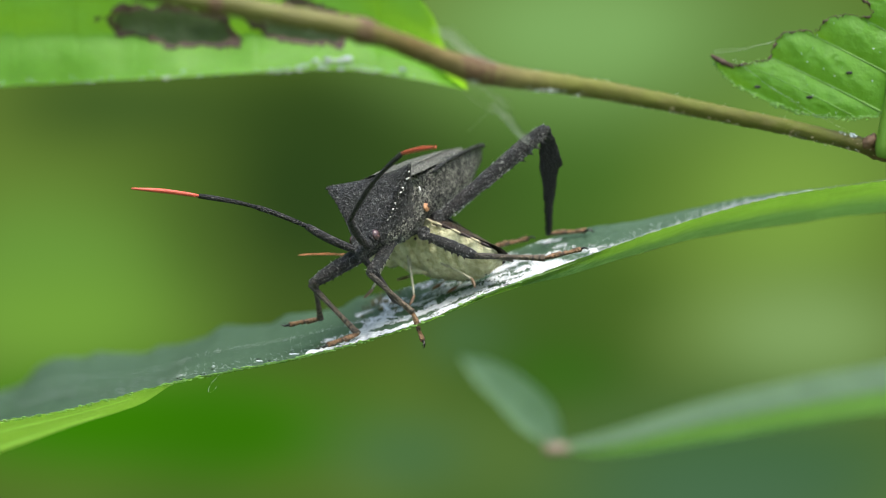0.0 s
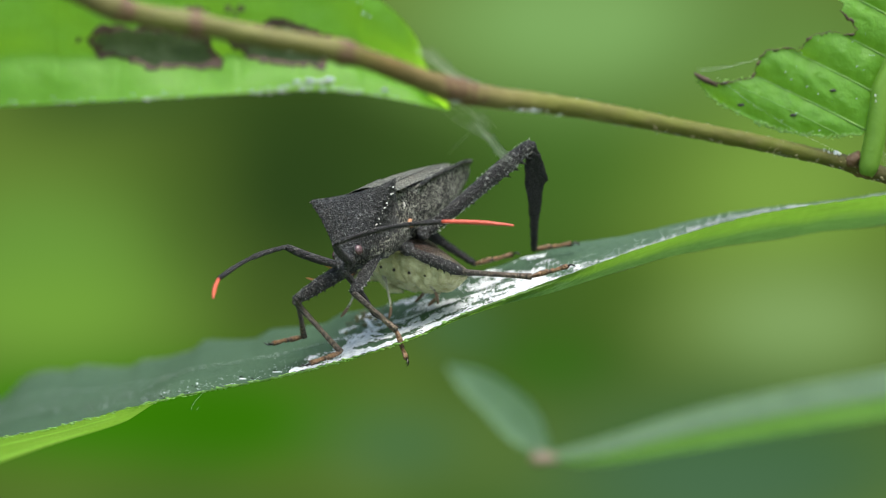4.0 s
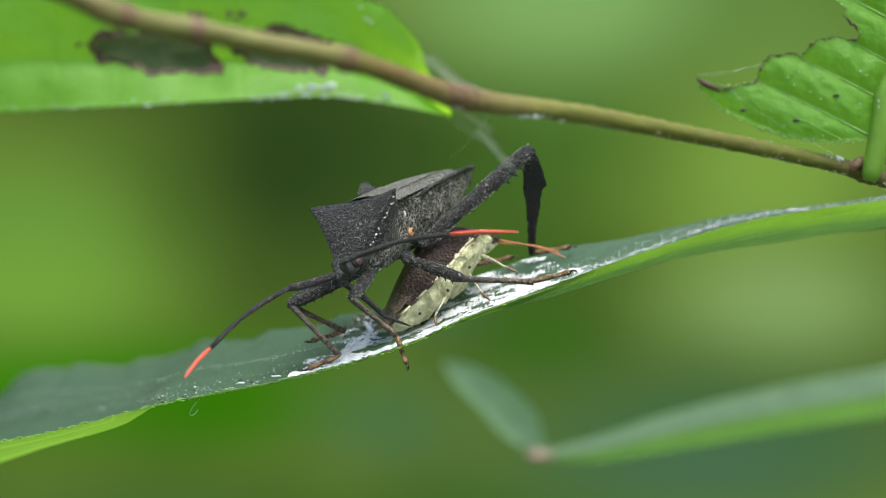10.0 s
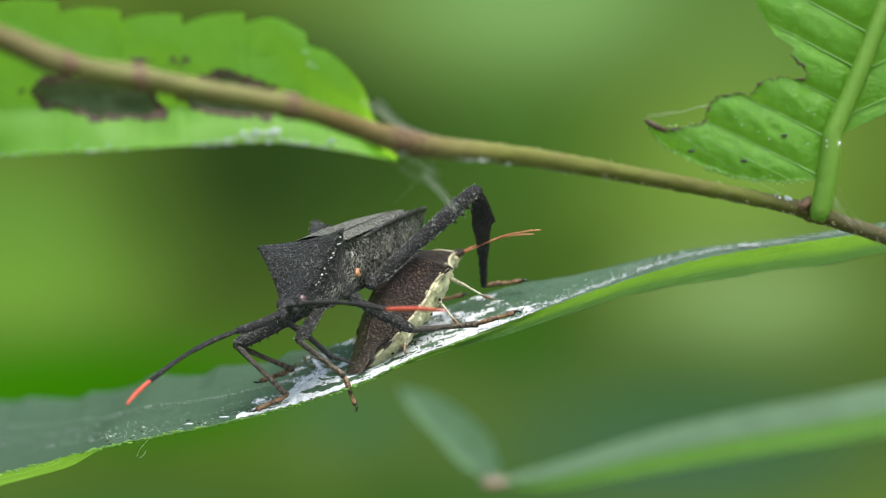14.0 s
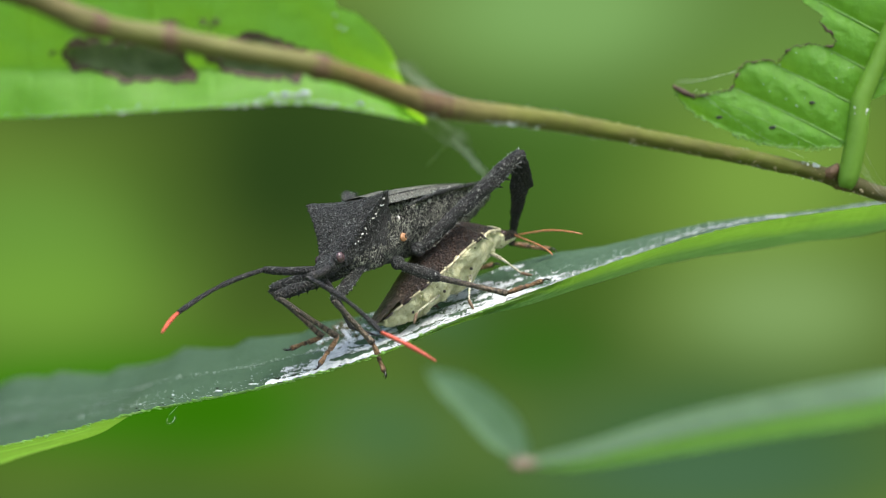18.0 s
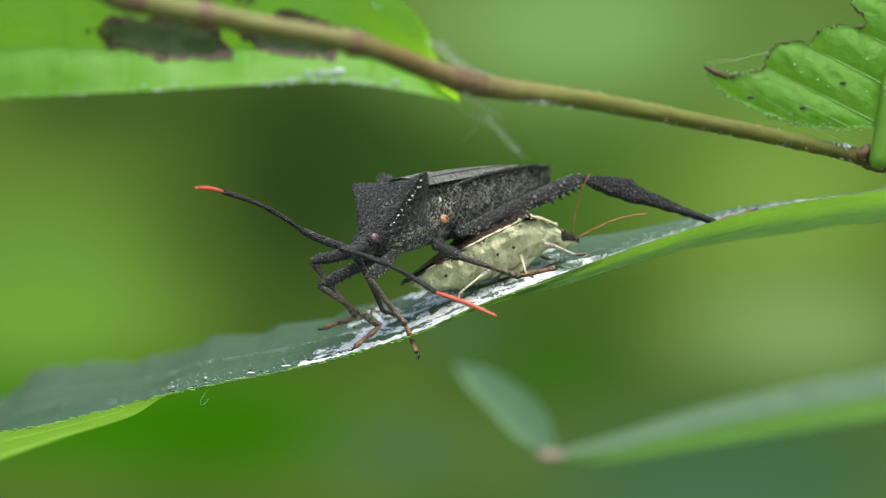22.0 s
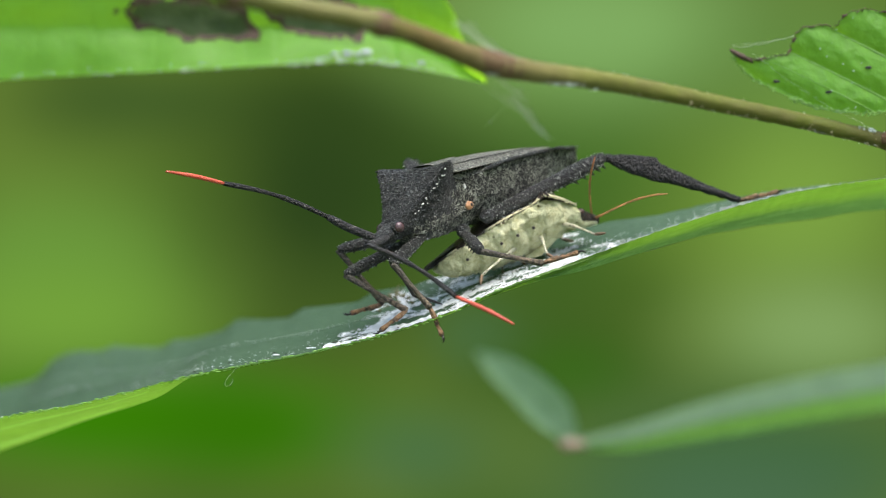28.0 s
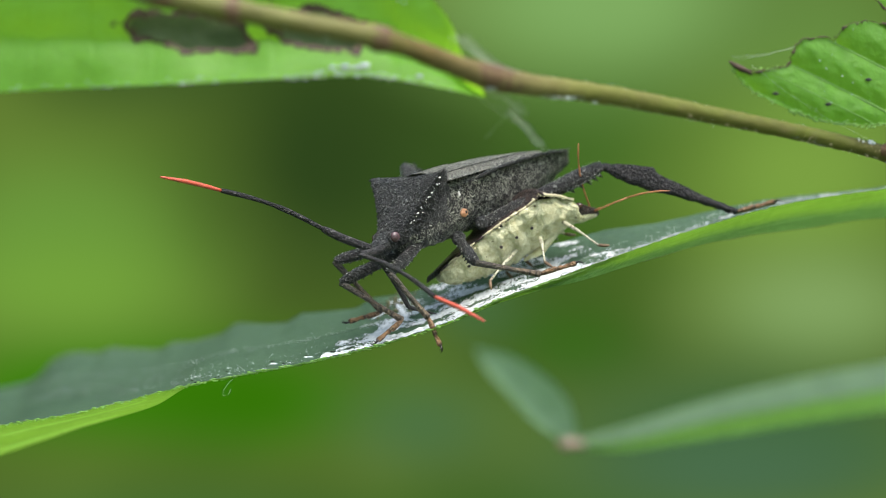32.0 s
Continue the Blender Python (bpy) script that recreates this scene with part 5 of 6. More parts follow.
def build_prey():
    prey = thing("shield_bug", "brown shield bug with pale speckled belly, held on its side", "insect")
    # back
    rows = [[prey_back(4.7 - 3.1 * i / 31, -1 + j / 10) for j in range(21)] for i in range(32)]
    part("pronotum", roughen(loft(rows, closed=False), 0.04, 4), BACK, prey, "brown shield with pointed shoulders")
    rows = []
    for i in range(19):
        u = i / 18
        x, w = 1.6 - 4.6 * u, lerp(u, [(0, 0.58), (0.5, 0.42), (0.8, 0.24), (1, 0.05)])
        rows.append([prey_back(x, w * (-1 + j / 6)) + Vector((0, 0, 0.10)) for j in range(13)])
    part("scutellum", loft(rows, closed=False), BACK, prey)
    for s in (1, -1):
        rows = [[prey_back(1.65 - 7.0 * i / 20, s * (0.02 + 0.96 * j / 10)) + Vector((0, 0, 0.03)) for j in range(11)] for i in range(21)]
        part("forewing", roughen(loft(rows, closed=False), 0.03, 4), BACK, prey)
        rows = [[prey_back(-4.6 - 2.6 * i / 10, s * 0.8 * j / 6) + Vector((-0.6 * (i / 10) ** 2, s * 0.8 * (i / 10) ** 2 * (j / 6) * (1 - 0.3 * j / 6), 0.07)) for j in range(7)] for i in range(11)]
        part("wing_membrane", loft(rows, closed=False), FILM, prey)
        for k in range(11):
            x0 = 1.6 - 0.78 * k
            pts = [prey_back(x0 - 0.78 * i / 4, s * 0.98) + Vector((0, 0.1 * s, 0.02)) for i in range(5)]
            part("margin_plate", tube(pts, [0.07, 0.11, 0.13, 0.11, 0.07], 6, 0.6), MARGIN if k % 2 or k < 5 else MARGIN_DARK, prey, "pale margin plate" if k % 2 or k < 5 else "dark margin spot")
        pts = [prey_back(x, s * 1.0) for x in (4.7, 4.2, 3.4, 2.6, 2.15)]
        part("shoulder_edge", tube(pts, [0.08, 0.12, 0.13, 0.12, 0.05], 6), MARGIN, prey)
        part("shoulder_point", tube([prey_back(2.15, s * 0.93), prey_back(2.12, s * 1.0), prey_back(2.15, s * 1.06)], [0.16, 0.1, 0.01], 6), MARGIN_DARK, prey, "black-tipped shoulder point")
    # belly
    st = []
    for x, d in BELLY_D:
        w = lerp(x, BACK_W) * (1 if x < 2 else 0.86)
        st.append((x, [(0, 0.12), (w * 0.6, 0.12), (w * 0.97, 0.05), (w * 0.9, -d * 0.35), (w * 0.62, -d * 0.78), (w * 0.3, -d * 0.97), (0, -d)]))
    bm = body_loft(st[::-1], 12, 6)
    for v in bm.verts:
        if v.co.z < -0.1 and v.co.x < 1.5:
            v.co.z += 0.17 * max(0.0, math.cos(v.co.x * 4.6)) ** 4
    roughen(bm, 0.22, 0.9)
    for s in (1, -1):
        for x in (-5.3, -4.0, -2.65, -1.3, 0.1):
            w, d = lerp(x, BACK_W), lerp(x, BELLY_D)
            part("pit", blob((x + 0.3, 0.82 * w * s, -0.58 * d), Vector((0.13, 0.12, 0.13)), None, 2), MARGIN_DARK, prey, "small black breathing pore")
    bm.normal_update()
    for v in bm.verts:
        if v.co.z < 0.0:
            v.co += v.normal * (0.13 * noise.noise(v.co * 1.7) + 0.09 * noise.noise(v.co * 3.6) + 0.05 * math.sin(v.co.x * 4.6 + 1.5 * noise.noise(v.co)) + 0.07 * max(0.0, math.sin(v.co.x * 3.4 + v.co.y)) * (1 if v.co.x > 0.5 else 0))
    part("belly", sag(roughen(bm, 0.05, 6.0)), BELLY, prey, "pale cream belly with small dark pits")
    part("head", sag(roughen(body_loft([(4.3, [(0, 0.45), (0.9, 0.3), (1.3, -0.2), (0.8, -0.9), (0, -1.1)]), (5.2, [(0, 0.1), (0.75, 0.0), (1.05, -0.45), (0.6, -1.0), (0, -1.15)]), (6.2, [(0, -0.75), (0.4, -0.8), (0.5, -0.95), (0.35, -1.2), (0, -1.25)])], 6, 3), 0.04, 4)), [BACK], prey, "small brown head")
    part("collar", tube([prey_back(4.6, v / 6) + Vector((0.12, 0, 0.02)) for v in range(-6, 7)], [0.07] * 13, 6), MARGIN, prey, "pale rim behind the head")
    part("throat", sag(roughen(body_loft([(4.2, [(0, -0.5), (1.0, -0.6), (0.7, -1.2), (0, -1.4)]), (6.0, [(0, -0.95), (0.35, -1.0), (0.25, -1.25), (0, -1.35)])], 6, 3), 0.03, 4)), BELLY, prey)
    for s in (1, -1):
        part("eye", sag(blob((5.0, 1.12 * s, -0.3), Vector((0.3, 0.26, 0.28)), None, 2)), PREY_EYE, prey, "dark bead eye")
    # feelers
    for s in (-1, 1):
        feeler = part("feeler", tube([(0, 0, 0), (0.65, 0, 0.03), (0.7, 0, 0.03), (1.95, 0, 0.14), (3.1, 0, 0.2)], [0.085, 0.08, 0.06, 0.065, 0.055], 8), PREY_ANT, prey, "thin rust-orange feeler")
        part("feeler_tip", tube([(3.1, 0, 0.2), (3.16, 0, 0.2), (4.1, 0, 0.18), (4.9, 0, 0.1), (4.95, 0, 0.1), (5.95, 0, -0.08), (6.8, 0, -0.3)], [0.045, 0.07, 0.075, 0.06, 0.045, 0.07, 0.03], 8), PREY_ANT, feeler)
        PREY_FEELERS.append((feeler, s))
    part("breast_ridge", roughen(tube([(4.0, 0, -1.7), (2.5, 0, -2.1), (0.8, 0, -2.6), (-0.8, 0, -2.55)], [0.2, 0.3, 0.34, 0.12], 10), 0.1, 3), BELLY, prey)
    for s in (1, -1):
        bm = bmesh.new()
        rng = random.Random(60 + s)
        for i in range(130):
            x = rng.uniform(-6.5, 4.2)
            blob(prey_back(x, s * rng.gauss(0.97, 0.02)) + Vector((0, 0, rng.uniform(-0.25, 0.05))), Vector((0.14, 0.07, 0.1)) * rng.uniform(0.3, 1.0), bm, 1)
        tagged(part("edge_granulation", bm, MARGIN, prey, "cream granules along the edge"), kind="stuff")
        for x in (3.0, 1.1, -0.7):
            part("coxa", roughen(blob((x, 1.05 * s, -1.75 if x < 2 else -1.6), Vector((0.5, 0.38, 0.42)), None, 3), 0.12, 3), BELLY, prey)
    for s in (1, -1):
        for x in (3.0, 1.1, -0.7):
            femur = part("femur", tube([(0, 0, 0), (0.7, 0, 0.03), (1.7, 0, 0.05), (2.7, 0, 0.02), (2.8, 0, 0)], [0.13, 0.17, 0.16, 0.12, 0.10], 8), PREY_LEG, prey, "pale speckled leg")
            tibia = part("tibia", tube([(0, 0, 0), (0.2, 0, 0.03), (1.2, 0, 0), (2.4, 0, 0)], [0.10, 0.085, 0.075, 0.10], 8), PREY_LEG, prey)
            part("tarsus", tube([(2.35, 0, 0), (2.6, 0, 0.12), (2.9, 0, 0.3), (3.15, 0, 0.5)], [0.1, 0.13, 0.12, 0.05], 8), PREY_FOOT, tibia, "tawny foot")
            PREY_LEGS.append((femur, tibia, s, x))
    return prey


PREY = build_prey()


# ---- how the insects move ----
def mix_rows(rows, t):
    """Values between rows (t, ...)."""
    if t <= rows[0][0]:
        return rows[0][1:]
    for a, b in zip(rows, rows[1:]):
        if t <= b[0]:
            f = (t - a[0]) / (b[0] - a[0])
            f = f * f * (3 - 2 * f) if b[0] - a[0] > 0.8 else f
            return tuple(p + (q - p) * f for p, q in zip(a[1:], b[1:]))
    return rows[-1][1:]


def along(start, end, length):
    """Pose of a limb segment that starts at one joint and points to the next; gives its far end too."""
    d = (end - start).normalized()
    up = d.cross(Vector((0, 1, 0)))
    up = up.normalized() if up.length > 1e-4 else Vector((1, 0, 0))
    side = up.cross(d)
    m = Matrix((d, side, up)).transposed().to_4x4()
    m.translation = start * MM
    return m, start + d * length


def bend(hip, ankle, f, s, pole):
    """Knee of a two-bone leg."""
    v = ankle - hip
    d = min(max(v.length, 1e-3), (f + s) * 0.999)
    v = v.normalized()
    a = (f * f - s * s + d * d) / (2 * d)
    h = math.sqrt(max(f * f - a * a, 0.0))
    p = Vector(pole) - v * Vector(pole).dot(v)
    return hip + v * a + p.normalized() * h


def facing(x, y, z, f, n):
    """Pose of the shield bug: place in millimetres, heading and the way its back faces."""
    f, n = Vector(f).normalized(), Vector(n)
    n = (n - f * n.dot(f)).normalized()
    m = Matrix((f, n.cross(f), n)).transposed().to_4x4()
    m.translation = Vector((x, y, z)) * MM
    return m


def motions():
    times = sorted({round(0.25 * i, 2) for i in range(129)} | {round(19.9 + 0.1 * i, 2) for i in range(23)} | {6.6, 6.9, 7.1, 7.4})
    body = [
        (0, -2.12, 0.25, 4.37, 14.1, 20.1, 246.5),
        (3, -2.09, -0.07, 4.59, 13.1, 19.5, 245.6),
        (6, -1.84, -0.05, 4.31, 13.0, 19.5, 245.4),
        (7, -1.25, -0.17, 4.37, 10.6, 19.7, 244.6),
        (8, -1.35, -0.01, 4.38, 11.4, 19.3, 244.5),
        (8.5, -1.50, -0.01, 4.38, 11.8, 19.6, 244.5),
        (9, -1.49, 0.05, 4.30, 12.2, 20.2, 244.5),
        (10, -1.96, 0.06, 4.15, 12.2, 20.1, 244.6),
        (11, -2.04, 0.08, 4.01, 12.3, 20.0, 244.8),
        (12, -2.10, 0.10, 4.01, 12.3, 19.8, 244.9),
        (13, -1.53, 0.11, 4.14, 12.4, 19.7, 245.0),
        (14, -1.99, 0.11, 4.11, 10.9, 19.0, 243.2),
        (14.5, -1.84, 0.10, 4.17, 10.1, 18.6, 242.3),
        (16.5, -0.25, 0.08, 4.49, 7.2, 15.5, 236.0),
        (17, -0.49, 0.08, 4.31, 6.3, 14.9, 237.7),
        (18, -0.52, 0.08, 4.46, 8.2, 15.5, 236.5),
        (19, -0.78, 0.08, 4.48, 9.9, 16.4, 239.5),
        (19.5, -0.58, 0.06, 4.40, 9.4, 17.2, 237.0),
        (20, -0.51, 0.05, 4.38, 8.7, 16.7, 237.1),
        (20.5, 0.74, 0.02, 3.96, 7.6, 13.8, 227.1),
        (21, -0.17, 0.01, 4.65, 7.6, 18.0, 228.8),
        (21.5, 0.01, -0.00, 4.61, 6.9, 17.7, 229.4),
        (22, 0.45, -0.01, 4.60, 5.9, 15.8, 228.6),
        (23, 0.82, 0.00, 4.66, 6.6, 17.2, 228.1),
        (25, 0.58, -0.13, 4.60, 6.1, 18.3, 227.9),
        (28, 0.45, -0.33, 4.42, 5.0, 18.0, 227.7),
        (30, 0.30, -0.15, 4.59, 5.5, 20.1, 228.2),
        (31, 0.15, -0.07, 4.54, 5.6, 20.4, 228.9),
        (32, 0.11, 0.02, 4.54, 5.6, 19.3, 228.7),
    ]
    poses = {}
    for t in times:
        x, y, z, rx, ry, rz = mix_rows(body, t)
        poses[t] = pose(x * MM, y * MM, z * MM, rx, ry, rz)
    walk(BUG, [(t, poses[t]) for t in times])

    def point(t, p):
        return poses[t] @ (Vector(p) * MM) / MM

    def key_limb(parts, lengths, joints):
        rows = ([], [], [])
        for t in times:
            p = joints[t][0]
            back = poses[t].inverted()
            for k in range(3):
                m, p = along(p, joints[t][k + 1], lengths[k])
                rows[k].append((t, back @ m))
        for ob, r in zip(parts, rows):
            walk(ob, r)

    # legs that stand on the leaf: foot joint and toe, and the way the knee points
    stance = {
        "left_fore": ([(0, -1.0, -6.2, -4.3, -0.25, -6.9, -6.5), (32, -1.0, -6.2, -4.4, -0.2, -6.9, -6.3)], (-1.0, -0.7, 0.2)),
    }
    for leg, (rows, pole) in stance.items():
        f, s, ta = SEG_LENGTHS[leg]
        joints = {}
        for t in times:
            v = mix_rows(rows, t)
            hip, ankle, toe = point(t, SOCKETS[leg]), Vector(v[:3]), Vector(v[3:])
            joints[t] = (hip, bend(hip, ankle, f, s, pole), ankle, toe)
        key_limb(SEGMENTS[leg], SEG_LENGTHS[leg], joints)
    # legs whose knees are given too: knee, foot joint, toe
    steps = {
        "right_fore": [
            (0, -8.7, -2.7, -2.2, -5.2, -5.0, -5.8, -7.7, -6.3, -6.8), (6, -8.7, -2.8, -2.1, -5.3, -5.0, -5.8, -7.7, -6.3, -6.8),
            (12, -8.9, -2.7, -2.2, -5.3, -5.0, -5.8, -7.8, -6.3, -6.9), (17.3, -8.9, -3.0, -2.0, -5.2, -5.0, -5.8, -7.7, -6.3, -6.8),
            (17.6, -9.0, -3.8, -0.8, -4.0, -5.2, -4.4, -6.2, -6.3, -5.6), (18, -8.6, -3.8, -1.0, -3.2, -5.0, -4.2, -5.2, -6.3, -6.2),
            (21, -7.8, -3.4, -1.7, -2.9, -5.0, -4.6, -4.9, -6.3, -6.1), (24, -7.5, -3.2, -1.4, -2.7, -5.0, -4.4, -4.7, -6.3, -5.9),
            (28, -7.6, -3.0, -2.1, -2.8, -5.0, -4.6, -4.9, -6.3, -6.2), (32, -7.6, -3.1, -1.9, -2.8, -5.0, -4.7, -4.9, -6.3, -6.2)],
        "right_mid": [
            (0, -8.7, -3.9, -2.2, -8.1, 0.5, -4.6, -10.6, -0.3, -5.3), (6.6, -8.7, -3.9, -2.2, -8.1, 0.5, -4.7, -10.4, -0.3, -5.4),
            (7.0, -9.2, -3.0, -1.2, -6.6, 0.5, -3.5, -9.1, -0.3, -4.0), (7.4, -9.0, -2.2, -1.9, -5.1, 0.5, -4.3, -7.5, -0.3, -4.9),
            (12, -9.0, -2.4, -2.3, -4.8, 0.5, -4.2, -7.6, -0.3, -5.0), (17.3, -8.9, -1.5, -1.4, -4.7, 0.5, -4.2, -7.6, -0.3, -5.0),
            (18, -8.7, -0.2, -0.4, -4.6, 0.5, -4.3, -7.6, -0.3, -5.0), (21, -8.4, 0.2, 0.3, -4.6, 0.5, -4.1, -7.6, -0.3, -4.8),
            (24, -7.8, -0.5, 0.3, -4.6, 0.5, -4.1, -7.4, -0.3, -4.8), (28, -8.0, -0.3, -0.1, -4.5, 0.5, -4.3, -7.5, -0.3, -5.0),
            (32, -8.1, -0.8, -0.3, -4.5, 0.5, -4.2, -7.6, -0.3, -5.0)],
        "left_mid": [
            (0, 3.7, -4.1, -0.1, 9.1, -4.5, -0.3, 11.9, -4.2, 0.4), (6, 4.1, -4.1, 0.0, 9.2, -4.5, -0.4, 11.7, -4.2, 0.3),
            (8, 3.9, -4.7, 0.1, 9.2, -4.5, -0.4, 11.6, -4.2, 0.2), (12, 4.3, -3.1, -0.6, 9.3, -4.5, -0.5, 11.6, -4.2, 0.1),
            (14, 4.3, -2.4, -1.2, 9.1, -4.5, -0.6, 11.4, -4.2, 0.1), (18, 4.1, -5.7, 0.4, 8.8, -4.5, -0.7, 11.8, -4.2, 0.2),
            (20.2, 4.0, -5.8, 0.5, 8.8, -4.5, -0.6, 11.7, -4.2, 0.3), (20.4, 2.9, -6.2, 0.8, 7.7, -4.5, -0.9, 10.6, -4.2, -0.2),
            (24, 2.9, -6.7, 0.6, 7.7, -4.5, -0.9, 10.7, -4.2, -0.1), (28, 2.8, -6.8, -0.2, 7.4, -4.5, -1.1, 10.5, -4.2, -0.2),
            (32, 2.5, -6.3, -0.3, 7.5, -4.5, -1.2, 10.3, -4.2, -0.3)],
    }
    for leg, rows in steps.items():
        key_limb(SEGMENTS[leg], SEG_LENGTHS[leg], {t: (point(t, SOCKETS[leg]), *[Vector(mix_rows(rows, t)[i:i + 3]) for i in (0, 3, 6)]) for t in times})
    # the beak: its joint and its point
    bite = [(0, -2.3, -4.5, -3.6, -1.1, -3.5, -4.1), (3, -2.6, -4.5, -3.4, -0.5, -3.5, -4.3), (6, -1.9, -4.5, -3.7, -0.1, -3.5, -4.3), (12, -1.8, -4.5, -2.8, 0.3, -3.5, -3.6),
            (18, -2.5, -4.5, -3.5, 0.2, -3.5, -4.2), (21, -2.6, -4.5, -3.6, -0.3, -3.5, -4.2), (28, -2.1, -4.5, -3.6, 0.3, -3.5, -4.3), (32, -2.5, -4.5, -3.6, -0.4, -3.5, -4.2)]
    rows = ([], [])
    for t in times:
        back, p, v = poses[t].inverted(), point(t, (8.5, 0, -1.9)), mix_rows(bite, t)
        m, p = along(p, Vector(v[:3]), 4.4)
        rows[0].append((t, back @ m))
        rows[1].append((t, back @ along(p, Vector(v[3:]), 2.4)[0]))
    for ob, r in zip(SEGMENTS["beak"], rows):
        walk(ob, r)

    # hind legs: knee, foot joint and toe
    hind = [
        (0, 9.3, 1.3, 9.7, 9.6, 9.0, 1.3, 12.6, 7.9, 1.8),
        (3, 9.3, 0.5, 9.7, 9.7, 8.1, 1.4, 12.7, 7.2, 2.1),
        (6, 9.4, 0.5, 9.7, 9.6, 8.1, 1.3, 12.6, 7.1, 1.8),
        (7, 9.8, 0.4, 9.8, 9.7, 7.9, 1.3, 12.6, 6.9, 2.1),
        (9, 9.6, 0.6, 9.9, 9.5, 8.1, 1.4, 12.5, 7.1, 2.0),
        (11, 9.3, 0.6, 9.6, 9.5, 8.4, 1.2, 12.4, 7.4, 2.0),
        (13, 9.5, 0.7, 9.8, 9.6, 8.5, 1.6, 12.6, 7.4, 2.2),
        (14.5, 9.3, 0.6, 9.7, 9.8, 8.8, 1.8, 12.7, 7.6, 2.3),
        (16.5, 11.7, -0.4, 9.3, 12.1, 8.3, 2.4, 15.1, 7.9, 3.4),
        (17, 11.7, -0.2, 9.6, 12.1, 8.4, 2.7, 15.1, 8.0, 3.7),
        (18, 10.5, 0.4, 10.1, 9.6, 9.4, 2.4, 12.6, 8.6, 2.4),
        (19, 10.4, 0.4, 10.2, 9.9, 9.0, 2.3, 12.8, 8.1, 1.6),
    ]
    hind += [
        (20, 10.7, 0.3, 9.9, 10.1, 8.7, 2.2, 13.2, 7.9, 1.6),
        (20.1, 10.6, 0.2, 9.9, 19.6, 6.3, 11.0, 22.2, 4.7, 10.2),
        (20.2, 10.8, 1.3, 9.2, 18.9, 8.8, 8.7, 20.9, 6.4, 9.5),
        (20.3, 13.3, -0.8, 8.5, 14.9, 8.6, 3.0, 17.6, 7.0, 3.1),
        (20.4, 13.0, -5.4, 4.6, 14.9, 4.5, 1.6, 17.5, 3.0, 1.4),
        (20.5, 9.8, -9.0, -0.6, 7.3, 0.2, -4.0, 4.9, -1.8, -4.6),
        (20.6, 3.8, -9.2, 8.3, 11.7, -9.4, -0.6, 14.1, -11.6, -0.8),
        (20.7, 4.6, -7.4, 10.3, 13.8, -2.2, 7.3, 16.5, -3.2, 8.6),
        (20.8, 11.2, -0.2, 10.0, 17.8, 6.9, 4.5, 20.2, 6.3, 6.5),
        (20.9, 11.5, -0.2, 9.6, 18.1, 7.0, 4.2, 20.8, 6.4, 5.8),
        (21, 12.0, -0.2, 9.7, 17.2, 7.6, 4.4, 20.0, 7.0, 5.5),
    ]
    hind += [
        (21.1, 11.9, -0.2, 9.2, 16.3, 7.7, 2.4, 19.2, 7.5, 3.8),
        (21.3, 12.1, -0.1, 8.5, 16.2, 7.6, 1.2, 18.7, 7.6, 3.2),
        (21.4, 12.0, -0.1, 8.6, 16.6, 7.6, 1.9, 19.1, 7.1, 3.9),
        (21.5, 11.3, -0.1, 9.1, 16.6, 8.1, 4.2, 19.0, 7.5, 6.2),
        (21.6, 8.4, -0.1, 11.7, 17.6, 2.4, 17.2, 19.1, 1.1, 19.7),
        (21.7, 11.6, 2.5, 8.3, 22.6, 2.5, 8.4, 25.7, 2.3, 8.6),
        (21.8, 12.6, 2.1, 6.6, 23.3, 2.2, 4.2, 26.5, 1.9, 4.6),
        (22, 11.8, 3.3, 6.3, 22.5, 4.5, 3.3, 25.7, 4.0, 4.0),
        (23, 11.9, 3.0, 6.7, 22.8, 4.1, 3.8, 25.9, 3.6, 4.5),
        (25, 11.7, 3.0, 6.6, 22.6, 4.1, 3.9, 25.8, 3.6, 4.4),
        (28, 11.5, 2.7, 6.6, 22.5, 3.6, 3.8, 25.6, 3.2, 4.3),
        (30, 11.8, 3.0, 6.8, 22.4, 3.9, 3.7, 25.6, 3.5, 4.2),
        (32, 11.8, 3.1, 6.8, 22.4, 4.0, 3.6, 25.5, 3.6, 4.3),
    ]
    key_limb(SEGMENTS["left_hind"], SEG_LENGTHS["left_hind"], {t: (point(t, SOCKETS["left_hind"]), *[Vector(mix_rows(hind, t)[i:i + 3]) for i in (0, 3, 6)]) for t in times})
    far = [(0, -3.7, 11.4, 5.0, 4.9, 8.0, 0.6, 8.0, 7.8, 1.2), (3.5, -3.6, 11.4, 5.6, 4.9, 8.0, 0.6, 8.0, 7.8, 1.2), (5.5, -3.5, 11.4, 6.7, 4.9, 8.0, 0.6, 8.0, 7.8, 1.2), (19, -3.2, 11.4, 6.7, 5.2, 8.0, 0.6, 8.2, 7.8, 1.2),
           (22, -2.9, 11.2, 6.9, 5.6, 8.0, 0.8, 8.6, 7.8, 1.3), (32, -2.9, 11.2, 6.9, 5.6, 8.0, 0.8, 8.6, 7.8, 1.3)]
    key_limb(SEGMENTS["right_hind"], SEG_LENGTHS["right_hind"], {t: (point(t, SOCKETS["right_hind"]), *[Vector(mix_rows(far, t)[i:i + 3]) for i in (0, 3, 6)]) for t in times})

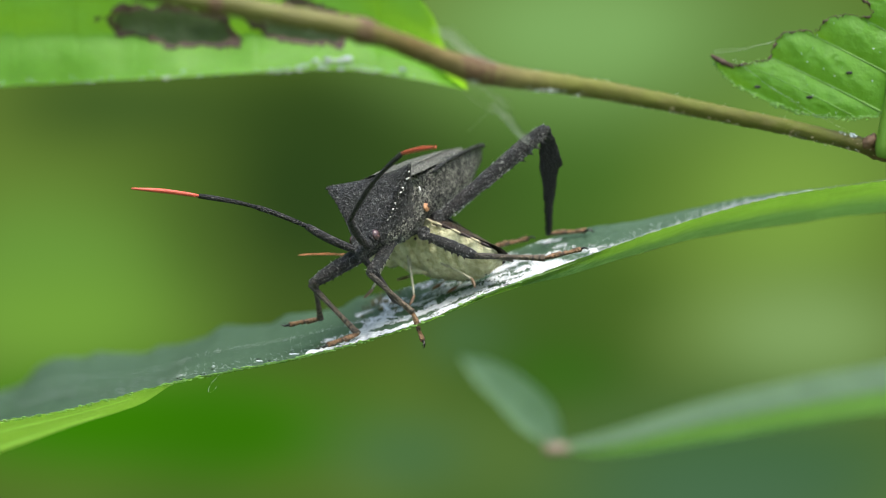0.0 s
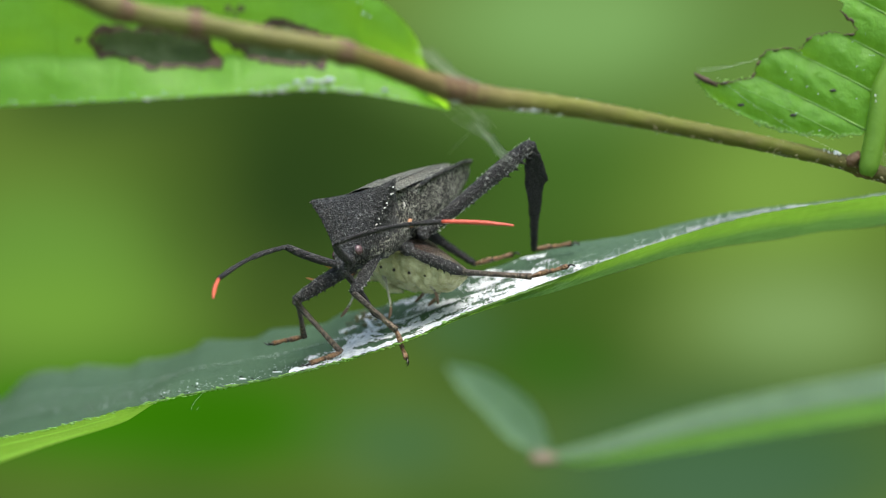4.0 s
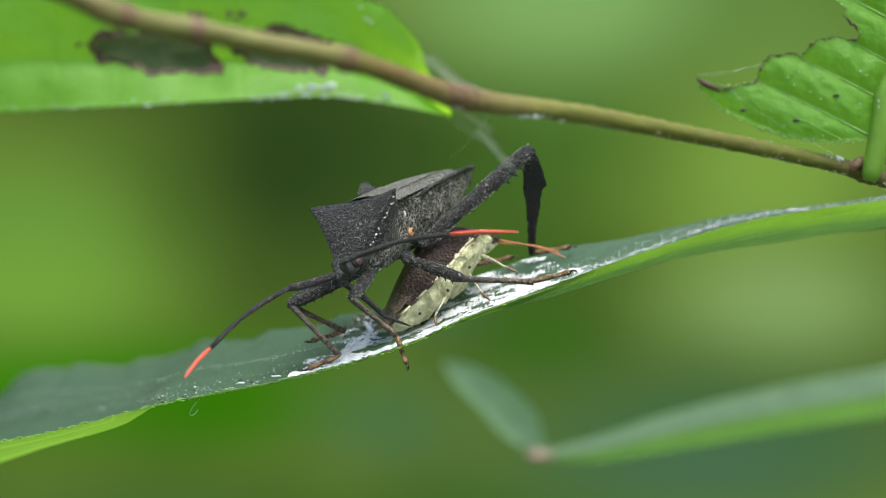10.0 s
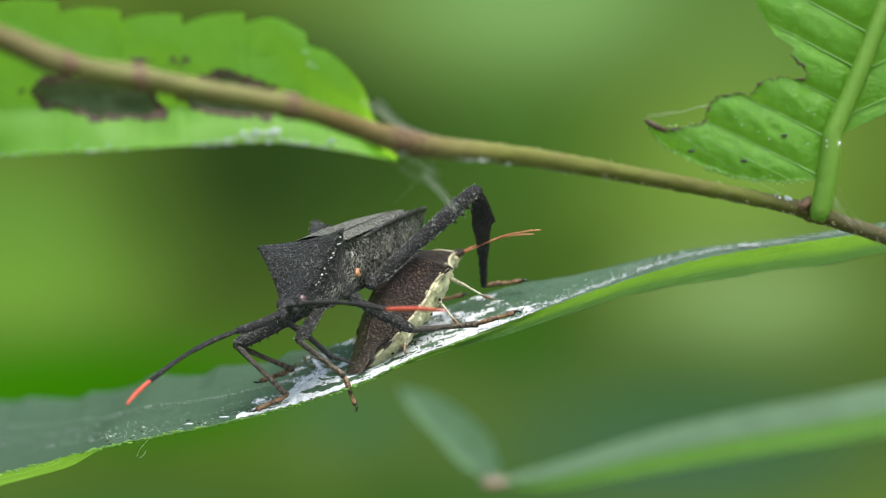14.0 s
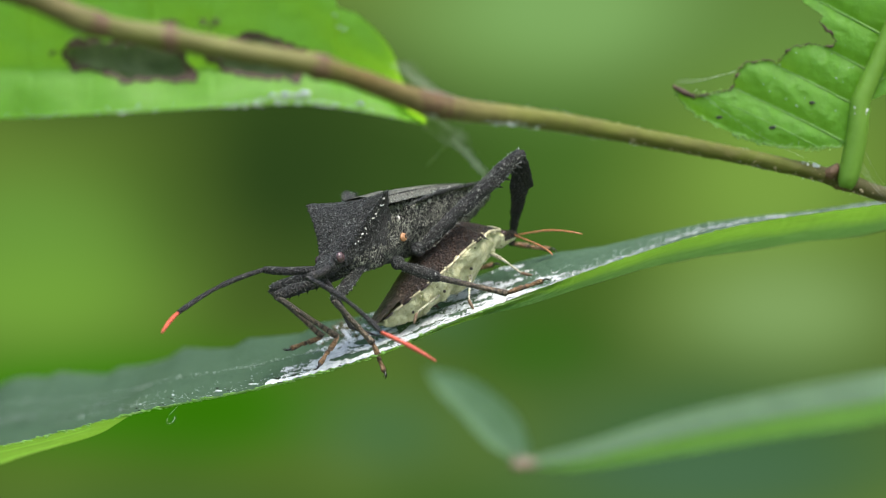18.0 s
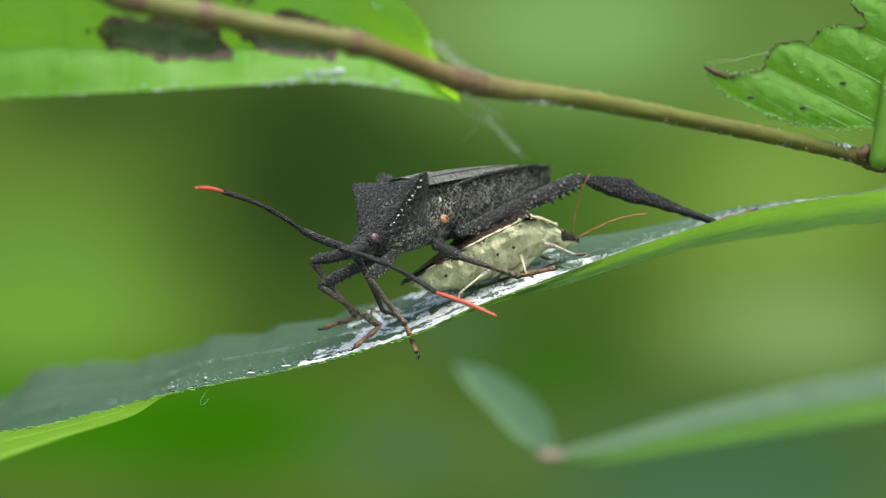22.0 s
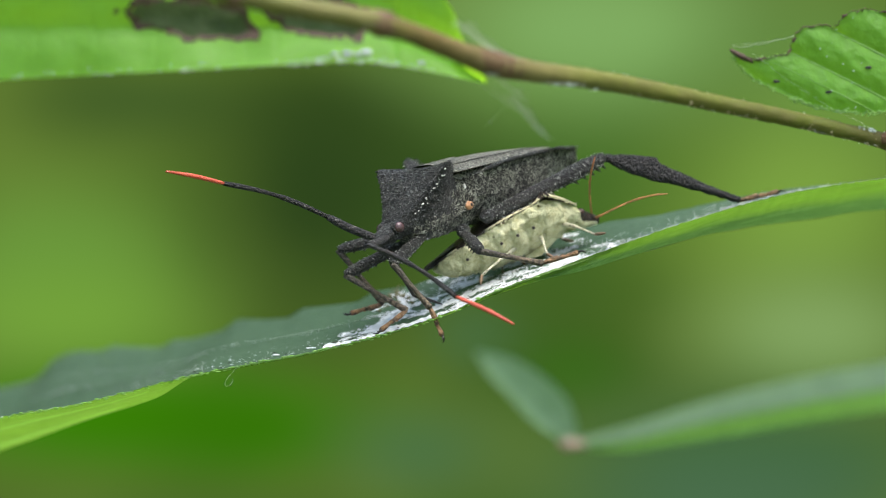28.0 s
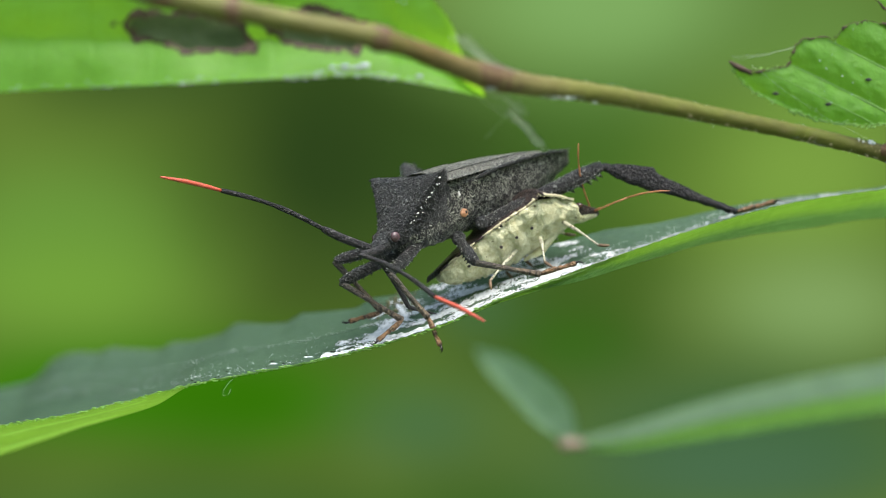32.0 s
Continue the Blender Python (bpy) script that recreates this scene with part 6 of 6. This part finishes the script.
    # feelers: the three joints beyond the base
    feeler = [
        (0, -8.8, -6.3, 2.1, -17.2, -8.6, 4.5, -21.5, -10.7, 4.9),
        (0.5, -8.6, -7.6, 2.0, -17.3, -9.0, 4.2, -21.0, -12.0, 4.5),
        (1, -9.0, -6.4, 1.8, -14.4, -13.5, 0.3, -15.1, -18.1, -0.9),
        (1.5, -9.1, -7.4, 1.4, -13.9, -14.0, -2.4, -13.5, -18.6, -3.6),
        (2, -8.6, -8.8, 0.8, -11.6, -15.3, -4.7, -11.2, -19.9, -6.0),
        (2.5, -9.1, -8.1, 0.8, -12.8, -14.6, -4.1, -12.7, -19.1, -5.7),
        (3, -9.0, -8.0, 1.4, -14.0, -14.7, -2.2, -13.8, -19.3, -3.4),
        (3.5, -9.1, -6.6, 1.8, -14.1, -13.6, -1.0, -13.8, -18.2, -2.2),
    ]
    feeler += [
        (5.5, -8.6, -6.6, 2.4, -13.8, -13.9, 2.4, -14.5, -18.6, 1.5),
        (6, -8.7, -6.6, 2.1, -14.7, -13.3, 2.2, -15.4, -18.0, 1.5),
        (6.5, -8.4, -7.7, 2.0, -15.2, -13.5, 1.5, -16.8, -18.0, 0.7),
        (7, -8.6, -6.6, 1.2, -15.4, -12.4, 0.1, -17.1, -16.9, -0.6),
        (7.5, -8.8, -7.3, 0.4, -15.2, -13.2, -1.8, -17.0, -17.5, -3.1),
        (8, -9.0, -7.0, 0.1, -15.1, -12.6, -3.4, -16.6, -17.0, -4.7),
        (9, -8.1, -8.7, 0.1, -14.9, -13.1, -4.0, -16.6, -17.2, -5.8),
        (10, -8.8, -8.2, -0.8, -14.7, -13.4, -5.3, -15.9, -17.7, -6.9),
        (11, -8.7, -8.7, -0.6, -14.9, -12.8, -5.6, -16.5, -16.9, -7.5),
        (12, -8.5, -9.1, -0.2, -15.3, -11.9, -5.3, -16.8, -16.1, -7.0),
    ]
    feeler += [
        (13, -8.0, -8.9, -0.3, -14.8, -13.0, -4.4, -17.0, -16.8, -6.5),
        (14, -8.8, -8.5, -0.9, -15.2, -13.7, -4.5, -16.2, -18.2, -5.7),
        (14.5, -8.4, -9.2, -0.1, -15.3, -13.2, -4.2, -16.4, -17.8, -5.1),
        (16.5, -8.0, -8.2, 0.8, -14.6, -13.2, -2.7, -15.8, -17.6, -4.3),
        (17, -8.6, -7.5, 0.5, -14.3, -12.8, -4.0, -15.2, -17.1, -5.9),
        (17.5, -8.7, -7.3, 0.2, -14.0, -12.5, -4.8, -14.8, -16.6, -7.1),
        (18, -9.0, -6.0, 1.1, -15.4, -11.4, -2.1, -15.9, -16.0, -3.2),
        (18.5, -8.9, -6.1, 1.2, -15.2, -11.7, -1.8, -15.9, -16.3, -3.1),
        (19, -8.8, -6.1, 1.2, -15.2, -11.9, -1.5, -16.2, -16.4, -2.8),
    ]
    feeler += [
        (19.5, -8.8, -6.6, 1.2, -15.3, -12.3, -1.2, -16.3, -16.8, -2.5),
        (20, -8.8, -6.0, 1.4, -15.6, -11.7, 0.3, -16.6, -16.3, -0.8),
        (20.4, -6.3, -8.4, 2.9, -13.4, -12.2, 6.8, -14.6, -16.9, 6.9),
        (20.6, -7.3, -8.4, 1.5, -13.3, -13.5, 5.7, -13.6, -18.3, 5.8),
        (21, -8.8, -5.3, 2.7, -13.9, -12.5, 4.5, -14.2, -17.3, 4.2),
        (21.5, -8.6, -5.4, 2.7, -14.2, -12.2, 4.6, -14.4, -17.0, 4.5),
        (22, -8.5, -5.4, 2.6, -14.5, -11.4, 5.6, -15.9, -16.0, 5.7),
        (22.5, -8.3, -5.3, 2.5, -15.1, -10.7, 5.1, -16.6, -15.2, 5.2),
        (23, -8.2, -5.3, 2.2, -15.6, -10.0, 4.4, -17.8, -14.3, 4.4),
    ]
    feeler += [
        (24, -8.1, -5.3, 2.7, -15.9, -9.2, 4.6, -18.7, -13.2, 4.8),
        (25, -8.2, -5.3, 2.5, -16.1, -9.1, 4.8, -19.0, -12.8, 5.1),
        (25.5, -8.2, -5.4, 2.5, -16.3, -8.6, 5.0, -19.2, -12.4, 5.2),
        (27.5, -8.5, -5.5, 2.1, -16.5, -8.4, 5.0, -20.0, -11.7, 5.5),
        (28, -8.5, -5.5, 2.3, -16.5, -8.6, 4.9, -20.1, -11.7, 5.6),
        (29, -8.5, -5.4, 2.1, -16.8, -7.4, 4.9, -20.3, -10.7, 5.7),
        (30, -8.6, -5.3, 1.8, -16.7, -7.7, 4.9, -20.4, -10.6, 5.8),
        (31, -8.6, -5.2, 2.0, -16.9, -6.8, 5.0, -20.5, -9.9, 5.7),
        (32, -8.7, -5.2, 2.1, -16.6, -8.4, 5.1, -20.4, -11.2, 5.9),
    ]
    key_limb(SEGMENTS["right_feeler"], FEELER, {t: (point(t, (8.3, -0.55, -1.1)), *[Vector(mix_rows(feeler, t)[i:i + 3]) for i in (0, 3, 6)]) for t in times})
    feeler = [
        (0, -5.5, -10.1, 2.5, -1.5, -16.4, 7.5, 0.7, -20.7, 7.6),
        (0.5, -5.4, -10.1, 2.7, -1.9, -15.8, 8.7, 0.1, -20.2, 9.0),
        (1, -4.9, -10.2, 2.9, -0.0, -15.9, 7.8, 3.3, -19.3, 8.7),
        (1.5, -5.5, -10.2, 2.7, 0.7, -15.4, 6.7, 4.7, -18.0, 7.4),
        (2, -5.5, -10.6, 2.3, 1.9, -14.6, 5.5, 6.0, -17.0, 5.8),
        (2.5, -5.5, -10.7, 2.2, 2.9, -13.2, 4.0, 7.3, -15.1, 4.3),
        (3, -5.5, -10.7, 2.2, 3.0, -13.1, 4.0, 7.6, -14.4, 3.9),
        (3.5, -5.4, -10.8, 2.1, 2.8, -14.1, 3.6, 7.5, -14.9, 3.1),
    ]
    feeler += [
        (5.5, -5.4, -10.6, 2.2, 2.8, -12.8, 4.9, 7.4, -14.4, 5.2),
        (6, -5.3, -10.6, 2.2, 2.5, -13.7, 5.5, 6.8, -15.8, 6.1),
        (6.5, -5.3, -10.5, 2.2, 1.5, -14.7, 6.3, 5.5, -17.2, 7.0),
        (7, -4.5, -10.7, 2.2, 1.4, -16.4, 5.9, 5.5, -18.8, 6.3),
        (7.5, -4.6, -10.7, 2.1, 1.7, -16.3, 5.3, 5.6, -19.0, 5.8),
        (8, -4.8, -10.8, 1.6, 2.7, -14.8, 4.5, 7.0, -17.0, 4.7),
        (9, -4.9, -10.7, 1.5, 3.3, -13.8, 3.8, 7.6, -15.8, 3.9),
        (10, -4.8, -10.8, 1.1, 3.4, -13.9, 3.3, 7.7, -15.8, 3.3),
        (11, -4.8, -10.9, 0.8, 3.4, -14.6, 0.5, 7.9, -16.3, 0.4),
        (12, -4.6, -10.9, 0.8, 3.7, -14.4, 0.5, 8.1, -16.2, 0.1),
    ]
    feeler += [
        (13, -4.7, -10.8, 0.7, 3.4, -14.7, 0.7, 7.6, -17.0, 0.3),
        (14, -4.8, -10.8, 1.0, 2.5, -16.1, 0.8, 6.3, -19.0, 0.8),
        (14.5, -4.8, -10.8, 1.1, 2.3, -16.4, 1.3, 6.4, -18.8, 0.9),
        (16.5, -4.7, -10.4, 0.2, 2.6, -14.4, -3.2, 6.8, -16.2, -4.5),
        (17, -5.4, -10.4, 0.5, 1.9, -13.8, -3.4, 6.1, -15.3, -5.2),
        (17.5, -5.5, -10.3, 0.3, 1.7, -14.1, -3.7, 5.5, -16.7, -5.1),
        (18, -5.7, -10.3, 0.6, -0.0, -15.9, -3.5, 3.5, -18.6, -5.2),
        (18.5, -5.5, -10.4, 0.8, -0.3, -16.0, -4.0, 3.5, -18.4, -5.8),
        (19, -5.2, -10.5, 0.6, 1.2, -15.0, -3.8, 4.6, -18.0, -5.5),
    ]
    feeler += [
        (19.5, -5.4, -10.3, 0.2, 3.0, -10.3, -2.9, 7.4, -11.5, -4.5),
        (20, -5.1, -10.4, 0.5, 3.1, -11.5, -3.1, 7.5, -13.2, -4.1),
        (20.4, -5.0, -10.0, 1.5, 2.8, -13.7, -1.3, 6.4, -16.6, -2.6),
        (20.6, -5.2, -9.9, 1.1, 0.9, -13.9, -4.2, 4.2, -17.2, -5.2),
        (21, -5.6, -9.9, 0.9, 1.5, -14.2, -2.5, 5.5, -16.4, -3.9),
        (21.5, -5.6, -9.9, 1.0, 2.1, -13.3, -2.4, 6.4, -15.0, -3.6),
        (22, -5.6, -9.8, 1.3, 1.7, -13.8, -2.1, 5.6, -16.2, -3.6),
        (22.5, -5.5, -9.7, 0.3, 0.5, -15.1, -3.6, 4.5, -16.7, -5.9),
        (23, -5.4, -9.5, -0.1, 0.8, -12.8, -5.8, 4.7, -14.4, -8.1),
    ]
    feeler += [
        (24, -5.1, -9.7, -0.1, 1.4, -13.7, -4.8, 5.2, -16.1, -6.6),
        (25, -5.2, -9.8, 0.1, 1.3, -14.4, -4.2, 5.3, -16.4, -5.9),
        (25.5, -5.3, -9.8, 0.1, 1.6, -13.8, -4.2, 5.6, -16.1, -5.3),
        (27.5, -5.6, -9.9, 0.1, 1.3, -14.1, -3.8, 5.2, -16.7, -5.2),
        (28, -5.5, -10.0, 0.3, 1.3, -14.3, -3.7, 5.0, -16.8, -5.4),
        (29, -5.6, -9.8, 0.1, -0.4, -15.8, -4.1, 3.5, -18.5, -5.1),
        (29.5, -5.6, -9.8, 0.1, -0.6, -15.8, -4.4, 2.9, -19.1, -5.1),
        (30, -5.7, -9.7, 0.1, -1.3, -16.2, -4.2, 2.0, -19.6, -5.1),
        (30.5, -5.6, -9.7, 0.2, -1.7, -16.7, -4.0, 1.8, -19.7, -5.1),
        (31, -5.8, -9.6, 0.1, -2.2, -16.0, -3.2, 1.4, -19.2, -5.0),
        (32, -5.9, -9.6, 0.3, -0.6, -15.3, -2.6, 2.8, -18.8, -4.2),
    ]
    key_limb(SEGMENTS["left_feeler"], FEELER, {t: (point(t, (8.3, 0.55, -1.1)), *[Vector(mix_rows(feeler, t)[i:i + 3]) for i in (0, 3, 6)]) for t in times})

    # the shield bug turns on the beak
    held = [
        (0, (0.8, 3.2, 0.8), (-0.64, 0.72, 0.13), (0.3, 0.5, 0.85)),
        (2, (0.7, 3.2, 0.8), (-0.62, 0.73, 0.14), (0.3, 0.48, 0.86)),
        (3.5, (0.3, 3.1, 0.9), (-0.56, 0.78, 0.15), (0.26, 0.36, 0.9)),
        (4.5, (-0.6, 3.0, 1.0), (-0.5, 0.82, 0.16), (0.08, 0.02, 0.97)),
        (5.5, (-1.2, 2.5, 1.0), (-0.35, 0.9, 0.16), (-0.06, -0.25, 0.96)),
        (6.2, (-0.7, 2.3, 0.9), (-0.1, 0.92, 0.3), (-0.32, -0.4, 0.85)),
        (6.5, (-0.7, 2.1, 1.0), (0.15, 0.88, 0.38), (-0.5, -0.34, 0.8)),
        (6.8, (-0.1, 1.8, 0.9), (0.38, 0.75, 0.5), (-0.53, -0.34, 0.76)),
        (7.2, (0.8, 1.6, 0.9), (0.48, 0.64, 0.57), (-0.56, -0.28, 0.76)),
        (8, (1.8, 2.4, 0.85), (0.58, 0.56, 0.6), (-0.61, -0.19, 0.77)),
        (10, (1.95, 2.6, 0.5), (0.52, 0.58, 0.63), (-0.65, -0.2, 0.73)),
        (12, (3.6, 2.3, 1.15), (0.505, 0.4, 0.765), (-0.64, -0.4, 0.65)),
        (14, (3.45, 2.5, 1.4), (0.47, 0.42, 0.775), (-0.63, -0.42, 0.64)),
        (14.5, (3.65, 2.4, 1.5), (0.54, 0.41, 0.72), (-0.62, -0.34, 0.68)),
        (16.5, (4.2, 2.4, 0.9), (0.76, 0.35, 0.55), (-0.53, -0.18, 0.83)),
        (17, (4.3, 2.5, 0.87), (0.77, 0.34, 0.54), (-0.52, -0.16, 0.84)),
        (18, (4.15, 2.71, 1.53), (0.67, 0.37, 0.64), (-0.61, -0.2, 0.76)),
        (19, (5.8, 2.95, 2.1), (0.68, 0.37, 0.63), (-0.6, -0.14, 0.78)),
        (20, (7.4, 3.1, 2.5), (0.7, 0.37, 0.61), (-0.58, -0.1, 0.8)),
        (20.4, (6.1, 2.9, 1.9), (0.8, 0.34, 0.485), (-0.45, -0.18, 0.88)),
        (21, (6.0, 2.79, 1.8), (0.83, 0.32, 0.455), (-0.42, -0.17, 0.9)),
        (21.6, (6.0, 2.9, 1.9), (0.83, 0.3, 0.46), (-0.47, 0.02, 0.88)),
        (22.2, (5.6, 3.0, 1.45), (0.87, 0.29, 0.375), (-0.42, 0.2, 0.9)),
        (24, (5.6, 3.07, 1.6), (0.865, 0.29, 0.395), (-0.46, 0.2, 0.86)),
        (28, (5.38, 3.16, 1.6), (0.845, 0.3, 0.435), (-0.5, 0.2, 0.84)),
        (31, (5.45, 2.88, 2.2), (0.81, 0.26, 0.525), (-0.57, 0.2, 0.8)),
        (32, (5.45, 2.88, 2.2), (0.81, 0.26, 0.525), (-0.57, 0.2, 0.8)),
    ]
    knots = [[(t, (*p, *f, *n)[k]) for t, p, f, n in held] for k in range(9)]
    grip = {}
    for t in times:
        v = [lerp(t, k) for k in knots]
        grip[t] = facing(*v[:3], v[3:6], v[6:9])
    walk(PREY, [(t, grip[t]) for t in times])
    # its legs: feet on the leaf on the side that faces the light, folded under on the other
    early = {3.0: (-5.1, -2.0, -4.9), 1.1: (-0.8, -2.0, -4.0), -0.7: (3.9, -2.0, -2.1)}
    late = {3.0: [(6, 7.5, -2.5, 0.2), (8, 8.7, -2.5, -0.1), (10, 8.2, -2.5, 0.1), (12, 9.5, -2.5, 0.6), (14, 10.8, -2.5, 0.6), (18, 11.0, -2.5, 0.1), (20, 14.0, -2.5, 1.2),
                  (21, 12.3, -2.5, 0.5), (24, 12.2, -2.5, 0.7), (28, 11.9, -2.5, 0.9), (32, 12.5, -2.5, 0.5)],
            1.1: [(6, 5.6, -3.8, -1.9), (8, 6.2, -3.8, -1.9), (10, 5.9, -3.8, -2.0), (12, 7.8, -3.8, -1.1), (14, 7.7, -3.8, -1.0), (17, 6.0, -3.8, -2.1), (18, 6.1, -3.8, -2.2), (20, 9.5, -3.8, -0.4),
                  (21, 8.2, -3.8, -0.9), (24, 8.0, -3.8, -0.8), (32, 7.8, -3.8, -0.7)],
            -0.7: [(6, 2.6, -4.8, -3.2), (8, 3.1, -4.8, -3.2), (10, 1.3, -4.8, -4.1), (12, 2.7, -4.8, -3.4), (14, 2.8, -4.8, -3.3), (17, 0.5, -4.8, -4.2), (18, -0.1, -4.8, -4.2),
                   (21, 0.8, -4.8, -4.0), (28, 0.6, -4.8, -4.0), (31, 2.3, -4.8, -3.3), (32, 2.3, -4.8, -3.3)]}
    for femur, tibia, s, x in PREY_LEGS:
        hip = Vector((x, 1.15 * s, -1.6))
        tucked = hip + Vector((-1.2 if x < 2 else 0.8, 1.1 * s, -0.7))
        rows = ([], [])
        for t in times:
            hold = min(1.0, max(0.0, (4.8 - t) / 1.2)) if s > 0 else min(1.0, max(0.0, (t - 6.3) / 1.0))
            back = grip[t].inverted()
            foot = Vector(early[x]) if s > 0 else Vector(mix_rows(late[x], t))
            foot = tucked.lerp(back @ (foot * MM) / MM, hold)
            pole = Vector((0.2, 0.8 * s, 0.5)).lerp(back.to_3x3() @ Vector((0.15, -0.5, 1.0)), hold)
            knee = bend(hip, foot, 2.8, 2.6, pole)
            m, p = along(hip, knee, 2.8)
            rows[0].append((t, m))
            rows[1].append((t, along(p, foot, 2.4)[0]))
        walk(femur, rows[0])
        walk(tibia, rows[1])
    # where its feelers point
    reach = {-1: [(0, -7, 3, 1), (6, -5, 7, 0), (6.6, 2, 9, 1), (7.2, 8, 4, 2), (8, 11.2, -1, 0.3), (10, 13.4, 1, 1.1), (12, 12.4, 3, 4.9), (13, 13.6, 3, 5.2), (14, 13.5, 3, 6.4), (17, 13.8, 0, 3.0), (18, 12.8, -1, 2.1),
                  (20, 15.8, 1, 3.0), (21, 15.9, 1, 3.3), (24, 16.7, 1, 4.6), (28, 16.1, 1, 4.1), (32, 15.7, 1, 4.9)],
             1: [(0, -8, 4, 0), (6, -9.4, -1, -1.1), (6.6, -3, 8, 2), (7.2, 4, 8, 4), (8, 11.4, 1, 1.2), (10, 13.0, 1.5, 1.7), (12, 12.3, 3.4, 4.6), (13, 13.4, 3.4, 5.0), (14, 13.3, 3.4, 6.2), (17, 15.3, 1, 4.4), (18, 15.9, 1, 4.0),
                 (20, 15.9, 1, 5.0), (21, 16.2, 1, 3.5), (21.5, 16.0, 1, 4.0), (21.9, 12.6, 1, 6.2), (24, 12.4, 1, 6.4), (28, 11.3, 1, 6.0), (32, 10.3, 1, 7.8)]}
    for feeler, s in PREY_FEELERS:
        base = Vector((5.9, 0.45 * s, -0.95 - droop(5.9)))
        walk(feeler, [(t, along(base, grip[t].inverted() @ (Vector(mix_rows(reach[s], t)) * MM) / MM, 5.0)[0]) for t in times])


motions()
